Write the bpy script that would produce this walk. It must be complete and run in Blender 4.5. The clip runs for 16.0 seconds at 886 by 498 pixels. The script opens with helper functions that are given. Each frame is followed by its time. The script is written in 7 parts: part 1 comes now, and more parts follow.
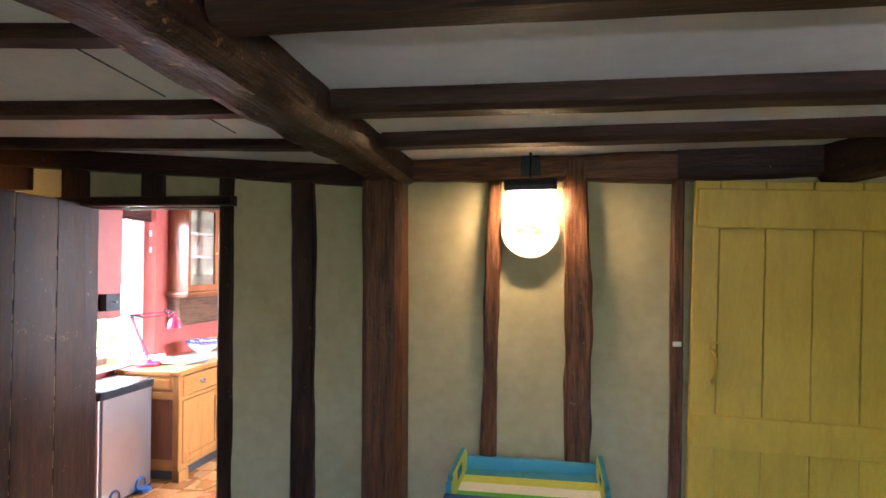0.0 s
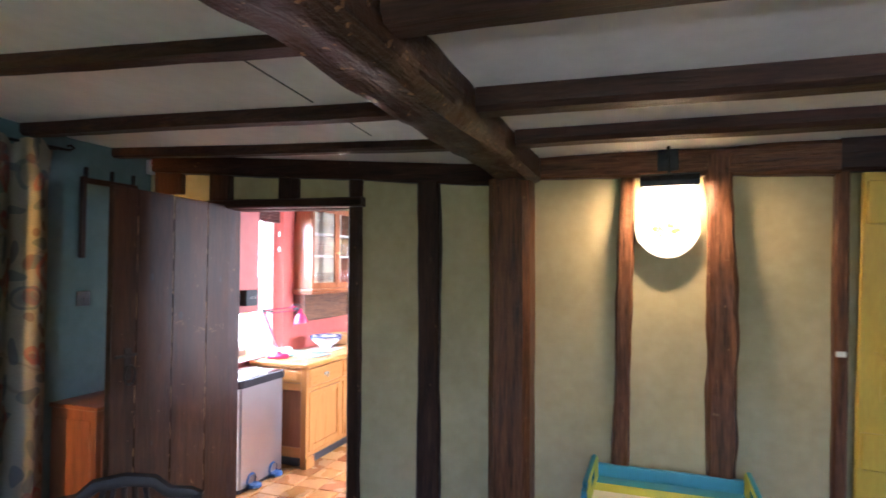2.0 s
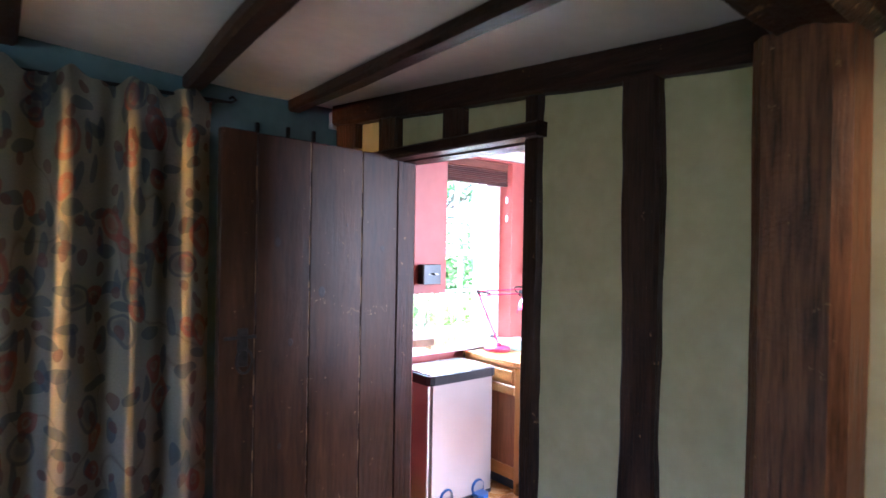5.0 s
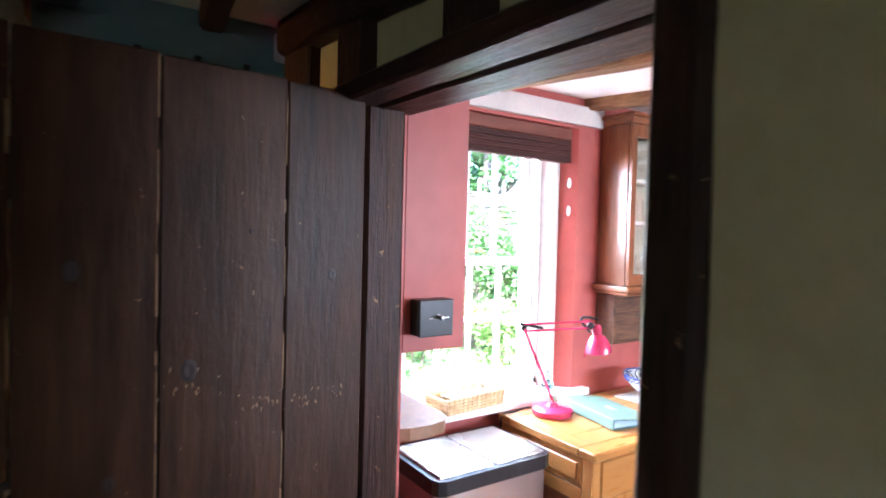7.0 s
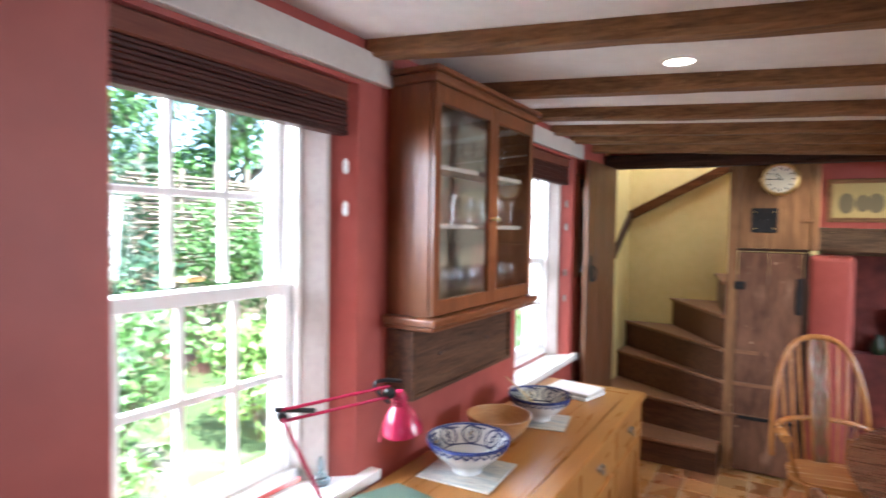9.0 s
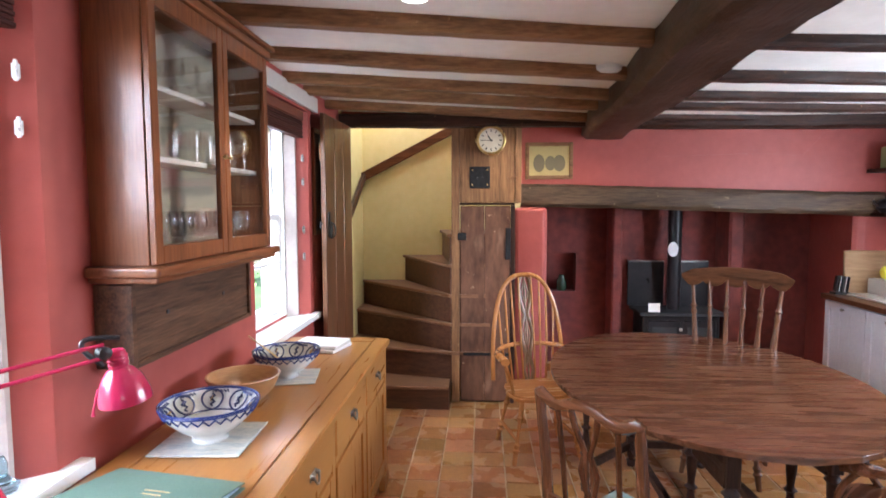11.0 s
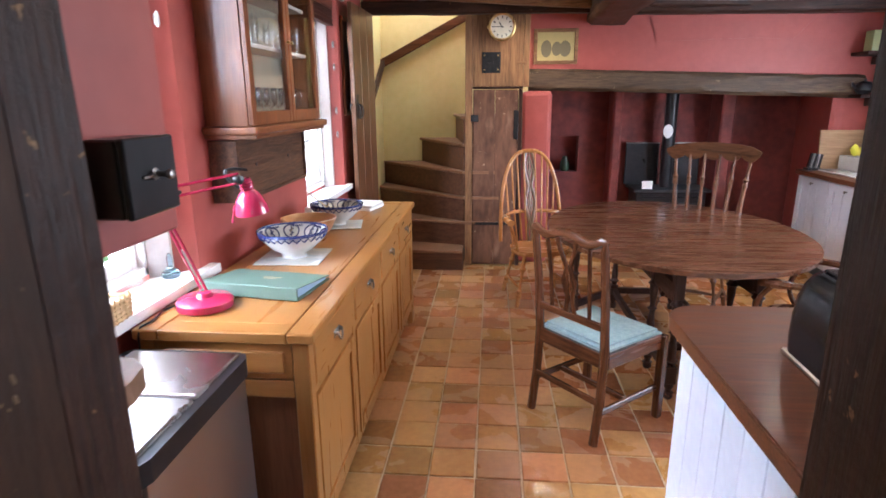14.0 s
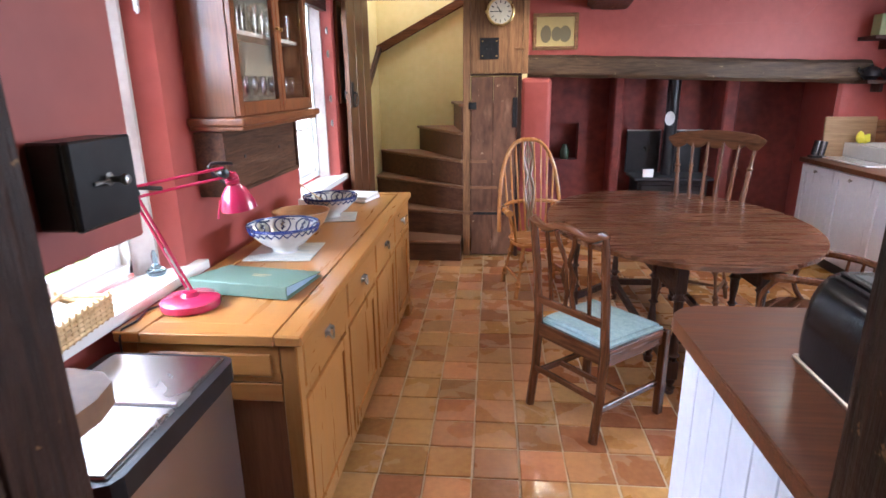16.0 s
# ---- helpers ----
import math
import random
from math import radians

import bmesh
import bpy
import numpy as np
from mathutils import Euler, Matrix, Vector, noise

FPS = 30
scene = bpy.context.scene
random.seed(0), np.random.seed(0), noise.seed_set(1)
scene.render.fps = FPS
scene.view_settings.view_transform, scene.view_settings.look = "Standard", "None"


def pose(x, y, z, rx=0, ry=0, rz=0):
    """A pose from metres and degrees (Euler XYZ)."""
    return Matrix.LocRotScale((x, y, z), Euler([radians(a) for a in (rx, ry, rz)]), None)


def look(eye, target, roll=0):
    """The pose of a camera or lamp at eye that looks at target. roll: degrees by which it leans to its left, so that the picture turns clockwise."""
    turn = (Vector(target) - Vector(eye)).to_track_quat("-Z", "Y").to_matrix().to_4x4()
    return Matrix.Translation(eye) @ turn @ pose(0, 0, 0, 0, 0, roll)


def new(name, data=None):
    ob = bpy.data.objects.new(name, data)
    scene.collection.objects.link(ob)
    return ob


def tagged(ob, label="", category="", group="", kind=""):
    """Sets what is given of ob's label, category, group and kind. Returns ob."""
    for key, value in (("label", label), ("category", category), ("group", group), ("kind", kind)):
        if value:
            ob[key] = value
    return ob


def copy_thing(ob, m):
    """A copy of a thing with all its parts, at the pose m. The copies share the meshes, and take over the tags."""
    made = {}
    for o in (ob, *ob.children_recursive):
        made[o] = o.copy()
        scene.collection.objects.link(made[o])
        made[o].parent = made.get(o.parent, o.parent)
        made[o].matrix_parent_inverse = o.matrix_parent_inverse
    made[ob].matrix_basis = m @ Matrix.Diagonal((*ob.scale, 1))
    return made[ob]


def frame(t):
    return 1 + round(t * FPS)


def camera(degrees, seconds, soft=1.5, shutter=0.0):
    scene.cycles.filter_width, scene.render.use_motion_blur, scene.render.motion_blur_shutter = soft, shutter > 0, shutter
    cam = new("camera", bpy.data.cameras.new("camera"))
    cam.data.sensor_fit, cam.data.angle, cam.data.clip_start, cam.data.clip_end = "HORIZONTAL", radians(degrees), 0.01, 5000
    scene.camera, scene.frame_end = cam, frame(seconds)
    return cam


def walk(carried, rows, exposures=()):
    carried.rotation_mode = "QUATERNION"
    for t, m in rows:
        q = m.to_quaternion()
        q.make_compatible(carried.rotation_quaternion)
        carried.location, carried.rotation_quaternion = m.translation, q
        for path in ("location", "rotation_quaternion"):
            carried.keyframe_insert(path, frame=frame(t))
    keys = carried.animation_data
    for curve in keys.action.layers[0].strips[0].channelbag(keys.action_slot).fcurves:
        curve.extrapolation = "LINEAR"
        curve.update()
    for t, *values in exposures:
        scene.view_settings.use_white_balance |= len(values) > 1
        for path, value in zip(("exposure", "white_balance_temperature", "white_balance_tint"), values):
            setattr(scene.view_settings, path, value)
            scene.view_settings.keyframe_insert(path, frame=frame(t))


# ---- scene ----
cam = camera(76.5, 16.0, 1.6, 0.5)
PATH = [
    (0, (-0.074, 1.437, 1.667), (-0.413, 3.406, 1.735), -0.2),
    (0.5, (-0.12, 1.434, 1.668), (-0.459, 3.404, 1.739), -0.2),
    (1, (-0.172, 1.424, 1.671), (-0.572, 3.383, 1.739), -0.1),
    (1.5, (-0.207, 1.423, 1.667), (-0.741, 3.349, 1.736), 0.1),
    (2, (-0.228, 1.427, 1.663), (-0.902, 3.309, 1.732), 0.2),
    (2.5, (-0.265, 1.455, 1.668), (-1.107, 3.268, 1.73), 0.3),
    (3, (-0.215, 1.564, 1.652), (-1.246, 3.277, 1.707), 0.2),
    (3.5, (-0.08, 1.769, 1.615), (-1.34, 3.321, 1.661), 0.3),
    (4, (-0.072, 2.044, 1.582), (-1.474, 3.47, 1.593), 0.4),
    (4.2, (-0.126, 2.189, 1.586), (-1.563, 3.58, 1.588), 0.5),
    (6.5, (-1.022, 3.589, 1.635), (-2.691, 4.69, 1.627), 1.5),
    (7, (-1.407, 3.743, 1.707), (-3.066, 4.859, 1.649), 1.5),
    (7.5, (-1.717, 3.921, 1.696), (-3.352, 5.072, 1.634), 0.6),
    (8, (-1.988, 4.067, 1.743), (-3.489, 5.386, 1.664), 1.1),
    (8.5, (-2.132, 4.292, 1.772), (-3.452, 5.793, 1.696), 0.5),
    (9, (-2.216, 4.459, 1.779), (-3.247, 6.172, 1.704), 0.9),
    (9.5, (-2.246, 4.53, 1.783), (-2.791, 6.453, 1.721), 1.4),
    (9.7, (-2.258, 4.55, 1.765), (-2.628, 6.515, 1.734), 1.0),
    (11.8, (-2.308, 4.537, 1.589), (-2.426, 6.509, 1.277), -0.1),
    (12, (-2.304, 4.517, 1.585), (-2.417, 6.482, 1.229), -0.0),
    (12.5, (-2.248, 4.36, 1.585), (-2.357, 6.314, 1.173), -0.0),
    (13, (-2.228, 4.186, 1.561), (-2.346, 6.135, 1.128), -0.3),
    (13.5, (-2.255, 4.048, 1.56), (-2.414, 5.984, 1.083), -0.5),
    (14, (-2.309, 3.894, 1.556), (-2.477, 5.82, 1.042), -0.4),
    (14.5, (-2.33, 3.846, 1.561), (-2.498, 5.764, 1.021), -0.5),
    (15, (-2.32, 3.855, 1.571), (-2.494, 5.769, 1.02), -0.8),
    (15.5, (-2.323, 3.906, 1.568), (-2.492, 5.821, 1.013), -0.7),
    (16, (-2.297, 3.977, 1.568), (-2.464, 5.89, 1.009), -0.6),
]
walk(cam, [(t, look(eye, target, roll)) for t, eye, target, roll in PATH],
     [(0, 4.82, 5450, 14), (2, 4.95, 5250, 17), (3.5, 5.02, 5030, 21), (4.2, 5.0, 4980, 21), (6.5, 4.45, 4850, 13), (7, 4.1, 5230, 14), (7.5, 3.38, 5420, 11), (8, 3.08, 5560, 10), (8.5, 2.92, 5600, 10), (9, 2.83, 5580, 10), (9.5, 2.9, 5560, 10), (12, 3.08, 5380, 12), (13, 3.06, 5360, 13), (13.5, 2.97, 5380, 12), (14, 3.08, 5430, 12), (14.5, 3.25, 5450, 12), (15.2, 3.23, 5380, 12), (16, 3.06, 5360, 12)])

# ---- world and light ----
world = bpy.data.worlds.new("sky")
scene.world = world
world.use_nodes = True
wn = world.node_tree.nodes
sky = wn.new("ShaderNodeTexSky")
sky.sky_type, sky.sun_disc, sky.sun_elevation, sky.sun_rotation = "NISHITA", False, radians(63), radians(110)
wn["Background"].inputs[1].default_value = 0.15
world.node_tree.links.new(sky.outputs[0], wn["Background"].inputs[0])


def lamp(name, kind, energy, colour, m, **more):
    data = bpy.data.lights.new(name, kind)
    data.energy, data.color = energy, colour
    for key, value in more.items():
        if key == "size":
            data.size = value
        elif key == "size_y":
            data.shape, data.size_y = "RECTANGLE", value
        elif key == "angle":
            data.angle = radians(value)
        elif key == "radius":
            data.shadow_soft_size = value
        elif key == "cone":
            data.spot_size, data.spot_blend = radians(value), 0.6
    ob = new(name, data)
    ob.matrix_world = m
    return ob


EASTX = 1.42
SUN = Vector((math.cos(radians(63)) * 0.94, -math.cos(radians(63)) * 0.34, math.sin(radians(63))))
lamp("sun", "SUN", 5.0, (1, 0.95, 0.86), look(SUN * 30, (0, 0, 0)), angle=0.6)
# the picture light's tube, above the plate
lamp("picture_light_tube", "AREA", 0.50, (1, 0.68, 0.33), look((-0.115, 4.235, 2.045), (-0.115, 4.40, 1.94)), size=0.22, size_y=0.03)
# recessed ceiling spots of the kitchen; three unseen ones east are added
for spot in ((-2.55, 6.63), (-1.98, 5.15), (-0.3, 6.10), (0.45, 7.7), (-0.5, 7.2), (-1.80, 8.71)):
    lamp("downlight_bulb", "SPOT", 1.9 if spot[1] < 5.5 else 4.8, (1, 0.82, 0.60), look((*spot, 2.325), (*spot, 0)), radius=0.04, cone=156)
# sky light falling in at the windows
for wy, wide in ((5.42, 1.5), (7.83, 1.3)):
    lamp("window_sky", "AREA", 50, (0.93, 0.97, 1.0), look((-4.75, wy, 3.25), (-3.0, wy + 0.2, 0.95)), size=wide + 1.2, size_y=1.5)
    lamp("window_sky_south", "AREA", 84, (0.96, 0.97, 1.0), look((-5.3, wy - 2.4, 2.5), (-3.5, wy + 0.35, 1.4)), size=2.4, size_y=1.8)
# lamp at the unseen east window, added to light the far end
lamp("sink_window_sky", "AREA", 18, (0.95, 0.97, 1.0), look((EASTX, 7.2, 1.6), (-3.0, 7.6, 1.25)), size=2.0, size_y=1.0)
# fill lamp added under the stair ceiling to brighten the stairwell
lamp("stair_fill", "AREA", 2.9, (1.0, 0.97, 0.90), look((-2.9, 9.62, 3.17), (-3.0, 9.6, 0)), size=0.7, size_y=0.5)
# fill at the added south window, for dim bluish light in the room
lamp("room_fill", "AREA", 0.22, (0.70, 0.80, 1.0), look((0.15, -1.36, 1.55), (-1.6, 1.8, 2.45)), size=1.4, size_y=1.1)
# hooded reading lamp beside the curtain
lamp("reading_bulb", "SPOT", 30.0, (1, 0.50, 0.11), look((-3.12, 1.25, 1.80), (-3.40, 2.9, 1.35)), radius=0.05, cone=62)
# unseen uplighter added behind the walker to brighten the beamed room's ceiling
lamp("uplight_fill", "POINT", 5.2, (1.0, 0.88, 0.92), pose(1.75, 0.35, 1.503), radius=0.04)


# ---- materials ----
def material(name, dark, light, scale=6.0, stretch=(1, 1, 1), rough=0.6, bump=0.2, fine=40.0, metal=0.0, vary=0.0, coat=0.0, scatter=False, spec=0.5,
             wear=None, spots=0.5, chips=None, grit=0.0, chip_at=0.665):
    """Two tones mixed by a stretched noise, with fine relief, a rougher second scale and an optional worn tone."""
    mat = bpy.data.materials.new(name)
    mat.use_nodes = True
    n, l = mat.node_tree.nodes, mat.node_tree.links
    b = n["Principled BSDF"]
    tc, mp = n.new("ShaderNodeTexCoord"), n.new("ShaderNodeMapping")
    l.new(tc.outputs["Object"], mp.inputs[0])
    mp.inputs["Scale"].default_value = stretch
    if scatter:
        who, far = n.new("ShaderNodeObjectInfo"), n.new("ShaderNodeVectorMath")
        far.operation = "SCALE"
        far.inputs[0].default_value = (37, 53, 11)
        l.new(who.outputs["Random"], far.inputs["Scale"])
        l.new(far.outputs[0], mp.inputs["Location"])
    big = n.new("ShaderNodeTexNoise")
    big.inputs["Scale"].default_value, big.inputs["Detail"].default_value, big.inputs["Distortion"].default_value = scale, 6, 0.6
    small = n.new("ShaderNodeTexNoise")
    small.inputs["Scale"].default_value, small.inputs["Detail"].default_value = fine, 5
    for t in (big, small):
        l.new(mp.outputs[0], t.inputs[0])
    add = n.new("ShaderNodeMath")
    add.operation = "MULTIPLY_ADD"
    l.new(small.outputs[0], add.inputs[0])
    add.inputs[1].default_value = 0.45
    half = n.new("ShaderNodeMath")
    half.operation = "MULTIPLY"
    half.inputs[1].default_value = 0.62
    l.new(big.outputs[0], half.inputs[0])
    l.new(half.outputs[0], add.inputs[2])
    ramp = n.new("ShaderNodeValToRGB")
    ramp.color_ramp.elements[0].position, ramp.color_ramp.elements[1].position = 0.36, 0.68
    ramp.color_ramp.elements[0].color, ramp.color_ramp.elements[1].color = (*dark, 1), (*light, 1)
    l.new(add.outputs[0], ramp.inputs[0])
    colour = ramp.outputs[0]
    if wear:
        w = n.new("ShaderNodeTexNoise")
        w.inputs["Scale"].default_value, w.inputs["Detail"].default_value = scale * 0.7, 8
        l.new(mp.outputs[0], w.inputs[0])
        wr = n.new("ShaderNodeValToRGB")
        wr.color_ramp.elements[0].position, wr.color_ramp.elements[1].position = spots + 0.08, spots + 0.2
        l.new(w.outputs[0], wr.inputs[0])
        mix = n.new("ShaderNodeMixRGB")
        l.new(wr.outputs[0], mix.inputs[0])
        l.new(colour, mix.inputs[1])
        mix.inputs[2].default_value = (*wear, 1)
        colour = mix.outputs[0]
    if chips:
        w = n.new("ShaderNodeTexNoise")
        w.inputs["Scale"].default_value, w.inputs["Detail"].default_value, w.inputs["Roughness"].default_value = 26, 6, 0.65
        l.new(tc.outputs["Object"], w.inputs[0])
        wr = n.new("ShaderNodeValToRGB")
        wr.color_ramp.elements[0].position, wr.color_ramp.elements[1].position = chip_at, chip_at + 0.035
        l.new(w.outputs[0], wr.inputs[0])
        mix = n.new("ShaderNodeMixRGB")
        l.new(wr.outputs[0], mix.inputs[0])
        l.new(colour, mix.inputs[1])
        mix.inputs[2].default_value = (*chips, 1)
        colour = mix.outputs[0]
    if vary:
        info, hsv = n.new("ShaderNodeObjectInfo"), n.new("ShaderNodeHueSaturation")
        rng = n.new("ShaderNodeMapRange")
        rng.inputs["To Min"].default_value, rng.inputs["To Max"].default_value = 1 - vary, 1 + vary
        l.new(info.outputs["Random"], rng.inputs[0])
        l.new(rng.outputs[0], hsv.inputs["Value"])
        if scatter:
            m7, fr, hr = n.new("ShaderNodeMath"), n.new("ShaderNodeMath"), n.new("ShaderNodeMapRange")
            m7.operation, fr.operation = "MULTIPLY", "FRACT"
            m7.inputs[1].default_value = 7.31
            hr.inputs["To Min"].default_value, hr.inputs["To Max"].default_value = 0.489, 0.517
            l.new(info.outputs["Random"], m7.inputs[0]), l.new(m7.outputs[0], fr.inputs[0]), l.new(fr.outputs[0], hr.inputs[0])
            l.new(hr.outputs[0], hsv.inputs["Hue"])
        l.new(colour, hsv.inputs["Color"])
        colour = hsv.outputs[0]
    l.new(colour, b.inputs["Base Color"])
    rr = n.new("ShaderNodeMapRange")
    rr.inputs["To Min"].default_value, rr.inputs["To Max"].default_value = max(0.03, rough - 0.12), min(1, rough + 0.14)
    l.new(big.outputs[0], rr.inputs[0])
    l.new(rr.outputs[0], b.inputs["Roughness"])
    b.inputs["Metallic"].default_value = metal
    b.inputs["Specular IOR Level"].default_value = spec
    b.inputs["Coat Weight"].default_value = coat
    b.inputs["Coat Roughness"].default_value = 0.15
    if bump:
        bp = n.new("ShaderNodeBump")
        bp.inputs["Strength"].default_value, bp.inputs["Distance"].default_value = bump, 0.007
        height = add.outputs[0]
        if grit:
            g, ga = n.new("ShaderNodeTexNoise"), n.new("ShaderNodeMath")
            g.inputs["Scale"].default_value, g.inputs["Detail"].default_value, g.inputs["Roughness"].default_value = 20, 7, 0.62
            l.new(tc.outputs["Object"], g.inputs[0])
            ga.operation = "MULTIPLY_ADD"
            ga.inputs[1].default_value = grit
            l.new(g.outputs[0], ga.inputs[0]), l.new(height, ga.inputs[2])
            height = ga.outputs[0]
        l.new(height, bp.inputs["Height"])
        l.new(bp.outputs[0], b.inputs["Normal"])
    return mat


def wood(name, dark, light, axis, rough=0.45, bump=0.25, coat=0.0, wear=None, spots=0.6, scale=3.0, vary=0.0, chips=None, grit=0.0, chip_at=0.665):
    s = [9.0, 9.0, 9.0]
    s["xyz".index(axis)] = 0.7
    return material(name, dark, light, scale, s, rough, bump, 14.0, coat=coat, spec=0.2, wear=wear, spots=spots, vary=vary, chips=chips, grit=grit, chip_at=chip_at)


def glass(name, rough=0.0, tint=(0.95, 0.97, 0.96)):
    mat = bpy.data.materials.new(name)
    mat.use_nodes = True
    b = mat.node_tree.nodes["Principled BSDF"]
    b.inputs["Base Color"].default_value = (*tint, 1)
    b.inputs["Transmission Weight"].default_value, b.inputs["Roughness"].default_value, b.inputs["IOR"].default_value = 1, rough, 1.45
    return mat


def pane_glass(name, gloss_more=0.25, blend=0.3, clearness=0.975):
    """Thin window glass: clear, with a faint gloss."""
    mat = bpy.data.materials.new(name)
    mat.use_nodes = True
    n, l = mat.node_tree.nodes, mat.node_tree.links
    n.remove(n["Principled BSDF"])
    mix, clear, gloss, fr = n.new("ShaderNodeMixShader"), n.new("ShaderNodeBsdfTransparent"), n.new("ShaderNodeBsdfGlossy"), n.new("ShaderNodeLayerWeight")
    gloss.inputs["Roughness"].default_value = 0.02
    clear.inputs[0].default_value = (clearness, clearness, clearness, 1)
    fr.inputs["Blend"].default_value = blend
    some = n.new("ShaderNodeMath")
    some.operation = "MULTIPLY_ADD"
    some.inputs[1].default_value, some.inputs[2].default_value = gloss_more, 0.03
    l.new(fr.outputs["Facing"], some.inputs[0])
    l.new(some.outputs[0], mix.inputs[0])
    l.new(clear.outputs[0], mix.inputs[1])
    l.new(gloss.outputs[0], mix.inputs[2])
    l.new(mix.outputs[0], n["Material Output"].inputs[0])
    return mat


def glow(name, colour, strength):
    mat = bpy.data.materials.new(name)
    mat.use_nodes = True
    b = mat.node_tree.nodes["Principled BSDF"]
    b.inputs["Base Color"].default_value = (*colour, 1)
    b.inputs["Emission Color"].default_value, b.inputs["Emission Strength"].default_value = (*colour, 1), strength
    return mat


CREAM = material("limewash_cream", (0.36, 0.290, 0.150), (0.44, 0.362, 0.205), 2.2, rough=0.85, bump=0.35, fine=18)
TEAL = material("blue_green_distemper", (0.10, 0.16, 0.16), (0.14, 0.21, 0.21), 2.5, rough=0.85, bump=0.3, fine=16)
RED = material("brick_red_paint", (0.29, 0.053, 0.040), (0.36, 0.073, 0.054), 2.0, rough=0.55, bump=0.18, fine=14)
# darker mix of the red paint, for the inside of the inglenook
DARKRED = material("dark_red_paint", (0.10, 0.020, 0.015), (0.24, 0.048, 0.036), 2.5, rough=0.7, bump=0.25, fine=14)
YELLOW = material("ochre_wall_paint", (0.63, 0.54, 0.23), (0.70, 0.61, 0.29), 2.0, rough=0.7, bump=0.2, fine=14)
PLASTER = material("ceiling_plaster", (0.74, 0.72, 0.68), (0.83, 0.81, 0.77), 2.5, rough=0.9, bump=0.25, fine=16)
BEAM = {a: wood("old_oak_" + a, (0.010, 0.005, 0.004), (0.052, 0.021, 0.012), a, 0.46, 0.8, wear=(0.10, 0.046, 0.023), spots=0.58, chips=(0.24, 0.13, 0.06), grit=0.7) for a in "xyz"}
# gnarled oak near the picture light; its orange glow is mixed into the tones
GNARL = {a: wood("gnarled_lamplit_oak_" + a, (0.032, 0.012, 0.006), (0.170, 0.066, 0.027), a, 0.40, 1.0, wear=(0.22, 0.10, 0.042), spots=0.56, chips=(0.21, 0.11, 0.048), grit=1.0, chip_at=0.65, scale=4.0) for a in "xyz"}
JOIST = {a: wood("joist_oak_" + a, (0.016, 0.008, 0.006), (0.068, 0.030, 0.018), a, 0.5, 0.6, wear=(0.12, 0.06, 0.03), spots=0.57, grit=0.6) for a in "xy"}
GNARL["y"] = wood("gnarled_dark_oak", (0.010, 0.005, 0.004), (0.064, 0.028, 0.015), "y", 0.36, 1.0, wear=(0.14, 0.072, 0.032), spots=0.57, chips=(0.28, 0.165, 0.075), grit=1.2, chip_at=0.615, scale=4.0)
MANTEL = wood("smoke_browned_oak", (0.030, 0.018, 0.011), (0.105, 0.064, 0.036), "x", 0.5, 0.8, wear=(0.19, 0.135, 0.07), spots=0.57, chips=(0.24, 0.18, 0.10), grit=0.7)
BEAMK = {a: wood("brown_oak_" + a, (0.10, 0.048, 0.021), (0.29, 0.15, 0.066), a, 0.55, 0.6, grit=0.6, wear=(0.30, 0.17, 0.085), spots=0.6, chips=(0.34, 0.20, 0.10)) for a in "xyz"}
DOORWOOD = material("old_door_boards", (0.018, 0.008, 0.004), (0.062, 0.026, 0.012), 2.2, (5.0, 5.0, 0.7), 0.5, 0.5, 11, spec=0.2, wear=(0.115, 0.054, 0.023), spots=0.58, vary=0.12, chips=(0.22, 0.125, 0.06), grit=0.6, chip_at=0.67)
OAK = {a: wood("honey_oak_" + a, (0.290, 0.122, 0.029), (0.345, 0.156, 0.041), a, 0.30, 0.012, coat=0.2) for a in "xyz"}
# darker carcass oak: shade on the end panel is put into the colour
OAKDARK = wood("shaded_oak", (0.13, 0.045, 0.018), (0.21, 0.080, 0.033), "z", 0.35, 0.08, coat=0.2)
MAHOG = {a: wood("dark_mahogany_" + a, (0.026, 0.009, 0.004), (0.125, 0.044, 0.017), a, 0.24, 0.1, coat=0.5) for a in "xyz"}
TABLEWOOD = wood("table_oak", (0.028, 0.011, 0.006), (0.150, 0.060, 0.027), "x", 0.26, 0.25, coat=0.7, scale=3.0, wear=(0.15, 0.078, 0.042), spots=0.60, grit=0.25)
CHAIRBROWN = {a: wood("polished_brown_" + a, (0.062, 0.026, 0.012), (0.16, 0.070, 0.032), a, 0.34, 0.08, coat=0.15) for a in "xyz"}
SUMMER = wood("smoked_brown_oak", (0.022, 0.011, 0.007), (0.078, 0.038, 0.020), "y", 0.5, 0.7, wear=(0.17, 0.09, 0.045), spots=0.57, grit=0.7)
# elm made paler and greyer: the splat's reflected sheen as colour
SHEENELM = wood("sheen_elm", (0.16, 0.095, 0.05), (0.28, 0.18, 0.10), "z", 0.3, 0.08, coat=0.4)
CRESTWOOD = material("dark_waxed_beech", (0.046, 0.018, 0.008), (0.125, 0.052, 0.022), 3.0, (0.7, 9.0, 9.0), 0.5, 0.05, 14.0, spec=0.06)
PALEBOARD = wood("scrubbed_board", (0.24, 0.145, 0.07), (0.36, 0.235, 0.125), "x", 0.55, 0.1)
ELM = {a: wood("golden_elm_" + a, (0.32, 0.125, 0.034), (0.52, 0.235, 0.072), a, 0.24, 0.08, coat=0.6) for a in "xyz"}
PINE = {a: wood("red_pine_" + a, (0.115, 0.038, 0.015), (0.215, 0.078, 0.031), a, 0.35, 0.12, coat=0.25) for a in "xyz"}
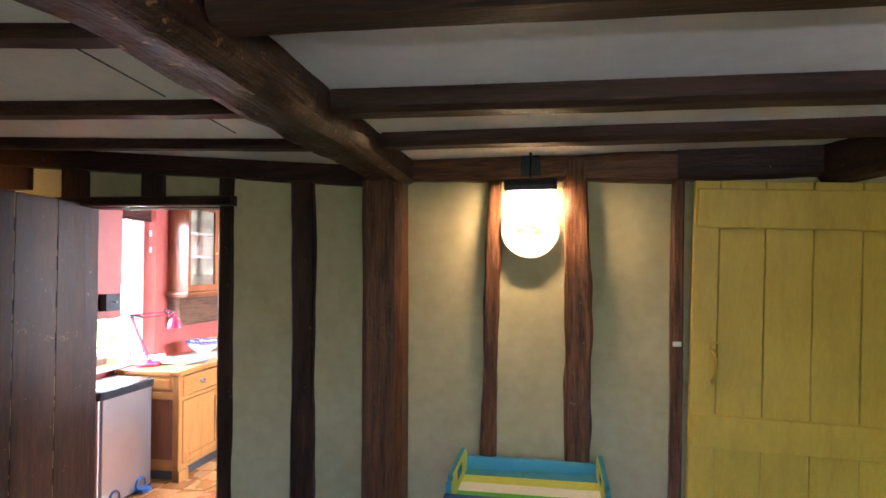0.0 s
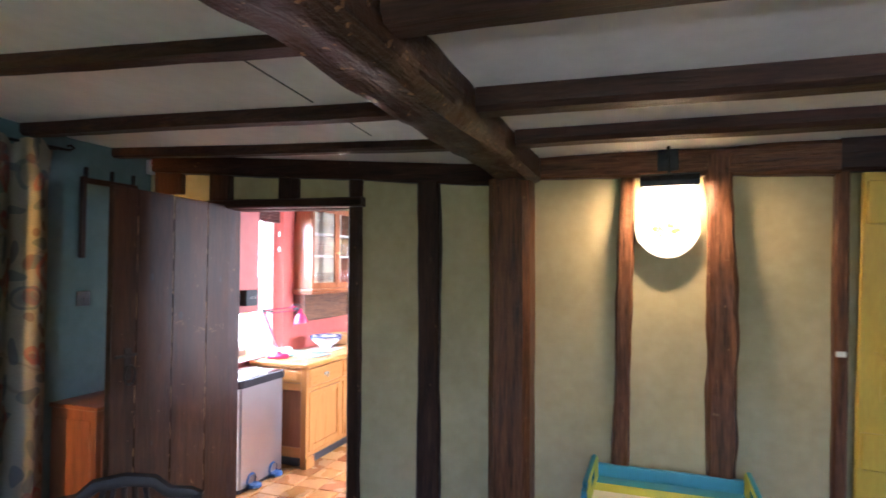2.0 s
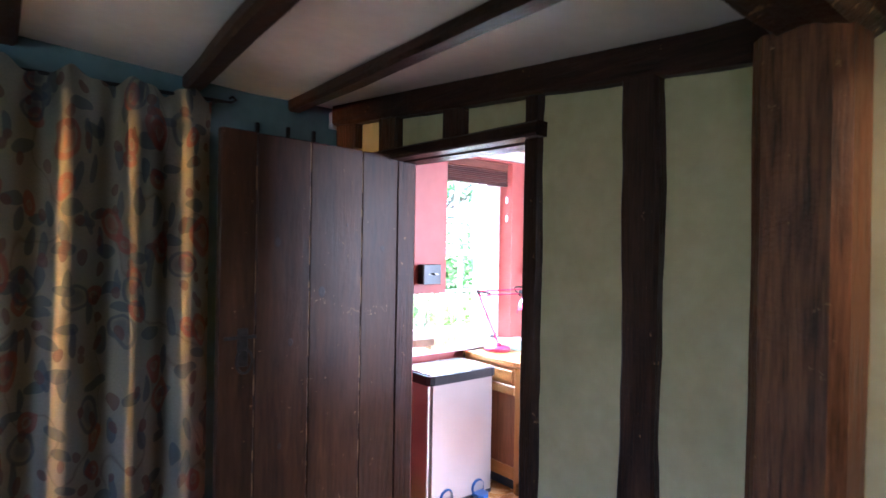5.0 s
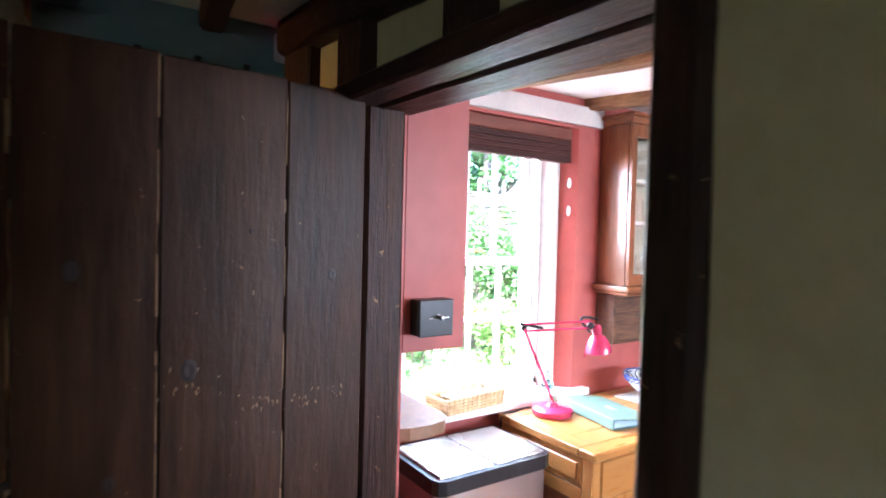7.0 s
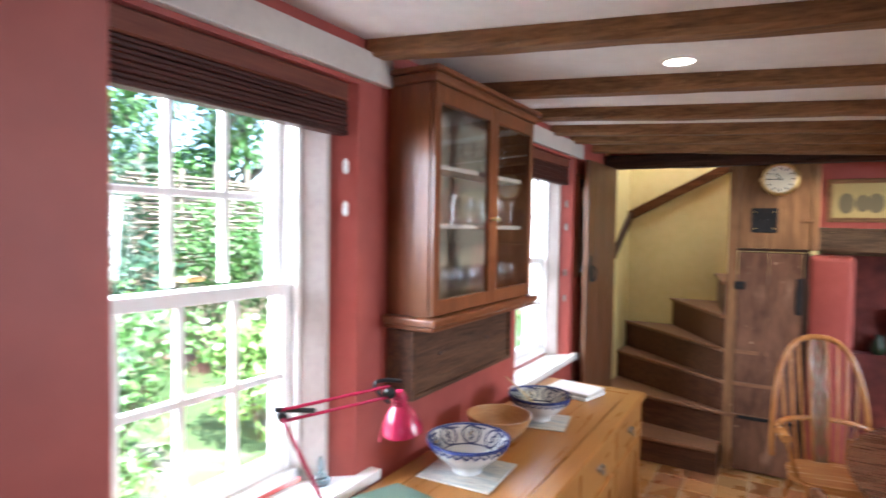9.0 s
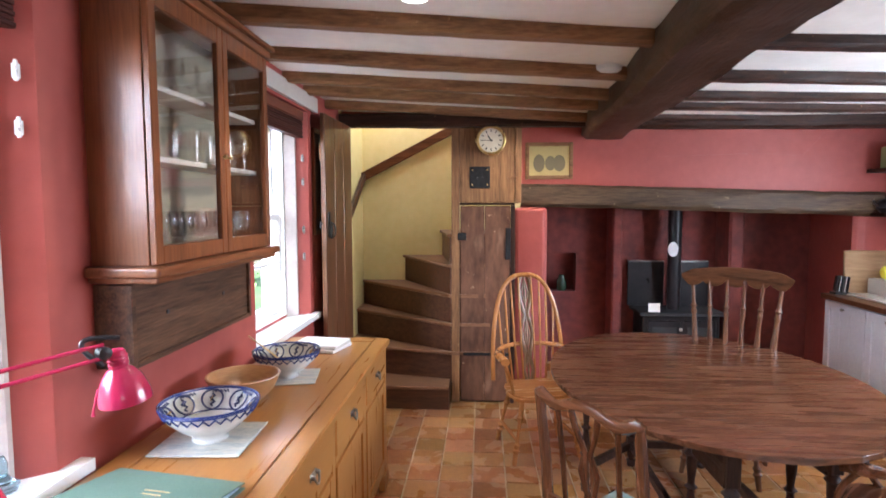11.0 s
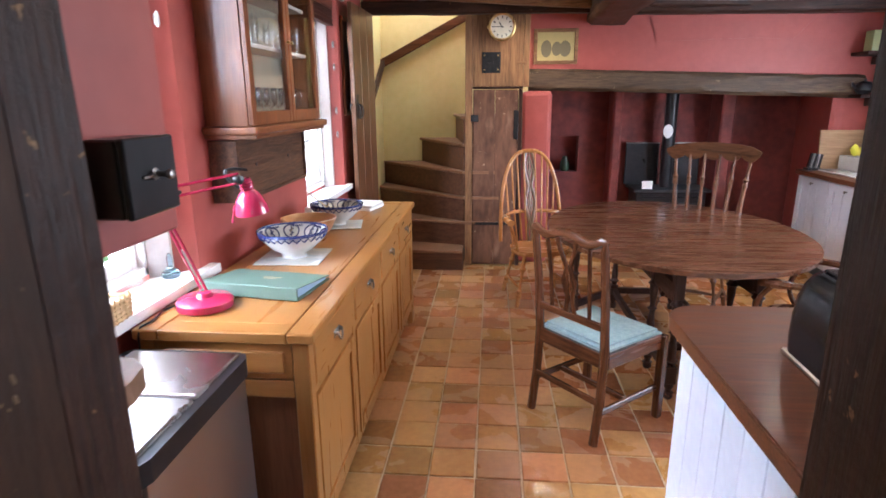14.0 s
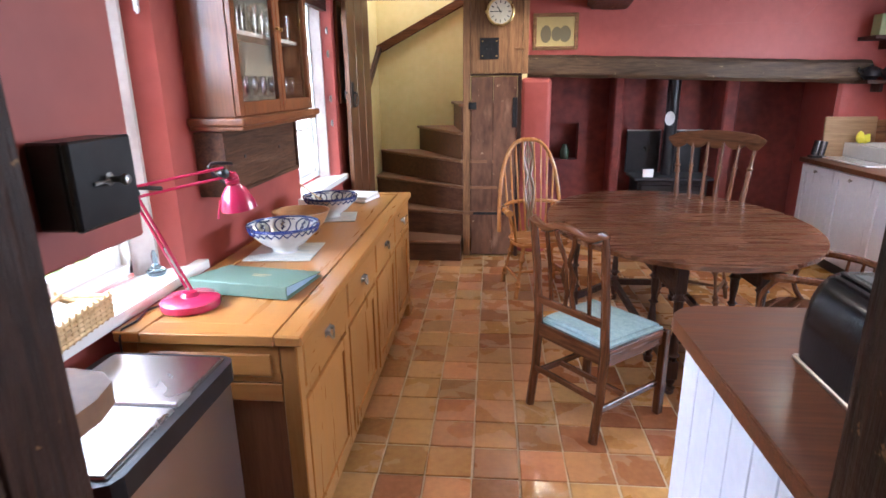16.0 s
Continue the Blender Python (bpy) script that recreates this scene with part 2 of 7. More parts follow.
DRIFT = wood("weathered_plank", (0.030, 0.015, 0.010), (0.13, 0.065, 0.036), "y", 0.5, 0.7, scale=4.0)
STAIRWOOD = wood("stair_boards", (0.064, 0.027, 0.015), (0.130, 0.056, 0.029), "x", 0.45, 0.2)
# worn treads; light falling on their tops is also in this paler tone
TREADLIT = wood("worn_lit_treads", (0.13, 0.061, 0.031), (0.235, 0.120, 0.062), "x", 0.42, 0.2)
CUPBOARD = material("scuffed_cupboard_boards", (0.070, 0.032, 0.019), (0.185, 0.088, 0.050), 3.5, (2.2, 2.2, 0.8), 0.5, 0.45, 11, spec=0.2, wear=(0.27, 0.155, 0.095), spots=0.55, vary=0.1, chips=(0.40, 0.27, 0.17), grit=0.6, chip_at=0.66)
IVORY = material("ivory_dial", (0.62, 0.56, 0.42), (0.70, 0.64, 0.50), 12, rough=0.5, bump=0.02)
OCHREDOOR = material("ochre_gloss", (0.50, 0.31, 0.020), (0.60, 0.39, 0.032), 3, (4, 4, 1), rough=0.45, bump=0.15, fine=20)
WHITE = material("white_gloss", (0.74, 0.72, 0.68), (0.82, 0.80, 0.77), 5, rough=0.35, bump=0.06)
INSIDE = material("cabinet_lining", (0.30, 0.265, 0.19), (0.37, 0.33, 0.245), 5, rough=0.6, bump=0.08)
GREYWHITE = material("off_white_board", (0.50, 0.45, 0.41), (0.58, 0.53, 0.48), 5, rough=0.5, bump=0.08)
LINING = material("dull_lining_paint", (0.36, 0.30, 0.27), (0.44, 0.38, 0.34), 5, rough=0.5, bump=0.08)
PALEGREY = material("pale_grey_paint", (0.55, 0.56, 0.62), (0.63, 0.64, 0.70), 4, rough=0.45, bump=0.06)
WORKTOP = wood("iroko_worktop", (0.066, 0.022, 0.010), (0.135, 0.048, 0.020), "x", 0.34, 0.03, coat=0.1)
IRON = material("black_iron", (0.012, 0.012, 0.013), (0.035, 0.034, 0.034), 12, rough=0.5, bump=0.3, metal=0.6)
BLACK = material("black_enamel", (0.010, 0.009, 0.010), (0.020, 0.018, 0.019), 8, spec=0.3, rough=0.32, bump=0.05)
BRASS = material("aged_brass", (0.45, 0.30, 0.10), (0.68, 0.48, 0.20), 14, rough=0.3, bump=0.1, metal=1.0)
PEWTER = material("dull_pewter", (0.20, 0.19, 0.18), (0.36, 0.34, 0.32), 20, rough=0.38, bump=0.1, metal=1.0)
STEEL = material("brushed_steel", (0.40, 0.36, 0.34), (0.46, 0.42, 0.40), 1.5, rough=0.3, bump=0.0, fine=3, metal=1.0)
LIDSTEEL = material("steel_lid", (0.36, 0.33, 0.32), (0.42, 0.39, 0.38), 5, (1, 1, 1), rough=0.26, bump=0.0, metal=1.0)
PINK = material("raspberry_lacquer", (0.38, 0.016, 0.062), (0.45, 0.023, 0.080), 10, rough=0.22, bump=0.0, coat=0.5)
GREENCLOTH = material("sage_book_cloth", (0.076, 0.128, 0.095), (0.105, 0.163, 0.122), 8, rough=0.7, bump=0.25, fine=160)
PAPER = material("white_paper", (0.72, 0.70, 0.66), (0.80, 0.78, 0.74), 20, rough=0.8, bump=0.1, fine=120)
SEATCLOTH = material("pale_blue_damask", (0.20, 0.30, 0.31), (0.32, 0.43, 0.43), 38, rough=0.75, bump=0.25, fine=120)
CHINA = material("white_china", (0.56, 0.55, 0.52), (0.64, 0.63, 0.60), 6, rough=0.15, bump=0.02, coat=0.3)
TERRABOWL = material("turned_bowl_wood", (0.30, 0.14, 0.05), (0.44, 0.23, 0.09), 5, (1, 1, 6), rough=0.35, bump=0.1)
WICKER = material("pale_wicker", (0.42, 0.26, 0.10), (0.70, 0.52, 0.27), 26, rough=0.65, bump=0.6)
CLEAR = pane_glass("drinking_glass", 0.4, 0.3, 0.997)
PANE = pane_glass("window_glass")
GROUT = material("pale_grout", (0.42, 0.32, 0.215), (0.58, 0.46, 0.32), 9, rough=0.9, bump=0.4)
TILE = material("terracotta_tile", (0.28, 0.110, 0.039), (0.42, 0.198, 0.074), 3.2, rough=0.27, bump=0.15, fine=34, vary=0.25, coat=0.10, scatter=True)
CARPET = material("brown_carpet", (0.16, 0.13, 0.10), (0.22, 0.19, 0.15), 30, rough=0.95, bump=0.5, fine=120)
CARD = material("brown_board", (0.16, 0.080, 0.040), (0.24, 0.125, 0.062), 6, rough=0.6, bump=0.1)
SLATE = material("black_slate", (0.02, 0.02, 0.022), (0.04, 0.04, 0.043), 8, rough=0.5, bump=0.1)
MATPRINT = material("blurred_seaside_print", (0.20, 0.27, 0.30), (0.66, 0.60, 0.49), 5, (1.2, 6, 1), rough=0.35, bump=0.05, wear=(0.30, 0.19, 0.10), spots=0.5)
PAGEBLUE = material("pale_blue_page_edges", (0.25, 0.36, 0.46), (0.36, 0.47, 0.56), 10, (1, 1, 40), rough=0.8, bump=0.2)
STONE = material("pale_stone_mat", (0.42, 0.42, 0.38), (0.62, 0.60, 0.54), 16, (1, 5, 1), rough=0.6, bump=0.1)
BLUEGLAZE = material("cobalt_glaze", (0.022, 0.034, 0.13), (0.040, 0.058, 0.19), 20, rough=0.2, bump=0.02)
DARKGLAZE = material("indigo_line_glaze", (0.035, 0.040, 0.10), (0.060, 0.065, 0.15), 20, rough=0.2, bump=0.02)
OCHREGLAZE = material("ochre_glaze", (0.55, 0.36, 0.12), (0.62, 0.42, 0.16), 20, rough=0.25, bump=0.02)


def flat(name, c, rough=0.5, metal=0.0):
    return material(name, tuple(0.92 * v for v in c), c, 14, rough=rough, bump=0.08, metal=metal)


BLUEPAINT = flat("turquoise_paint", (0.045, 0.24, 0.33), 0.6)
LIME = flat("yellow_green_paint", (0.52, 0.56, 0.07), 0.6)
GREENPAINT = flat("leaf_green_paint", (0.12, 0.46, 0.035), 0.6)
NAVY = flat("deep_blue_paint", (0.015, 0.07, 0.22), 0.6)
PLASTIC = flat("white_plastic", (0.72, 0.72, 0.70), 0.4)


# ---- mesh helpers ----
def part(name, bm, mat, parent=None, label="", smooth=False):
    """Links a bmesh as one mesh object, under a thing or part when one is given."""
    bmesh.ops.recalc_face_normals(bm, faces=bm.faces[:])
    me = bpy.data.meshes.new(name)
    bm.to_mesh(me)
    bm.free()
    me.materials.append(mat)
    if smooth:
        me.polygons.foreach_set("use_smooth", [True] * len(me.polygons))
        me.set_sharp_from_angle(angle=radians(40))
    ob = new(name, me)
    ob.parent = parent
    return tagged(ob, label)


def empty(name, m, label, category, group="", kind=""):
    ob = new(name)
    ob.empty_display_size = 0.05
    ob.matrix_world = m
    return tagged(ob, label, category, group, kind)


def box(bm, a, b, bevel=0.0, m=None, seg=1):
    x0, y0, z0 = (min(p, q) for p, q in zip(a, b))
    x1, y1, z1 = (max(p, q) for p, q in zip(a, b))
    v = [bm.verts.new(p) for p in ((x0, y0, z0), (x1, y0, z0), (x1, y1, z0), (x0, y1, z0), (x0, y0, z1), (x1, y0, z1), (x1, y1, z1), (x0, y1, z1))]
    f = [bm.faces.new([v[i] for i in q]) for q in ((0, 3, 2, 1), (4, 5, 6, 7), (0, 1, 5, 4), (1, 2, 6, 5), (2, 3, 7, 6), (3, 0, 4, 7))]
    out = v
    if bevel:
        edges = list({e for face in f for e in face.edges})
        r = bmesh.ops.bevel(bm, geom=edges, offset=bevel, segments=seg, affect="EDGES", profile=0.5)
        out = list({w for face in r["faces"] for w in face.verts} | {w for w in v if w.is_valid})
    if m:
        bmesh.ops.transform(bm, matrix=m, verts=out)
    return bm


def slab(name, a, b, mat, parent=None, label="", bevel=0.0, m=None):
    return part(name, box(bmesh.new(), a, b, bevel, m), mat, parent, label)


def prism(bm, poly, z0, z1):
    low, high = [bm.verts.new((x, y, z0)) for x, y in poly], [bm.verts.new((x, y, z1)) for x, y in poly]
    bm.faces.new(low[::-1]), bm.faces.new(high)
    for i in range(len(poly)):
        j = (i + 1) % len(poly)
        bm.faces.new((low[i], low[j], high[j], high[i]))
    return bm


def lathe(bm, profile, seg=24, m=None, close=False):
    rings = []
    for r, z in profile:
        rings.append([bm.verts.new((r * math.cos(2 * math.pi * i / seg), r * math.sin(2 * math.pi * i / seg), z)) for i in range(seg)])
    for a, b in zip(rings, rings[1:]):
        for i in range(seg):
            j = (i + 1) % seg
            bm.faces.new((a[i], a[j], b[j], b[i]))
    if close:
        bm.faces.new(rings[0][::-1]), bm.faces.new(rings[-1])
    if m:
        bmesh.ops.transform(bm, matrix=m, verts=[v for r in rings for v in r])
    return bm


def tube(bm, pts, r, seg=10, flat_=1.0):
    """A round bar along points; r is one radius or one for each point; flat_ squashes it across."""
    pts = [Vector(p) for p in pts]
    rs = r if isinstance(r, (list, tuple)) else [r] * len(pts)
    rings, up = [], None
    for i, p in enumerate(pts):
        d = (pts[min(i + 1, len(pts) - 1)] - pts[max(i - 1, 0)]).normalized()
        if up is None:
            up = Vector((0, 0, 1)) if abs(d.z) < 0.9 else Vector((1, 0, 0))
        side = d.cross(up).normalized()
        up = side.cross(d).normalized()
        rings.append([bm.verts.new(p + rs[i] * (math.cos(a) * side * flat_ + math.sin(a) * up)) for a in (2 * math.pi * k / seg for k in range(seg))])
    for a, b in zip(rings, rings[1:]):
        for i in range(seg):
            j = (i + 1) % seg
            bm.faces.new((a[i], a[j], b[j], b[i]))
    bm.faces.new(rings[0][::-1]), bm.faces.new(rings[-1])
    return bm


def arc(p0, p1, p2, n=10):
    """Points of a smooth bow from p0 by p1 to p2."""
    p0, p1, p2 = Vector(p0), Vector(p1), Vector(p2)
    c = 2 * p1 - (p0 + p2) / 2
    return [(1 - t) ** 2 * p0 + 2 * t * (1 - t) * c + t * t * p2 for t in (i / n for i in range(n + 1))]


def timber(name, p0, p1, w, h, mat, rough=0.012, wander=0.0, seed=0, parent=None, label="", n=None, category="", kind="", taper=0.0):
    """A hand-hewn beam or post from p0 to p1, w wide and h deep, with waney, uneven edges."""
    p0, p1 = Vector(p0), Vector(p1)
    d = (p1 - p0).normalized()
    upright = abs(d.z) > 0.8
    up = Vector((0, 1, 0)) if upright else Vector((0, 0, 1))
    side = d.cross(up).normalized()
    up = side.cross(d).normalized()
    length = (p1 - p0).length
    n = n or max(4, int(length / 0.05))
    ring = []
    k = 0.16 * min(w, h)
    for cx, cy, (sx, sy) in ((w / 2, h / 2, (1, 1)), (-w / 2, h / 2, (-1, 1)), (-w / 2, -h / 2, (-1, -1)), (w / 2, -h / 2, (1, -1))):
        a, b = (cx, cy - sy * k), (cx - sx * k, cy)
        ring += [a, b] if sx * sy > 0 else [b, a]
    full = []
    for i, (x, y) in enumerate(ring):
        x2, y2 = ring[(i + 1) % 8]
        m = 4 if math.hypot(x2 - x, y2 - y) > 0.05 else 1
        full += [(x + (x2 - x) * q / m, y + (y2 - y) * q / m) for q in range(m)]
    bm = bmesh.new()
    rows = []
    for i in range(n + 1):
        t = i / n
        c = p0 + (p1 - p0) * t
        off = Vector((noise.noise((t * length * 1.1, seed * 7.3, 0)), noise.noise((t * length * 1.1, seed * 7.3, 9)), 0)) * wander
        s = 1 - taper * t
        row = []
        for x, y in full:
            q = c + side * (x * s + off.x) + up * (y * s + off.y * 0.5)
            g = q - d * (q.dot(d) * 0.72)
            f = noise.noise(g * 6 + Vector((seed, 0, 0))) * 0.6 + noise.noise(g * 21 + Vector((seed, 0, 0))) * 0.4
            out = (side * x + up * y).normalized()
            row.append(bm.verts.new(q + out * f * rough))
        rows.append(row)
    for a, b in zip(rows, rows[1:]):
        for i in range(len(full)):
            j = (i + 1) % len(full)
            bm.faces.new((a[i], a[j], b[j], b[i]))
    bm.faces.new(rows[0][::-1]), bm.faces.new(rows[-1])
    ob = part(name, bm, mat, parent, label, smooth=True)
    return tagged(ob, "", category, "", kind)


def setting(ob, label, category):
    return tagged(ob, label, category, "", "structure")


# ---- structure: floors, walls, ceilings ----
WX, EX = -3.48, 1.25          # kitchen side walls
PY0, PY1 = 4.43, 4.55         # partition between the two rooms
setting(slab("floor_room", (-3.6, -1.2, -0.12), (3.1, PY1 - 0.02, 0), CARPET), "brown carpeted floor of the beamed room", "floor")
setting(slab("floor_kitchen", (-3.6, PY1 - 0.02, -0.12), (EX + 0.2, 10.6, -0.006), GROUT), "terracotta tiled kitchen floor with pale joints", "floor")

# west wall of the beamed room, closed walls behind the walker
setting(slab("wall_west_room", (-3.85, -1.2, 0), (WX, PY1, 2.7), TEAL), "blue-green distempered wall behind the curtain", "wall")
bm = bmesh.new()
box(bm, (-3.85, -1.4, 0), (-0.6, -1.2, 2.7)), box(bm, (0.9, -1.4, 0), (3.1, -1.2, 2.7)), box(bm, (-0.6, -1.4, 0), (0.9, -1.2, 0.9)), box(bm, (-0.6, -1.4, 2.1), (0.9, -1.2, 2.7))
setting(part("wall_south", bm, CREAM), "unseen plain cream wall with an added window behind the walker", "wall")
# this window is an unseen addition that lets light into the room
bm = bmesh.new()
for x in (-0.6, 0.12, 0.85):
    box(bm, (x, -1.34, 0.9), (x + 0.05, -1.28, 2.1))
box(bm, (-0.55, -1.339, 0.9), (0.85, -1.281, 0.95)), box(bm, (-0.55, -1.339, 2.05), (0.85, -1.281, 2.1))
setting(part("window_3", bm, WHITE), "added white casement window behind the walker, unseen", "window")
setting(slab("wall_east_room", (2.9, -1.2, 0), (3.1, PY1, 2.7), CREAM), "plain cream side wall", "wall")

# partition with the doorway to the kitchen
DL, DR, DH = -2.79, -1.92, 2.035
bm = bmesh.new()
box(bm, (WX, PY0, 0), (DL - 0.03, PY1, 2.6))
box(bm, (DR + 0.03, PY0, 0), (2.9, PY1, 2.6))
box(bm, (DL - 0.03, PY0, DH + 0.03), (DR + 0.03, PY1, 2.6))
setting(part("wall_partition", bm, CREAM), "cream limewashed panels between dark oak studs", "wall")
bm = bmesh.new()
box(bm, (WX, PY1 + 0.003, 0), (DL - 0.05, PY1 + 0.02, 2.5))
box(bm, (DR + 0.06, PY1 + 0.003, 0), (EX, PY1 + 0.02, 2.5))
box(bm, (DL - 0.05, PY1 + 0.003, DH + 0.06), (DR + 0.06, PY1 + 0.02, 2.5))
setting(part("wall_kitchen_south", bm, RED), "brick-red painted kitchen side of the partition", "wall")


def waney_panel(name, x0, x1, z0, z1, y, seed):
    """One limewashed plaster panel, softly uneven, with ragged edges against the studs."""
    bm = bmesh.new()
    nx, nz = max(3, int((x1 - x0) / 0.05)), max(3, int((z1 - z0) / 0.06))
    grid = [[bm.verts.new((x0 + (x1 - x0) * i / nx, y - 0.010 - 0.010 * noise.noise(Vector((i * 0.21, k * 0.17, seed))) - 0.006 * noise.noise(Vector((i * 0.6, k * 0.5, seed + 4))),
                           z0 + (z1 - z0) * k / nz)) for k in range(nz + 1)] for i in range(nx + 1)]
    for i in range(nx):
        for k in range(nz):
            bm.faces.new((grid[i][k], grid[i + 1][k], grid[i + 1][k + 1], grid[i][k + 1]))
    return part(name, bm, CREAM, bpy.data.objects["wall_partition"], smooth=True)


for i, (x0, x1, z0, z1) in enumerate(((-1.84, -1.44, 0, 2.22), (-1.32, -0.99, 0, 2.17), (-0.79, -0.35, 0, 2.19), (-0.36, 0.08, 0, 2.17), (0.14, 0.60, 0, 2.11))):
    waney_panel("plaster_panel", x0, x1, z0, z1, PY0, i * 3.1)

# west wall of the kitchen with two splayed window openings
W1 = (4.86, 5.98, 4.98, 5.86)    # opening at the inner face, and at the sash
W2 = (7.36, 8.30, 7.46, 8.20)
SILL, HEAD = 0.895, 2.27
SX = -3.62                        # sash plane
bm = bmesh.new()
prism(bm, [(WX, PY1 + 0.002), (WX, W1[0]), (SX, W1[2]), (-3.85, W1[2] - 0.2), (-3.85, PY1 + 0.002)], 0, 2.6)
prism(bm, [(WX, W1[1]), (WX, W2[0]), (SX, W2[2]), (-3.85, W2[2] - 0.2), (-3.85, W1[3] + 0.2), (SX, W1[3])], 0, 2.6)
prism(bm, [(WX, W2[1]), (WX, 9.14), (-3.85, 9.14), (-3.85, W2[3] + 0.2), (SX, W2[3])], 0, 2.6)
for w in (W1, W2):
    prism(bm, [(WX, w[0]), (WX, w[1]), (SX, w[3]), (-3.85, w[3] + 0.2), (-3.85, w[2] - 0.2), (SX, w[2])], 0, SILL - 0.03)
    prism(bm, [(WX, w[0]), (WX, w[1]), (SX, w[3]), (-3.85, w[3] + 0.2), (-3.85, w[2] - 0.2), (SX, w[2])], HEAD, 2.6)
setting(part("wall_west_kitchen", bm, RED), "brick-red painted wall with two splayed window openings", "wall")
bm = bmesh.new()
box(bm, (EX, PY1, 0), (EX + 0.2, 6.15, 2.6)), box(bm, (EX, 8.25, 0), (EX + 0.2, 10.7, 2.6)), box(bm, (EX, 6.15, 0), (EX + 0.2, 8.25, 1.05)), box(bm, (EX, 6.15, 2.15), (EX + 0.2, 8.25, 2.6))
setting(part("wall_east_kitchen", bm, RED), "brick-red kitchen side wall with an unseen window", "wall")
# unseen window, added to account for light on the chimney breast
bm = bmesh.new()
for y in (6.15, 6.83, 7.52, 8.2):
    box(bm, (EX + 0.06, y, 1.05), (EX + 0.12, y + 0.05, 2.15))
setting(part("window_4", bm, WHITE), "unseen white casement window over the far worktop", "window")

# far wall: stair opening, cupboard front, chimney breast above the hearth
setting(slab("wall_stair_west", (-3.85, 9.14, 0), (-3.49, 10.24, 3.2), YELLOW), "ochre-painted wall beside the winding stair", "wall")
setting(slab("wall_stair_back", (-3.49, 10.08, 0), (-1.985, 10.24, 3.2), YELLOW), "ochre-painted wall behind the winding stair", "wall")
setting(slab("ceiling_stair", (-3.6, 9.3, 3.2), (-1.9, 10.3, 3.3), PLASTER), "plaster ceiling over the stair", "ceiling")
setting(slab("wall_stair_east", (-2.03, 9.325, 0), (-1.985, 10.075, 3.2), YELLOW), "ochre-painted wall at the back of the stair cupboard", "wall")
setting(slab("wall_stair_head", (-3.48, 9.24, 2.36), (-1.9, 9.32, 3.25), RED), "wall above the stair opening", "wall")
bm = bmesh.new()
prism(bm, [(-1.98, 9.43), (0.55, 9.43), (EX, 9.43), (EX, 9.7), (-1.98, 9.7)], 1.66, 2.6)
prism(bm, [(-1.98, 9.43), (-1.98, 10.6), (-1.72, 10.6), (-1.70, 10.45), (-1.74, 10.0), (-1.77, 9.52), (-1.82, 9.45)], 0, 1.658)
prism(bm, [(0.77, 9.46), (0.80, 9.44), (0.86, 9.43), (EX, 9.43), (EX, 10.6), (1.02, 10.6)], 0, 1.658)
setting(part("chimney_breast", bm, RED), "brick-red painted chimney breast over a wide inglenook", "chimney breast")
bm = bmesh.new()
box(bm, (-1.98, 10.45, 0), (-1.66, 10.7, 0.75))
box(bm, (-1.98, 10.45, 1.15), (-1.66, 10.7, 1.9))
box(bm, (-1.335, 10.45, 0), (1.2, 10.7, 1.9))
box(bm, (-1.66, 10.62, 0.6), (-1.335, 10.7, 1.3)), box(bm, (-1.66, 10.45, 1.2), (-1.335, 10.7, 1.9)), box(bm, (-1.66, 10.45, 0), (-1.335, 10.7, 0.70))
box(bm, (-1.66, 10.45, 0.70), (-1.335, 10.62, 0.75)), box(bm, (-1.66, 10.45, 1.15), (-1.335, 10.62, 1.2))
setting(part("hearth_back_wall", bm, DARKRED), "darker red back wall of the inglenook with a niche", "wall")
bm = bmesh.new()
box(bm, (-1.03, 10.16, 0), (-0.93, 10.45, 1.9), 0.02)
box(bm, (0.06, 10.1, 0), (0.20, 10.45, 1.9), 0.02)
setting(part("hearth_pier", bm, DARKRED), "red painted brick piers inside the inglenook", "wall")
# slab closes the hearth; the flue's darkness is put into its black
setting(slab("hearth_lid", (-1.98, 9.7, 1.9), (EX, 10.7, 2.1), IRON), "black slab closing the hearth, colour in place of the throat's shade", "ceiling")

# ceilings
bm = bmesh.new()
def room_ceiling(x, y):
    """Height of the sagging plaster: it falls to the main beam and towards the partition."""
    if x > -0.845:
        return 2.248
    return 2.238 + 0.060 * min(1.35, max(0.0, 3.9 - y)) + 0.086 * max(0.0, -1.15 - x)


for xs in ((-3.6, -3.0, -2.4, -1.8, -1.15, -0.85), (-0.84, 1.1, 3.1)):
    ys = (-1.2, 1.0, 2.55, 3.0, 3.45, 3.9, PY0 + 0.02)
    low = [[bm.verts.new((x, y, room_ceiling(x, y))) for y in ys] for x in xs]
    high = [[bm.verts.new((x, y, 2.71)) for y in ys] for x in xs]
    for i in range(len(xs) - 1):
        for k in range(len(ys) - 1):
            bm.faces.new((low[i][k], low[i][k + 1], low[i + 1][k + 1], low[i + 1][k]))
            bm.faces.new((high[i][k], high[i + 1][k], high[i + 1][k + 1], high[i][k + 1]))
    for i in range(len(xs) - 1):
        bm.faces.new((low[i][0], low[i + 1][0], high[i + 1][0], high[i][0]))
        bm.faces.new((low[i + 1][-1], low[i][-1], high[i][-1], high[i + 1][-1]))
    for k in range(len(ys) - 1):
        bm.faces.new((low[0][k + 1], low[0][k], high[0][k], high[0][k + 1]))
        bm.faces.new((low[-1][k], low[-1][k + 1], high[-1][k + 1], high[-1][k]))
setting(part("ceiling_room", bm, PLASTER), "off-white plaster between dark ceiling joists", "ceiling")
bm = bmesh.new()
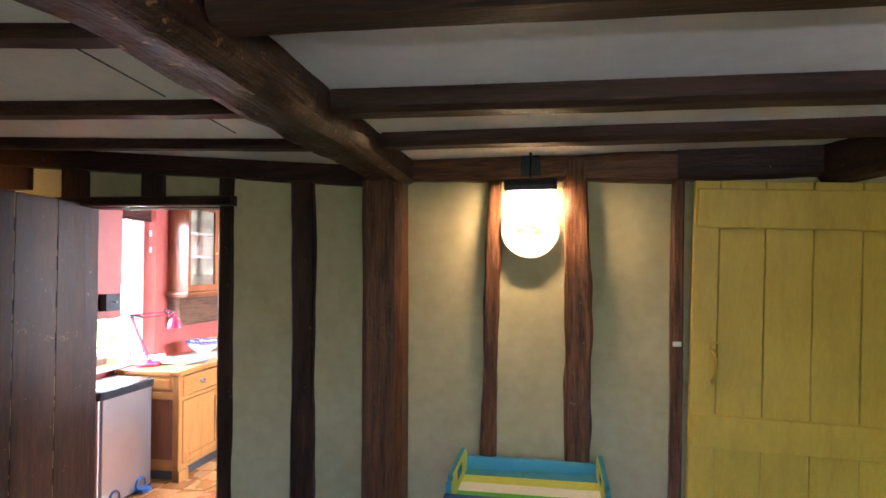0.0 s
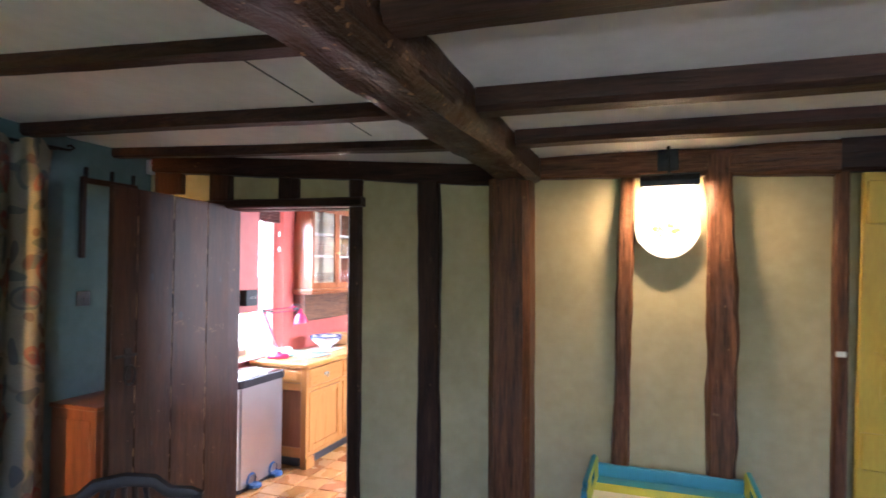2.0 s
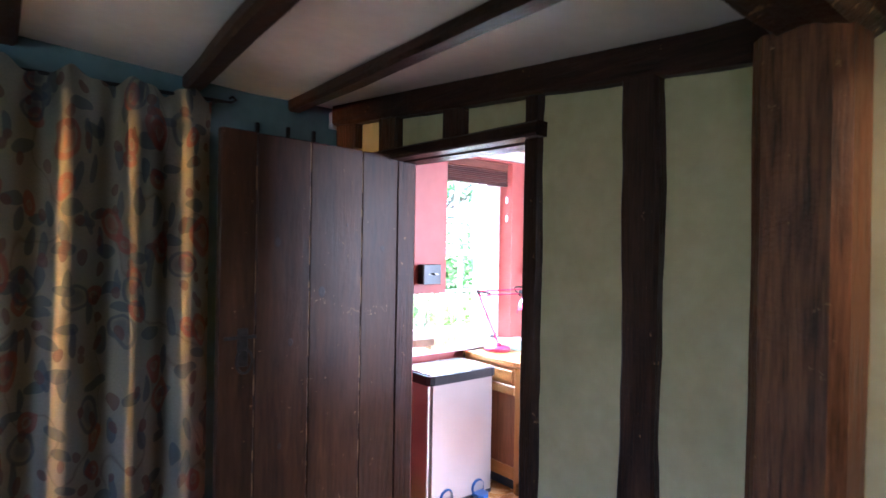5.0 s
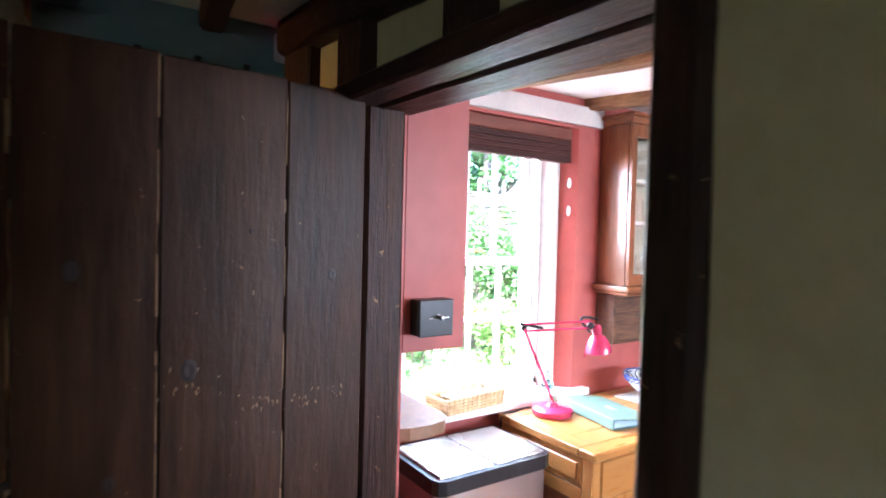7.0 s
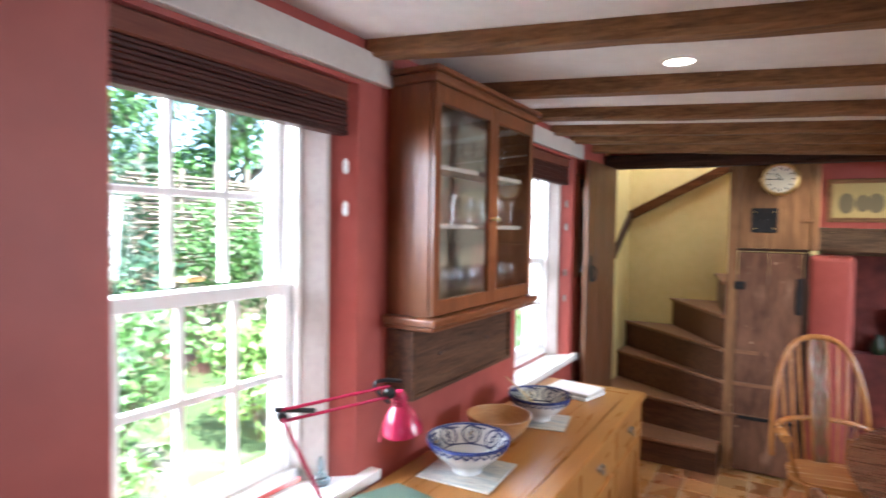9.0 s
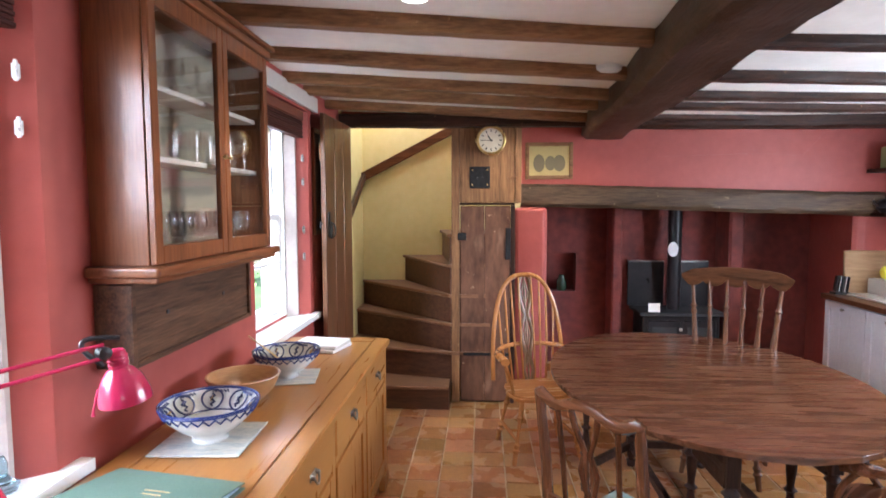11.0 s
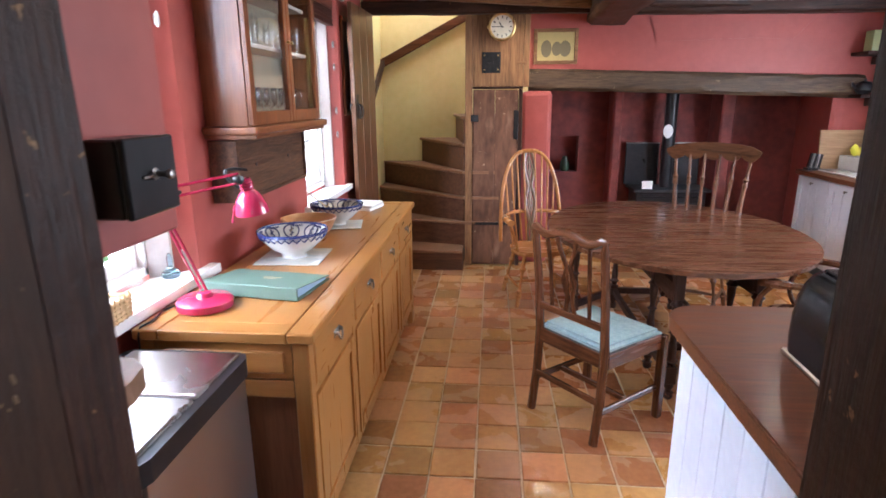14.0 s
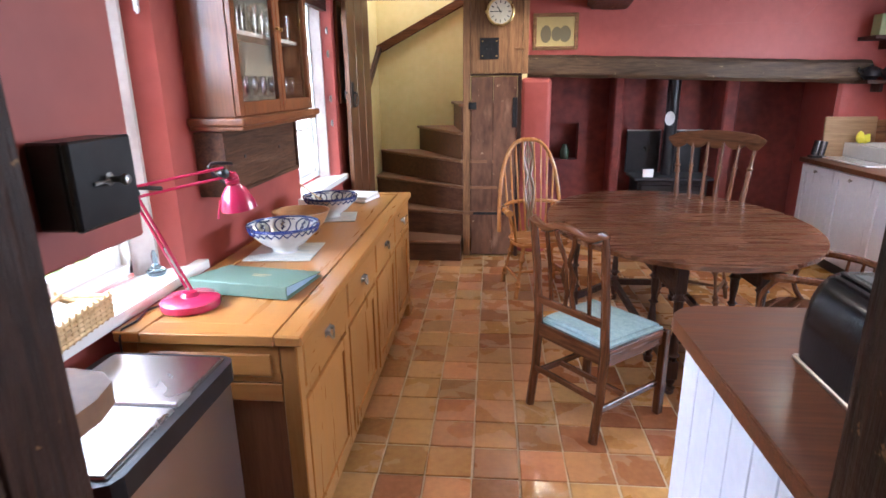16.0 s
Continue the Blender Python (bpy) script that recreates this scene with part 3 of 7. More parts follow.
v = [bm.verts.new(p) for p in ((-3.6, PY1 - 0.1, 2.435), (-1.4, PY1 - 0.1, 2.345), (-1.4, 9.24, 2.345), (-3.6, 9.24, 2.435), (-3.6, PY1 - 0.1, 2.7), (-1.4, PY1 - 0.1, 2.7), (-1.4, 9.24, 2.7), (-3.6, 9.24, 2.7))]
for q in ((0, 3, 2, 1), (4, 5, 6, 7), (0, 1, 5, 4), (1, 2, 6, 5), (2, 3, 7, 6), (3, 0, 4, 7)):
    bm.faces.new([v[i] for i in q])
box(bm, (-1.4, PY1 - 0.1, 2.345), (EX + 0.1, 9.7, 2.7)), box(bm, (-1.97, 9.241, 2.345), (-1.401, 9.7, 2.7))
setting(part("ceiling_kitchen", bm, PLASTER), "white plaster between brown kitchen joists", "ceiling")
# unseen slab added on top to keep sun and sky out
bm = bmesh.new()
box(bm, (-3.95, -1.5, 2.72), (3.2, 9.30, 2.9)), box(bm, (-1.97, 9.301, 2.72), (3.2, 10.8, 2.9)), box(bm, (-3.95, 10.25, 2.72), (-1.971, 10.8, 2.9))
setting(part("roof_slab", bm, SLATE), "unseen flat slab closing both rooms from above", "roof")

# ---- timbers of the beamed room ----
def beam(name, p0, p1, w, h, mat, rough, wander, seed, label, n=None, taper=0.0):
    return timber(name, p0, p1, w, h, mat, rough, wander, seed, None, label, n, "beam", "structure", taper)


beam("main_beam", (-0.845, -1.2, 2.245), (-0.855, 4.43, 2.245), 0.205, 0.265, GNARL["y"], 0.030, 0.02, 3, "massive gnarled dark oak ceiling beam", 190)
for i, (ya, yb, w, zb) in enumerate(((0.02, 0.10, 0.11, 2.175), (0.65, 0.74, 0.11, 2.175), (1.28, 1.38, 0.11, 2.175), (1.90, 2.00, 0.11, 2.172), (2.515, 2.665, 0.12, 2.172), (3.205, 3.44, 0.11, 2.170), (3.795, 3.93, 0.11, 2.186))):
    beam("ceiling_joist", (-0.74, ya, zb + 0.065), (3.0, yb + 0.06, zb + 0.065), w, 0.13, JOIST["x"], 0.006, 0.010, 11 + i, "dark oak ceiling joist")
for i, (ya, yb, w, za, zb) in enumerate(((0.6, 0.72, 0.10, 2.265, 2.455), (1.35, 1.45, 0.10, 2.265, 2.455), (2.02, 2.12, 0.10, 2.265, 2.455), (2.765, 2.815, 0.105, 2.262, 2.450), (3.30, 3.59, 0.10, 2.212, 2.395), (3.785, 4.16, 0.085, 2.188, 2.375))):
    beam("ceiling_joist", (-0.945, ya, za + 0.06), (-3.48, yb, zb + 0.06), w, 0.12, JOIST["x"], 0.006, 0.010, 31 + i, "dark oak ceiling joist")
for y0, y1, x in ((2.83, 3.27, -1.42), (3.36, 3.72, -1.40)):
    za, zb = room_ceiling(x, y0), room_ceiling(x, y1)
    setting(part("ceiling_seam", tube(bmesh.new(), [(x, y0, za), (x, y1, zb)], 0.004, 6), SLATE), "dark open seam in the ceiling boards", "trim")
beam("wall_plate", (-3.40, 4.405, 2.378), (-0.95, 4.405, 2.177), 0.09, 0.13, BEAM["x"], 0.014, 0.01, 41, "dark oak wall plate under the joists", 60)
beam("wall_plate", (-0.755, 4.405, 2.195), (0.60, 4.405, 2.163), 0.085, 0.115, GNARL["x"], 0.020, 0.008, 42, "knotted oak wall plate under the joists", 60, -0.35)
beam("wall_plate", (0.602, 4.405, 2.185), (2.9, 4.405, 2.185), 0.10, 0.165, BEAM["x"], 0.014, 0.008, 40, "dark oak wall plate over the yellow door", 50)
beam("main_post", (-0.885, 4.325, 0), (-0.88, 4.325, 2.125), 0.215, 0.20, GNARL["z"], 0.006, 0.004, 43, "squared dark oak post under the main beam", 44)
beam("wall_stud", (-1.36, 4.405, 0), (-1.385, 4.405, 2.22), 0.13, 0.06, BEAM["z"], 0.012, 0.045, 44, "crooked dark oak stud in the wall")
beam("wall_stud", (-0.385, 4.40, 0), (-0.312, 4.40, 2.20), 0.078, 0.07, GNARL["z"], 0.022, 0.03, 45, "thin crooked oak stud beside the plate")
beam("wall_stud", (0.097, 4.39, 0), (0.115, 4.39, 2.21), 0.128, 0.085, GNARL["z"], 0.034, 0.018, 46, "gnarled oak stud with peeling grain", 80)
beam("door_post", (0.558, 4.405, 0), (0.612, 4.405, 2.12), 0.055, 0.06, GNARL["z"], 0.006, 0.008, 47, "narrow oak post beside the yellow door")
beam("door_post", (-1.858, 4.4875, 0), (-1.858, 4.4875, 2.26), 0.095, 0.175, BEAM["z"], 0.006, 0.006, 48, "dark oak door post")
beam("door_post", (-2.828, 4.478, 0), (-2.828, 4.478, 2.10), 0.075, 0.125, BEAM["z"], 0.004, 0.004, 49, "dark oak door post with worn edge")
beam("door_lintel", (-2.95, 4.40, 2.075), (-1.79, 4.40, 2.055), 0.10, 0.055, BEAM["x"], 0.004, 0.004, 50, "dark oak lintel over the doorway")
beam("door_lintel", (-2.82, 4.515, 2.07), (-1.89, 4.515, 2.05), 0.125, 0.055, BEAM["x"], 0.003, 0.003, 56, "dark oak lintel over the doorway")
for i, (x, w) in enumerate(((-2.85, 0.17), (-2.32, 0.14), (-3.285, 0.24))):
    beam("short_stud", (x, 4.41, 2.09 if i < 2 else 2.16), (x, 4.41, 2.33), w, 0.05, BEAM["z"], 0.008, 0.004, 51 + i, "short dark oak stud over the doorway")
beam("side_beam", (1.95, 2.6, 2.19), (1.33, 4.43, 2.17), 0.18, 0.20, BEAM["y"], 0.02, 0.02, 55, "dark oak beam over the yellow door")

# ---- timbers of the kitchen ----
for i, y in enumerate((4.93, 5.53, 6.19, 6.87, 7.48, 8.01, 8.39, 8.90)):
    beam("kitchen_joist", (-3.48, y - 0.137, 2.425), (-1.50, y + 0.14, 2.343), 0.088, 0.11, BEAMK["x"], 0.010, 0.012, 61 + i, "brown oak kitchen joist", 40)
    beam("kitchen_joist", (-1.36, y + 0.16, 2.35), (EX, y + 0.52, 2.35), 0.088, 0.11, BEAM["x"], 0.010, 0.012, 71 + i, "dark oak kitchen joist", 40)
beam("summer_beam", (-1.55, 4.56, 2.315), (-1.285, 9.42, 2.315), 0.36, 0.235, SUMMER, 0.025, 0.02, 81, "heavy dark oak summer beam", 90)
beam("stair_head_beam", (-3.46, 9.12, 2.33), (-1.35, 9.12, 2.315), 0.12, 0.11, BEAM["x"], 0.010, 0.008, 82, "dark oak beam over the stair opening", 40)
beam("far_joist", (-1.3, 9.25, 2.34), (EX, 9.25, 2.32), 0.13, 0.16, BEAM["x"], 0.012, 0.01, 84, "dark oak beam over the chimney breast", 40)
beam("mantel_beam", (-2.0, 9.42, 1.735), (0.95, 9.42, 1.645), 0.17, 0.19, MANTEL, 0.022, 0.016, 83, "long dark oak mantel beam over the inglenook", 70)

# boxed-in corner beside the first window
setting(slab("corner_boxing", (WX, PY1 + 0.022, 1.345), (-2.845, 4.80, 2.50), RED, bevel=0.004), "brick-red boxed-in cupboard beside the window", "boxing")


def sash_window(name, w, rows_up, rows_low, cols, z0, z1):
    """A painted sash window with glazing bars, set at the back of its reveal."""
    y0, y1 = w[2], w[3]
    root = empty(name, pose(SX, (y0 + y1) / 2, z0), "white painted sash window with glazing bars", "window", "kitchen windows", "structure")
    h, half = z1 - z0, (y1 - y0) / 2
    bm = bmesh.new()
    for s in (-1, 1):
        box(bm, (-0.13, s * half, 0), (0.01, s * (half - 0.035), h), 0.003)
    box(bm, (-0.13, -half, 0), (0.01, half, 0.035), 0.003), box(bm, (-0.13, -half, h - 0.04), (0.01, half, h), 0.003)
    part("window_frame", bm, WHITE, root)
    mid = h * 0.50
    for sash, (a, b, x, rows) in (("lower_sash", (0.035, mid + 0.02, -0.035, rows_low)), ("upper_sash", (mid - 0.02, h - 0.04, -0.085, rows_up))):
        bm = bmesh.new()
        q = half - 0.036
        st = 0.034
        for s in (-1, 1):
            box(bm, (x - 0.02, s * q, a), (x + 0.02, s * (q - st), b), 0.003)
        box(bm, (x - 0.0205, -q + st, a), (x + 0.0205, q - st, a + (0.055 if sash == "lower_sash" else 0.04)), 0.003)
        box(bm, (x - 0.0205, -q + st, b - 0.04), (x + 0.0205, q - st, b), 0.003)
        ya, yb = -q + st, q - st
        za, zb = a + 0.05, b - 0.04
        for c in range(1, cols):
            yc = ya + (yb - ya) * c / cols
            box(bm, (x - 0.014, yc - 0.011, za), (x + 0.014, yc + 0.011, zb), 0.003)
        for r in range(1, rows):
            zc = za + (zb - za) * r / rows
            box(bm, (x - 0.0145, ya, zc - 0.011), (x + 0.0145, yb, zc + 0.011), 0.003)
        ob = part(sash, bm, WHITE, root)
        for c in range(cols):
            for r in range(rows):
                bm = bmesh.new()
                box(bm, (x - 0.002, ya + (yb - ya) * c / cols, za + (zb - za) * r / rows), (x + 0.001, ya + (yb - ya) * (c + 1) / cols, za + (zb - za) * (r + 1) / rows))
                p = part("pane", bm, PANE, ob)
                p.visible_shadow = False
    return root


win1 = sash_window("window_1", W1, 2, 2, 4, SILL + 0.02, 2.22)
win2 = sash_window("window_2", W2, 2, 2, 3, SILL + 0.02, 2.22)
catch = part("sash_catch", box(bmesh.new(), (-0.05, 0.0, 0.70), (0.0, 0.06, 0.715), 0.004), BRASS, win1)
for w in (W1, W2):
    bm = bmesh.new()
    prism(bm, [(SX + 0.01, w[2] - 0.01), (SX + 0.01, w[3] + 0.01), (WX - 0.002, w[1]), (WX, w[1] + 0.09), (WX + 0.045, w[1] + 0.09), (WX + 0.045, w[0] - 0.06), (WX, w[0] - 0.06), (WX - 0.002, w[0])], SILL - 0.03, SILL + 0.006)
    setting(part("window_sill", bm, WHITE), "white painted wooden window sill", "sill")
    setting(slab("curtain_board", (WX + 0.001, w[0] - 0.2, 2.285), (WX + 0.028, w[1] + 0.16, 2.385), GREYWHITE, bevel=0.003), "off-white board above the window", "trim")

    for near, far, s_ in ((w[2], w[0], 1), (w[3], w[1], -1)):
        x0, x1 = SX + 0.012, SX + 0.012 + 0.45 * (WX - SX)
        y1 = near + 0.45 * (far - near)
        bm = prism(bmesh.new(), [(x0, near + 0.002 * s_), (x1, y1 + 0.002 * s_), (x1, y1 + 0.018 * s_), (x0, near + 0.018 * s_)][::s_], SILL + 0.007, 2.262)
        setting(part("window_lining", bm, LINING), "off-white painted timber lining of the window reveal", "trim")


# ---- the kitchen's things ----
def tile_front(parent, x, y0, y1, z0, z1, name, mat, panel, sunk=0.010, stile=0.05, label=""):
    """A framed front in the plane x, facing +x: stiles and rails round a sunk panel."""
    bm = bmesh.new()
    box(bm, (x - 0.018, y0, z0), (x, y0 + stile, z1), 0.002), box(bm, (x - 0.018, y1 - stile, z0), (x, y1, z1), 0.002)
    box(bm, (x - 0.018, y0 + stile, z0), (x - 0.0005, y1 - stile, z0 + stile), 0.002), box(bm, (x - 0.018, y0 + stile, z1 - stile), (x - 0.0005, y1 - stile, z1), 0.002)
    ob = part(name, bm, mat, parent, label)
    part("panel", box(bmesh.new(), (x - 0.018, y0 + stile, z0 + stile), (x - sunk, y1 - stile, z1 - stile)), panel, ob)
    return ob


def drop_handle(parent, x, y, z, mat):
    bm = bmesh.new()
    box(bm, (x, y - 0.035, z - 0.012), (x + 0.003, y + 0.035, z + 0.016), 0.002)
    for s in (-1, 1):
        lathe(bm, [(0.001, 0), (0.009, 0.002), (0.007, 0.014), (0.001, 0.017)], 10, pose(x + 0.002, y + s * 0.026, z + 0.004, 0, 90, 0))
    tube(bm, arc((x + 0.014, y - 0.026, z + 0.004), (x + 0.020, y, z - 0.026), (x + 0.014, y + 0.026, z + 0.004), 8), 0.004, 6)
    return part("handle", bm, mat, parent, "dark pewter drop handle", True)


def sideboard():
    L, D, H = 2.323, 0.585, 0.865
    root = empty("sideboard", pose(-2.846, 5.443, 0), "long honey oak sideboard with four drawers and doors", "sideboard")
    bm = bmesh.new()
    e = 0.085
    box(bm, (-D, 0, H - 0.036), (-D + e, L, H), 0.004), box(bm, (-e, 0, H - 0.036), (0, L, H), 0.006)
    part("top_border", bm, OAK["y"], root)
    for a in (0, L - e):
        part("top_end_border", box(bmesh.new(), (-D + e, a, H - 0.036), (-e, a + e, H - 0.0006), 0.003), OAK["x"], root)
    part("top_panel", box(bmesh.new(), (-D + e + 0.002, e + 0.002, H - 0.03), (-e - 0.002, L - e - 0.002, H - 0.0025), 0.002), OAK["y"], root)
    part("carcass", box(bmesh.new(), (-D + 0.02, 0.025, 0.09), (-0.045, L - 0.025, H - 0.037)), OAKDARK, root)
    for y in (0.012, L - 0.062):
        for x in (-0.075, -D + 0.012):
            part("corner_post", box(bmesh.new(), (x, y, 0.0), (x + 0.055, y + 0.05, H - 0.037), 0.004), OAK["z"], root)
    for s, y in ((-1, 0.02), (1, L - 0.02)):
        for za, zb in ((H - 0.16, H - 0.040), (0.09, 0.17), (0.64, 0.70)):
            part("end_rail", box(bmesh.new(), (-D + 0.066, y - 0.008, za), (-0.075, y + 0.008, zb), 0.002), OAK["x"], root)
        part("end_panel", box(bmesh.new(), (-D + 0.10, y + s * 0.008 - 0.006, 0.725), (-0.10, y + s * 0.008 + 0.006, 0.800), 0.004), OAK["x"], root, "raised oak end panel")
    bm = bmesh.new()
    for k in range(5):
        y = 0.02 + (L - 0.04) * k / 4
        box(bm, (-0.046, max(0.062, y - 0.022), 0.10), (-0.024, min(L - 0.062, y + 0.022), H - 0.04), 0.002)
    box(bm, (-0.046, 0.06, 0.625), (-0.026, L - 0.06, 0.655), 0.002), box(bm, (-0.046, 0.06, 0.09), (-0.026, L - 0.06, 0.125), 0.002)
    part("front_frame", bm, OAK["z"], root)
    for k in range(4):
        y0, y1 = 0.02 + (L - 0.04) * k / 4 + 0.026, 0.02 + (L - 0.04) * (k + 1) / 4 - 0.026
        y0, y1 = max(y0, 0.066), min(y1, L - 0.066)
        d = part("drawer", box(bmesh.new(), (-0.05, y0, 0.66), (-0.018, y1, 0.815), 0.006), OAK["y"], root)
        drop_handle(d, -0.018, (y0 + y1) / 2, 0.74, PEWTER)
        tile_front(root, -0.018, y0, y1, 0.13, 0.62, "door", OAK["z"], OAK["z"])
    for y in (0.012, L - 0.132):
        part("bracket_foot", prism(bmesh.new(), [(-0.046, y), (-0.012, y), (-0.012, y + 0.12), (-0.046, y + 0.12)], 0, 0.088), OAK["z"], root)
    # black stands in for the shade under the sideboard
    part("plinth", box(bmesh.new(), (-D + 0.07, 0.07, 0), (-0.07, L - 0.07, 0.088)), SLATE, root, "recessed plinth, its shade painted black")
    return root


sideboard()


def wine_glass(m, s=1.0):
    root = empty("wine_glass", m, "clear stemmed glass on the cabinet shelf", "glass", "glasses in the wall cabinet")
    part("bowl", lathe(bmesh.new(), [(0.0035, 0.052), (0.02, 0.060), (0.032, 0.085), (0.034, 0.11), (0.029, 0.145)], 16), CLEAR, root, smooth=True)
    part("stem", lathe(bmesh.new(), [(0.0295, 0.0), (0.030, 0.002), (0.006, 0.006), (0.0035, 0.012), (0.0035, 0.052)], 16), CLEAR, root, smooth=True)
    return root


def tumbler(m):
    root = empty("tumbler", m, "clear straight glass tumbler on the cabinet shelf", "glass", "glasses in the wall cabinet")
    part("body", lathe(bmesh.new(), [(0.001, 0.0), (0.028, 0.0), (0.033, 0.12)], 16), CLEAR, root, smooth=True)
    return root


def wall_cabinet():
    root = empty("wall_cabinet", pose(WX, 6.152, 1.40), "reddish pine wall cabinet with two glazed doors", "cabinet")
    W, D, z0, z1 = 0.915, 0.205, 0.055, 0.93
    for y in (0, W - 0.022):
        part("side_panel", box(bmesh.new(), (0.002, y, z0), (D - 0.02, y + 0.022, z1), 0.002), PINE["z"], root)
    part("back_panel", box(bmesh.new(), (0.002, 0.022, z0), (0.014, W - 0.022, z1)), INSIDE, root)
    for z in (z0, z1 - 0.02):
        part("end_board", box(bmesh.new(), (0.014, 0.022, z), (D - 0.02, W - 0.022, z + 0.018)), PINE["y"], root)
    for z in (0.385, 0.61):
        part("shelf", box(bmesh.new(), (0.014, 0.024, z - 0.009), (D - 0.05, W - 0.024, z + 0.009), 0.002), GREYWHITE, root, "off-white painted shelf")
    bm = bmesh.new()
    box(bm, (0, -0.03, z1), (D + 0.03, W + 0.03, z1 + 0.02), 0.006, seg=2), box(bm, (0, -0.015, z1 - 0.035), (D + 0.015, W + 0.015, z1 + 0.001), 0.008, seg=2)
    part("cornice", bm, PINE["y"], root)
    bm = bmesh.new()
    box(bm, (0, -0.035, 0.022), (D + 0.030, W + 0.040, 0.055), 0.010, seg=3), box(bm, (0, -0.018, 0.004), (D + 0.014, W + 0.022, 0.024), 0.006, seg=2)
    part("base_moulding", bm, PINE["y"], root, "rounded pine moulding")
    mid = W / 2 + 0.02
    for y0, y1 in ((0.004, mid - 0.002), (mid + 0.002, W - 0.004)):
        bm = bmesh.new()
        st = 0.039
        x0, x1 = D - 0.02, D + 0.002
        box(bm, (x0, y0, z0 + 0.004), (x1, y0 + st, z1 - 0.036), 0.003), box(bm, (x0, y1 - st, z0 + 0.004), (x1, y1, z1 - 0.036), 0.003)
        box(bm, (x0, y0 + st, z0 + 0.004), (x1 - 0.0006, y1 - st, z0 + 0.06), 0.003), box(bm, (x0, y0 + st, z1 - 0.10), (x1 - 0.0006, y1 - st, z1 - 0.036), 0.003)
        d = part("glazed_door", bm, PINE["z"], root)
        g = part("pane", box(bmesh.new(), (D - 0.012, y0 + st - 0.004, z0 + 0.056), (D - 0.009, y1 - st + 0.004, z1 - 0.096)), PANE, d)
        g.visible_shadow = False
        part("knob", lathe(bmesh.new(), [(0.001, 0.018), (0.008, 0.016), (0.008, 0.008), (0.004, 0.004), (0.004, 0)], 10, pose(x1, y1 - 0.02 if y0 < 0.1 else y0 + 0.02, 0.42, 0, 90, 0)), BRASS, d, "small brass knob", True)
    # lower boarded box
    bm = bmesh.new()
    box(bm, (0.002, 0.0, -0.262), (0.125, 0.02, -0.002), 0.002), box(bm, (0.002, 0.85, -0.262), (0.125, 0.87, -0.002), 0.002), box(bm, (0.002, 0.02, -0.262), (0.125, 0.85, -0.245), 0.002)
    part("plank_box", bm, DRIFT, root, "weathered dark plank box")
    part("plank_front", box(bmesh.new(), (0.10, 0.02, -0.245), (0.112, 0.85, -0.002)), DRIFT, root, "dark grained plank front")
    for y in (0.21, 0.62):
        part("peg_hole", lathe(bmesh.new(), [(0.001, 0.003), (0.008, 0.003), (0.008, 0)], 10, pose(0.112, y, -0.12, 0, 90, 0)), SLATE, root)
    return root


wall_cabinet()
g0, t0 = wine_glass(pose(WX + 0.075, 6.27, 1.473)), tumbler(pose(WX + 0.07, 6.27, 1.794))
for i in range(1, 16):
    copy_thing(g0, pose(WX + (0.07 if i % 2 else 0.125), 6.265 + i * 0.049, 1.473))
for i in range(1, 11):
    copy_thing(t0, pose(WX + (0.07 if i % 2 else 0.12), 6.275 + i * 0.068, 1.794))
for i in range(7):
    copy_thing(g0, pose(WX + 0.085, 6.30 + i * 0.105, 2.019))


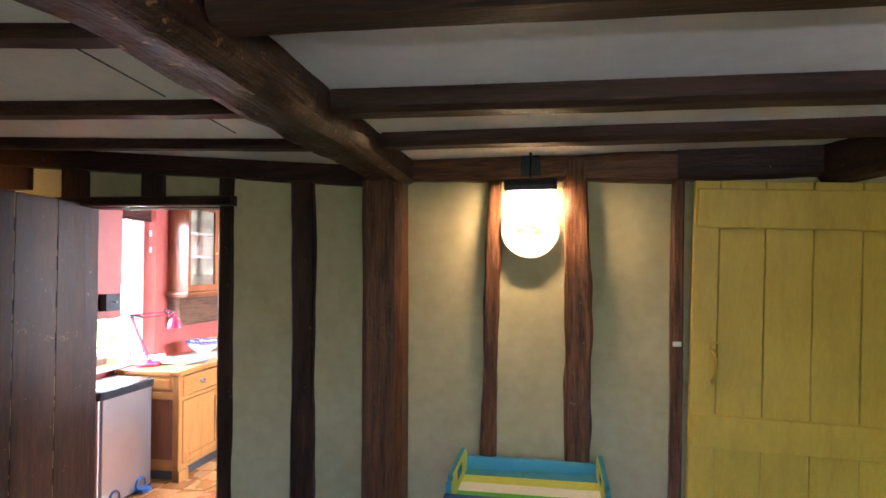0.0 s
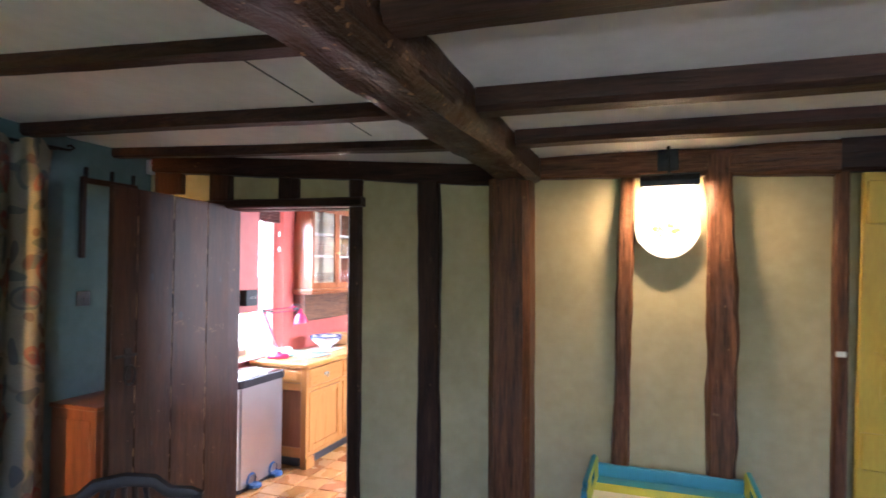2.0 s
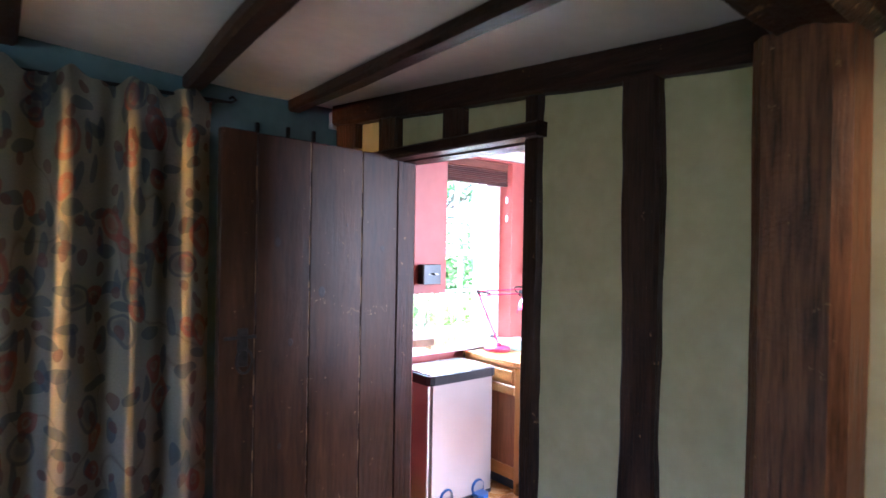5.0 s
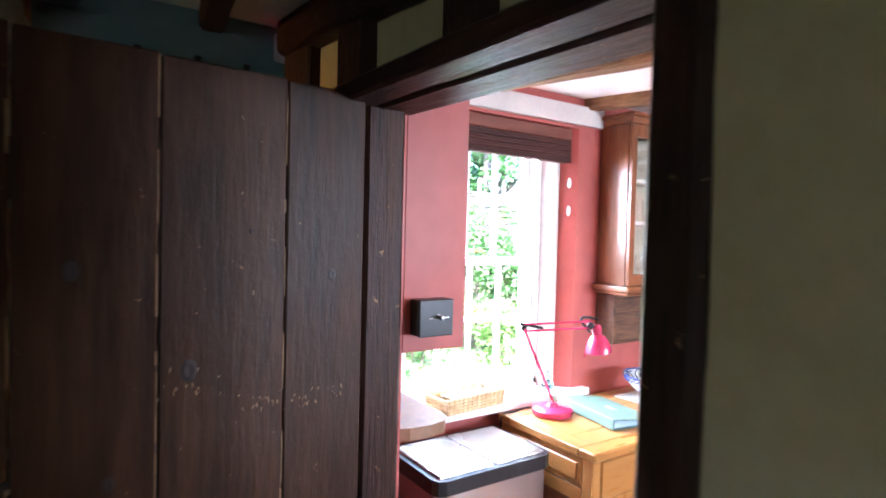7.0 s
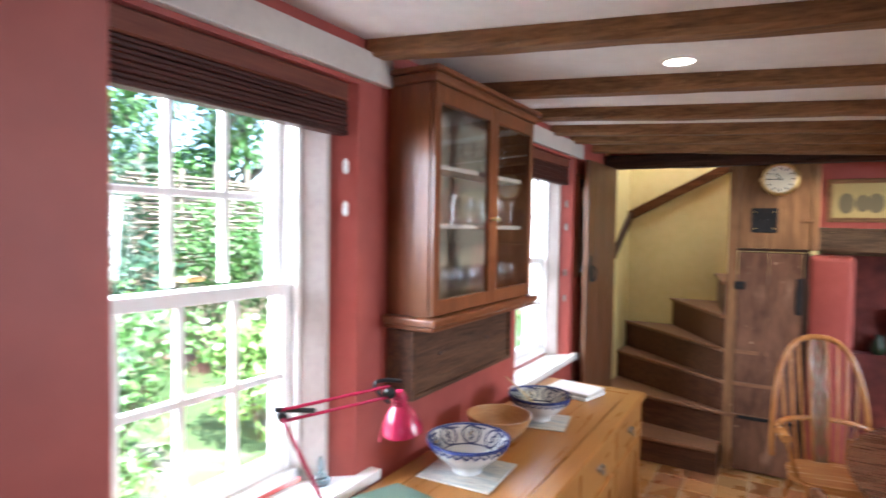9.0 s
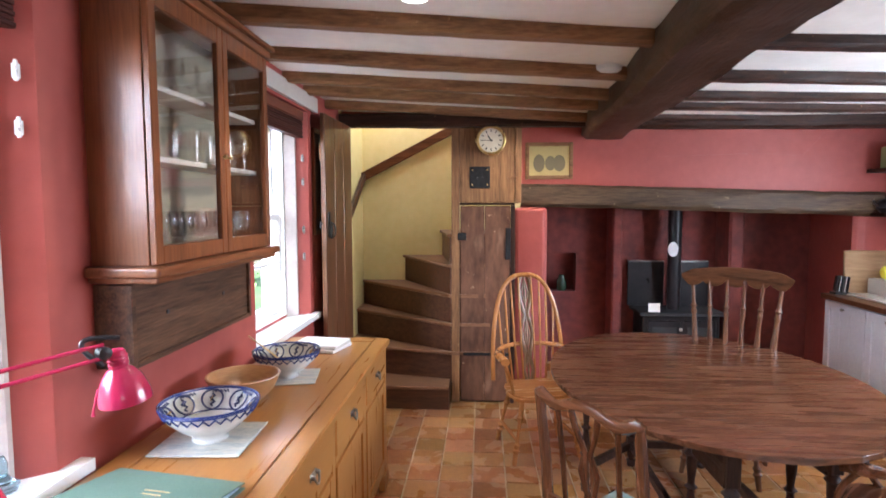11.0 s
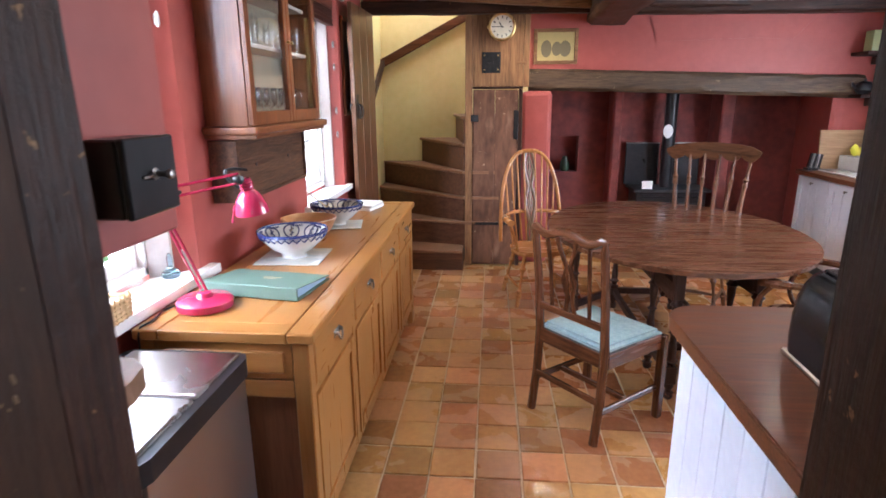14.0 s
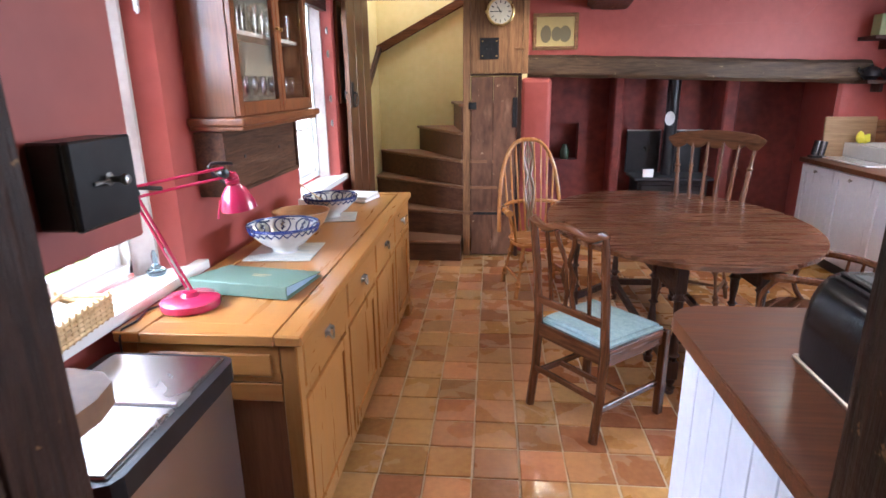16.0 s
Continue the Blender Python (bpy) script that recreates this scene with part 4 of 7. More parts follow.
def patterned_bowl(m, r, h, label, second=False):
    root = empty("patterned_bowl", m, label, "bowl")
    prof = [(0.30 * r, 0.0), (0.36 * r, 0.0), (0.33 * r, 0.05 * h), (0.36 * r, 0.16 * h), (0.62 * r, 0.36 * h), (0.86 * r, 0.66 * h), (r, h), (0.975 * r, h), (0.83 * r, 0.68 * h), (0.58 * r, 0.40 * h), (0.30 * r, 0.22 * h), (0.001, 0.20 * h)]
    part("body", lathe(bmesh.new(), prof, 40), CHINA, root, "white glazed earthenware", True)
    part("rim_band", lathe(bmesh.new(), [(0.985 * r, 0.95 * h), (1.008 * r, 0.99 * h), (0.99 * r, 1.012 * h), (0.962 * r, 0.985 * h), (0.945 * r, 0.95 * h)], 40), BLUEGLAZE, root, "cobalt blue rim", True)

    def inside(t, a, lift=0.0012):
        z = (0.42 + 0.55 * t) * h
        rr = (0.60 + 0.365 * t) * r
        return ((rr - lift) * math.cos(a), (rr - lift) * math.sin(a), z + lift)

    def outside(t, a, lift=0.0015):
        z = (0.66 + 0.30 * t) * h
        rr = (0.86 + 0.125 * t) * r
        return ((rr + lift) * math.cos(a), (rr + lift) * math.sin(a), z)

    n = 8
    for k in range(n):
        a0 = 2 * math.pi * k / n
        da = 2 * math.pi / n
        bm = bmesh.new()
        pts = [inside(0.52 + 0.40 * math.sin(u), a0 + da * (0.5 + 0.36 * math.cos(u))) for u in (2 * math.pi * q / 16 for q in range(17))]
        tube(bm, pts, 0.0035, 5)
        tube(bm, [inside(0.25 + 0.5 * q / 6, a0 + da * 0.5 + 0.09 * da * math.sin(q * 2.1)) for q in range(7)], 0.004, 5)
        for q in range(5):
            tube(bm, [inside(0.80 + 0.10 * (w % 2), a0 + da * (0.1 * q + 0.05 * w)) for w in range(3)], 0.0028, 4)
        tube(bm, [inside(0.10, a0 + da * w / 6) for w in range(7)], 0.0028, 4)
        part("painted_motif", bm, DARKGLAZE, root)
        part("painted_flower", lathe(bmesh.new(), [(0.001, 0.002), (0.012, 0.0015), (0.013, 0)], 10, Matrix.Translation(inside(0.55, a0 + da * 0.5, 0.003)) @ pose(0, 0, 0, 0, -58, 0)), OCHREGLAZE if k % 2 == 0 else BLUEGLAZE, root)
    bm = bmesh.new()
    m_ = 28
    tube(bm, [outside(0.25 + 0.45 * (q % 2), 2 * math.pi * q / (2 * m_)) for q in range(2 * m_ + 1)], 0.0035, 5)
    tube(bm, [outside(0.88, 2 * math.pi * q / 40) for q in range(41)], 0.003, 5)
    part("zigzag_band", bm, BLUEGLAZE, root, "blue painted zigzag")
    return root


def place_mat(x, y, w, d, rz, label):
    root = empty("place_mat", pose(x, y, 0.8655, 0, 0, rz), label, "mat", "mats on the sideboard")
    part("mat", box(bmesh.new(), (-w / 2, -d / 2, 0), (w / 2, d / 2, 0.005), 0.002), MATPRINT, root)
    return root


place_mat(-3.20, 6.30, 0.29, 0.28, 3, "square mat with a worn streaky print under the blue bowl")
place_mat(-3.17, 6.98, 0.25, 0.23, 10, "square mat with a worn streaky print under the shallow bowl")
patterned_bowl(pose(-3.20, 6.30, 0.871), 0.158, 0.125, "blue and white patterned bowl on a mat")
patterned_bowl(pose(-3.185, 6.99, 0.871, 0, 0, 20), 0.150, 0.12, "dark blue and white zigzag bowl")
wb = empty("wooden_bowl", pose(-3.245, 6.665, 0.866), "plain turned wooden bowl on the sideboard", "bowl")
part("body", lathe(bmesh.new(), [(0.001, 0), (0.06, 0), (0.07, 0.006), (0.115, 0.05), (0.140, 0.10), (0.142, 0.108), (0.134, 0.108), (0.108, 0.054), (0.06, 0.016), (0.001, 0.012)], 40), TERRABOWL, wb, smooth=True)
sp = empty("long_spoon", pose(-3.185, 6.99, 0.90), "thin pale wooden spoon in the bowl", "spoon")
part("handle", tube(bmesh.new(), [(0.02, 0, 0), (-0.07, -0.03, 0.09), (-0.15, -0.06, 0.165)], [0.006, 0.004, 0.003], 6), WICKER, sp)
pb = empty("paper_stack", pose(-3.19, 7.52, 0.866, 0, 0, -14), "small stack of white leaflets and books", "books")
for i, (w, d, h, z) in enumerate(((0.28, 0.21, 0.016, 0), (0.27, 0.20, 0.012, 0.016), (0.26, 0.20, 0.007, 0.028))):
    part("booklet", box(bmesh.new(), (-w / 2, -d / 2, z), (w / 2, d / 2, z + h - 0.0006), 0.001, pose(0.004 * i, 0, 0, 0, 0, 3 * i)), PAPER if i != 1 else STONE, pb)
fo = empty("ring_binder", pose(-3.164, 5.888, 0.866, 0, 0, -9), "sage green cloth ring binder lying flat", "binder")
part("lower_cover", box(bmesh.new(), (-0.20, -0.13, 0), (0.20, 0.13, 0.004), 0.001), GREENCLOTH, fo)
LID = pose(0, -0.13, 0.044, -6.5, 0, 0)
lid = part("upper_cover", box(bmesh.new(), (-0.20, 0, 0), (0.20, 0.26, 0.004), 0.001, LID), GREENCLOTH, fo)
part("spine", box(bmesh.new(), (-0.20, -0.136, 0.0), (0.20, -0.129, 0.0475), 0.002), GREENCLOTH, fo)
pages = box(bmesh.new(), (-0.188, -0.126, 0.005), (0.188, 0.118, 0.038))
for v in pages.verts:
    if v.co.z > 0.02 and v.co.y > 0:
        v.co.z = 0.013
part("page_block", pages, PAGEBLUE, fo, "pale blue page edges")
for k, w in enumerate((0.075, 0.055)):
    part("cover_line", box(bmesh.new(), (-w / 2 + 0.02, 0.14 - 0.022 * k, 0.0042), (w / 2 + 0.02, 0.146 - 0.022 * k, 0.0046), 0, LID), WICKER, lid, "faint gilt line of writing")


def desk_lamp():
    root = empty("desk_lamp", pose(-3.295, 5.66, 0.866), "raspberry pink angle-poise desk lamp", "lamp")
    part("base", lathe(bmesh.new(), [(0.001, 0), (0.094, 0), (0.097, 0.008), (0.095, 0.024), (0.085, 0.032), (0.03, 0.036), (0.022, 0.05), (0.001, 0.052)], 36), PINK, root, smooth=True)
    elbow, clamp, head = Vector((-0.025, -0.172, 0.414)), Vector((0.105, 0.125, 0.425)), Vector((0.127, 0.166, 0.30))
    foot = Vector((0, 0, 0.06))
    side = Vector((0.014, -0.008, 0))
    for s in (-1, 1):
        part("lower_arm", tube(bmesh.new(), [foot + side * s, elbow + side * s], 0.0048, 8), PINK, root)
    part("upper_arm", tube(bmesh.new(), [elbow + Vector((0, 0, 0.016)), clamp + Vector((0, 0, 0.020))], 0.0048, 8), PINK, root)
    part("upper_arm", tube(bmesh.new(), [elbow + Vector((0, 0, -0.014)), clamp + Vector((0, 0, -0.012))], 0.0048, 8), PINK, root)
    bm = bmesh.new()
    tube(bm, [elbow + Vector((-0.01, -0.015, 0.02)), elbow + (clamp - elbow) * 0.28 + Vector((0, 0, -0.004))], 0.007, 8)
    lathe(bm, [(0.001, -0.016), (0.014, -0.014), (0.014, 0.014), (0.001, 0.016)], 12, Matrix.Translation(elbow) @ pose(0, 0, 0, 90, 0, 60))
    part("elbow_joint", bm, BLACK, root, "black elbow joint with spring", True)
    bm = bmesh.new()
    tube(bm, arc(clamp + Vector((0, 0, -0.03)), clamp + Vector((-0.03, -0.03, 0.03)), clamp + Vector((0.02, 0.03, 0.03)), 10), 0.006, 8)
    lathe(bm, [(0.001, -0.014), (0.015, -0.012), (0.015, 0.012), (0.001, 0.014)], 12, Matrix.Translation(clamp) @ pose(0, 0, 0, 90, 0, 60))
    part("head_clamp", bm, BLACK, root, "black head clamp", True)
    sh = lathe(bmesh.new(), [(0.001, 0.128), (0.016, 0.128), (0.020, 0.122), (0.021, 0.085), (0.030, 0.078), (0.046, 0.056), (0.058, 0.022), (0.060, 0.0), (0.057, 0.0), (0.054, 0.022), (0.042, 0.052), (0.02, 0.07), (0.001, 0.072)], 32, Matrix.Translation(head) @ pose(0, 0, 0, 7, -4, 0))
    part("shade", sh, PINK, root, smooth=True)
    bm = bmesh.new()
    for k in range(3):
        lathe(bm, [(0.021, 0.088 + k * 0.010), (0.0235, 0.090 + k * 0.010), (0.0235, 0.094 + k * 0.010), (0.021, 0.096 + k * 0.010)], 24, Matrix.Translation(head) @ pose(0, 0, 0, 7, -4, 0))
    part("cooling_ring", bm, PINK, root)
    part("pull_knob", tube(bmesh.new(), [head + Vector((-0.055, -0.02, 0.03)), head + Vector((-0.062, -0.03, -0.02)), head + Vector((-0.063, -0.03, -0.032))], [0.003, 0.003, 0.005], 6), PINK, root)
    part("spring", tube(bmesh.new(), [foot + (elbow - foot) * 0.15 + Vector((0.0, 0, 0.004)), foot + (elbow - foot) * 0.45 + Vector((0, 0, 0.004))], 0.006, 8), PEWTER, root, "steel spring")
    part("cable", tube(bmesh.new(), [(-0.09, -0.01, 0.008), (-0.12, -0.06, 0.004), (-0.10, -0.15, 0.004), (-0.11, -0.205, 0.003), (-0.11, -0.222, -0.02), (-0.11, -0.226, -0.30)], 0.0035, 6), BLACK, root, "black cable over the edge")


desk_lamp()


def pedal_bin():
    x0, x1, y0, y1, H = -0.39, 0.0, 0.0, 0.56, 0.83
    root = empty("recycling_bin", pose(-3.02, 4.832, 0), "brushed steel double pedal bin with black rim", "bin")
    bm = prism(bmesh.new(), [(x0 + 0.03, y0 + 0.012), (x1 - 0.035, y0 + 0.012), (x1 - 0.012, y0 + 0.035), (x1 - 0.012, y1 - 0.035), (x1 - 0.035, y1 - 0.012), (x0 + 0.03, y1 - 0.012), (x0 + 0.012, y1 - 0.03), (x0 + 0.012, y0 + 0.03)], 0.03, H - 0.06)
    part("body", bm, STEEL, root)
    bm = prism(bmesh.new(), [(x0 + 0.02, y0), (x1 - 0.04, y0), (x1 - 0.012, y0 + 0.012), (x1, y0 + 0.04), (x1, y1 - 0.04), (x1 - 0.012, y1 - 0.012), (x1 - 0.04, y1), (x0 + 0.02, y1), (x0, y1 - 0.02), (x0, y0 + 0.02)], H - 0.062, H - 0.006)
    part("rim", bm, BLACK, root, "black plastic rim")
    for a, b in ((y0 + 0.022, (y0 + y1) / 2 - 0.005), ((y0 + y1) / 2 + 0.005, y1 - 0.022)):
        part("lid", box(bmesh.new(), (x0 + 0.03, a, H - 0.02), (x1 - 0.026, b, H + 0.004), 0.008, seg=3), LIDSTEEL, root, "brushed steel lid")
    part("foot_base", box(bmesh.new(), (x0 + 0.02, y0 + 0.02, 0), (x1 - 0.02, y1 - 0.02, 0.03)), BLACK, root)
    for y in (0.15, 0.41):
        p = part("pedal", prism(bmesh.new(), [(x1 - 0.02, y - 0.045), (x1 + 0.045, y - 0.045), (x1 + 0.07, y - 0.02), (x1 + 0.07, y + 0.02), (x1 + 0.045, y + 0.045), (x1 - 0.02, y + 0.045)], 0.02, 0.042), NAVY, root, "dark blue pedal")
        part("pedal_guard", lathe(bmesh.new(), [(0.045, -0.012), (0.055, 0.0), (0.045, 0.012)], 16, pose(x1 - 0.01, y, 0.065, 0, 90, 0)), NAVY, p)
    part("edge_strip", box(bmesh.new(), (x1 - 0.034, y0 + 0.002, 0.035), (x1 - 0.018, y0 + 0.014, H - 0.064), 0.003), PLASTIC, root, "pale plastic corner strip")


pedal_bin()
# key box and the rounded corner shelf on the boxing
kb = empty("key_box", pose(-2.845, 4.598, 1.40), "small black wooden key box with a knob", "box")
part("body", box(bmesh.new(), (0, 0, 0), (0.045, 0.118, 0.108), 0.003), BLACK, kb)
part("lid", box(bmesh.new(), (0.0455, -0.001, -0.001), (0.057, 0.119, 0.109), 0.003), BLACK, kb)
part("knob", lathe(bmesh.new(), [(0.001, 0.026), (0.006, 0.025), (0.008, 0.020), (0.004, 0.014), (0.004, 0.002), (0.009, 0.0)], 14, pose(0.057, 0.064, 0.056, 0, 90, 0)), PEWTER, kb, "dull metal knob", True)
part("key", box(bmesh.new(), (0.058, 0.03, 0.052), (0.061, 0.10, 0.057), 0.001), PEWTER, kb)
cs = empty("corner_shelf", pose(WX, 4.572, 1.03), "worn wooden corner shelf with rounded end", "shelf")
bm = prism(bmesh.new(), [(0.002, 0.0), (0.46, 0.0), (0.50, 0.03), (0.53, 0.10), (0.535, 0.18), (0.52, 0.24), (0.48, 0.272), (0.42, 0.282), (0.002, 0.27)], 0, 0.042)
part("board", bm, CARD, cs)
part("bracket", box(bmesh.new(), (0.06, 0.0, -0.12), (0.09, 0.2, -0.001), 0.004), CARD, cs)

# basket with a cloth on the sill
ba = empty("wicker_basket", pose(-3.50, 5.30, SILL + 0.0065, 0, 0, 6), "pale wicker tray basket with a white cloth", "basket")
for k in range(5):
    bm = bmesh.new()
    z = 0.008 + k * 0.014
    q = 0.17 + 0.002 * k
    tube(bm, [(-0.075, -q, z), (0.075, -q, z), (0.075, q, z), (-0.075, q, z), (-0.075, -q, z)], 0.0075, 6)
    part("wicker_band", bm, WICKER, ba)
for i in range(13):
    y = -0.165 + i * 0.0275
    for x in (-0.078, 0.078):
        part("stake", tube(bmesh.new(), [(x, y, 0.0), (x * 1.03, y, 0.082)], 0.004, 5), WICKER, ba)
part("bottom", box(bmesh.new(), (-0.073, -0.165, 0.0), (0.073, 0.165, 0.006)), WICKER, ba)
bm = bmesh.new()
for i in range(9):
    for k in range(7):
        bm.verts.new((-0.068 + 0.017 * i, -0.10 + 0.042 * k, 0.055 + 0.022 * noise.noise(Vector((i * 0.5, k * 0.6, 2)))))
bm.verts.ensure_lookup_table()
for i in range(8):
    for k in range(6):
        bm.faces.new([bm.verts[a * 7 + b] for a, b in ((i, k), (i + 1, k), (i + 1, k + 1), (i, k + 1))])
part("cloth", bm, PAPER, ba, "crumpled white cloth", True)
orn = empty("glass_ornament", pose(-3.53, 5.86, SILL + 0.0065), "small pale blue glass ornament on the sill", "ornament")
part("body", lathe(bmesh.new(), [(0.001, 0), (0.03, 0.003), (0.036, 0.018), (0.02, 0.032), (0.010, 0.045), (0.012, 0.075), (0.005, 0.095), (0.001, 0.097)], 16), glass("blue_glass", 0.1, (0.55, 0.75, 0.85)), orn, smooth=True)


# roman blinds and window fittings
BLINDWOOD = wood("dark_woven_cane", (0.030, 0.010, 0.008), (0.085, 0.030, 0.022), "y", 0.5, 0.3)
BLINDHEAD = wood("red_brown_rail", (0.10, 0.030, 0.020), (0.17, 0.058, 0.036), "y", 0.45, 0.1)


def blind(w, name):
    root = empty(name, pose(WX - 0.045, w[0] + 0.03, 2.095), "dark brown woven roman blind, drawn up", "blind", "kitchen blinds")
    L = w[1] - w[0] - 0.06
    part("headrail", box(bmesh.new(), (-0.03, 0, 0.11), (0.03, L, 0.172), 0.006), BLINDHEAD, root, "reddish brown headrail")
    for k in range(7):
        part("slat", box(bmesh.new(), (-0.022 + 0.004 * (k % 2), 0, 0.012 + 0.014 * k), (0.022 + 0.004 * (k % 2), L, 0.025 + 0.014 * k), 0.003), BLINDWOOD, root)
    part("bottom_bar", box(bmesh.new(), (-0.026, -0.002, -0.004), (0.026, L + 0.002, 0.012), 0.004), BLINDWOOD, root)


blind(W1, "roman_blind")
blind(W2, "roman_blind")
for y, zs, turn in ((5.953, (1.985, 1.84), 40.6), (8.277, (1.96, 1.80, 1.48, 1.30), 35.5)):
    for z in zs:
        r = empty("shutter_hook", pose(-3.512, y, z, 0, 0, turn), "small pale metal cleat on the window reveal", "hook", "cleats on the reveals")
        part("plate", box(bmesh.new(), (-0.010, -0.005, -0.020), (0.010, 0.0, 0.020), 0.003), PLASTIC if turn > 40 else PEWTER, r)
        part("cleat", tube(bmesh.new(), [(0, -0.012, 0.026), (0, -0.015, 0.012), (0, -0.0065, 0.0), (0, -0.015, -0.012), (0, -0.012, -0.026)], 0.005, 8), PLASTIC if turn > 40 else PEWTER, r, smooth=True)


# ---- far end of the kitchen: stair, cupboard, inglenook ----
def winder_stair():
    root = empty("winding_stair", pose(-2.57, 9.16, 0), "dark boarded winding stair with worn nosings", "stair", kind="structure")
    # each step: the far end of its nosing line, seen from the newel, and its height
    w, d = -0.92, 0.92
    ends = [(w, -0.20), (w, 0.20), (w, 0.62), (w, d), (-0.50, d), (-0.13, d)]
    zs = (0.195, 0.43, 0.67, 0.91, 1.16, 1.41)
    corner = (w, d)
    for k, z in enumerate(zs):
        start = (0.0, -0.20) if k == 0 else (0.0, 0.0)
        a = ends[k]
        rim = [corner] if k < 3 else []
        poly = [start, a] + rim + [(0.535, d), (0.535, 0.0) if k else (0.0, 0.0)]
        if k == 0:
            poly = [start, a, corner, (0.0, d)]
        part("riser", prism(bmesh.new(), poly[::-1], 0 if k == 0 else zs[k - 1] - 0.03, z - 0.028), STAIRWOOD, root)
        line = Vector((a[0] - start[0], a[1] - start[1], 0)).normalized()
        out = Vector((line.y, -line.x, 0)) * -0.026
        if out.y > 0:
            out = -out
        nose = [(start[0] + out.x, start[1] + out.y), (a[0] + out.x, a[1] + out.y)] + poly[2:]
        bm = prism(bmesh.new(), nose[::-1], z - 0.0275, z)
        edge = [e for e in bm.edges if abs(e.verts[0].co.z - e.verts[1].co.z) < 1e-6 and all((v.co.xy - Vector(nose[0])).length < 1e-4 or (v.co.xy - Vector(nose[1])).length < 1e-4 for v in e.verts)]
        bmesh.ops.bevel(bm, geom=edge, offset=0.009, segments=3, affect="EDGES", profile=0.5)
        part("tread", bm, TREADLIT, root, "worn tread, painted paler for its lit top, with a rounded nosing")
    return root


winder_stair()
rail = empty("handrail", pose(-3.46, 10.035, 1.935), "dark plank handrail rising with the stair", "handrail")
bm = bmesh.new()
box(bm, (-0.02, -0.02, -0.042), (1.02, 0.02, 0.042), 0.006, pose(0, 0, 0, 0, -27, 0))
part("upper_rail", bm, CRESTWOOD, rail)
bm = bmesh.new()
box(bm, (-0.018, -0.72, -0.036), (0.018, 0.0, 0.036), 0.006, pose(0.0, -0.022, -0.004, 31, 0, 0))
part("lower_rail", bm, SUMMER, rail)

sd = empty("stair_door", pose(-3.40, 9.04, 0, 0, 0, -1.5), "narrow old plank door standing open by the stair", "door")
for k in range(3):
    part("plank", box(bmesh.new(), (0.012, -0.70 + k * 0.232, 0.02), (0.044, -0.70 + k * 0.232 + 0.229, 2.27), 0.004), CHAIRBROWN["z"], sd)
for z in (0.35, 1.95):
    part("ledge", box(bmesh.new(), (0.0, -0.69, z), (0.0118, -0.01, z + 0.12), 0.003), BEAMK["y"], sd)
la = part("latch_plate", box(bmesh.new(), (0.0445, -0.66, 1.42), (0.050, -0.60, 1.60), 0.003), IRON, sd, "black iron latch plate")
part("ring_handle", tube(bmesh.new(), [(0.058 + 0.02 * abs(math.sin(u)), -0.63 + 0.04 * math.sin(u), 1.47 - 0.055 * math.cos(u)) for u in (2 * math.pi * q / 16 for q in range(17))], 0.006, 8), IRON, la)
part("edge_latch", tube(bmesh.new(), [(0.02, -0.705, 1.52), (0.02, -0.74, 1.53), (0.02, -0.75, 1.49)], 0.006, 6), IRON, sd)
pf = empty("narrow_frame", pose(WX + 0.002, 8.38, 1.44), "narrow wooden picture frame beside the window", "picture")
bm = bmesh.new()
box(bm, (0, 0, 0), (0.02, 0.03, 0.74), 0.003), box(bm, (0, 0.19, 0), (0.02, 0.22, 0.74), 0.003), box(bm, (0, 0.03, 0), (0.0195, 0.19, 0.03), 0.003), box(bm, (0, 0.03, 0.71), (0.0195, 0.19, 0.74), 0.003)
part("frame", bm, PINE["z"], pf)
part("picture", box(bmesh.new(), (0.002, 0.03, 0.03), (0.008, 0.19, 0.71)), SLATE, pf, "dark picture behind the frame")

cu = empty("stair_cupboard", pose(-2.556, 9.14, 0), "dark oak cupboard front with a plank door", "cupboard")
part("left_stile", box(bmesh.new(), (0, 0, 0), (0.065, 0.05, 2.27), 0.004), BEAMK["z"], cu)
part("right_stile", box(bmesh.new(), (0.515, 0.002, 1.66), (0.565, 0.055, 2.27), 0.004), BEAMK["z"], cu)
part("upper_board", box(bmesh.new(), (0.066, 0.012, 1.665), (0.514, 0.04, 2.27), 0.004), BEAMK["z"], cu, "wide plain oak board")
part("door_head", box(bmesh.new(), (0.066, 0.001, 1.645), (0.515, 0.045, 1.664), 0.003), BEAM["x"], cu)
cd = part("plank_door", box(bmesh.new(), (0.072, 0.010, 0.012), (0.268, 0.038, 1.64), 0.005), CUPBOARD, cu, "worn plank door with pale scuffs")
part("plank", box(bmesh.new(), (0.271, 0.012, 0.012), (0.478, 0.039, 1.638), 0.005), CUPBOARD, cd)
part("door_jamb", box(bmesh.new(), (0.482, 0.004, 0), (0.515, 0.05, 1.643), 0.003), BEAM["z"], cu)
part("ledge", box(bmesh.new(), (0.09, 0.0, 0.40), (0.476, 0.0098, 0.425), 0.002), IRON, cd, "dark iron strap")
part("hinge", box(bmesh.new(), (0.44, 0.001, 1.20), (0.481, 0.0098, 1.46), 0.004), IRON, cd, "black iron hinge plate")
part("latch", box(bmesh.new(), (0.05, -0.012, 1.36), (0.12, 0.009, 1.42), 0.004), IRON, cd, "black iron latch")
part("wooden_turn", box(bmesh.new(), (0.455, -0.006, 1.855), (0.53, 0.0115, 1.875), 0.004), BEAMK["x"], cu)
sw = empty("iron_switch_plate", pose(-2.326, 9.152, 1.87), "square dark iron plate with four brass studs", "plate")
part("plate", box(bmesh.new(), (-0.082, -0.008, -0.088), (0.082, -0.001, 0.088), 0.002), IRON, sw)
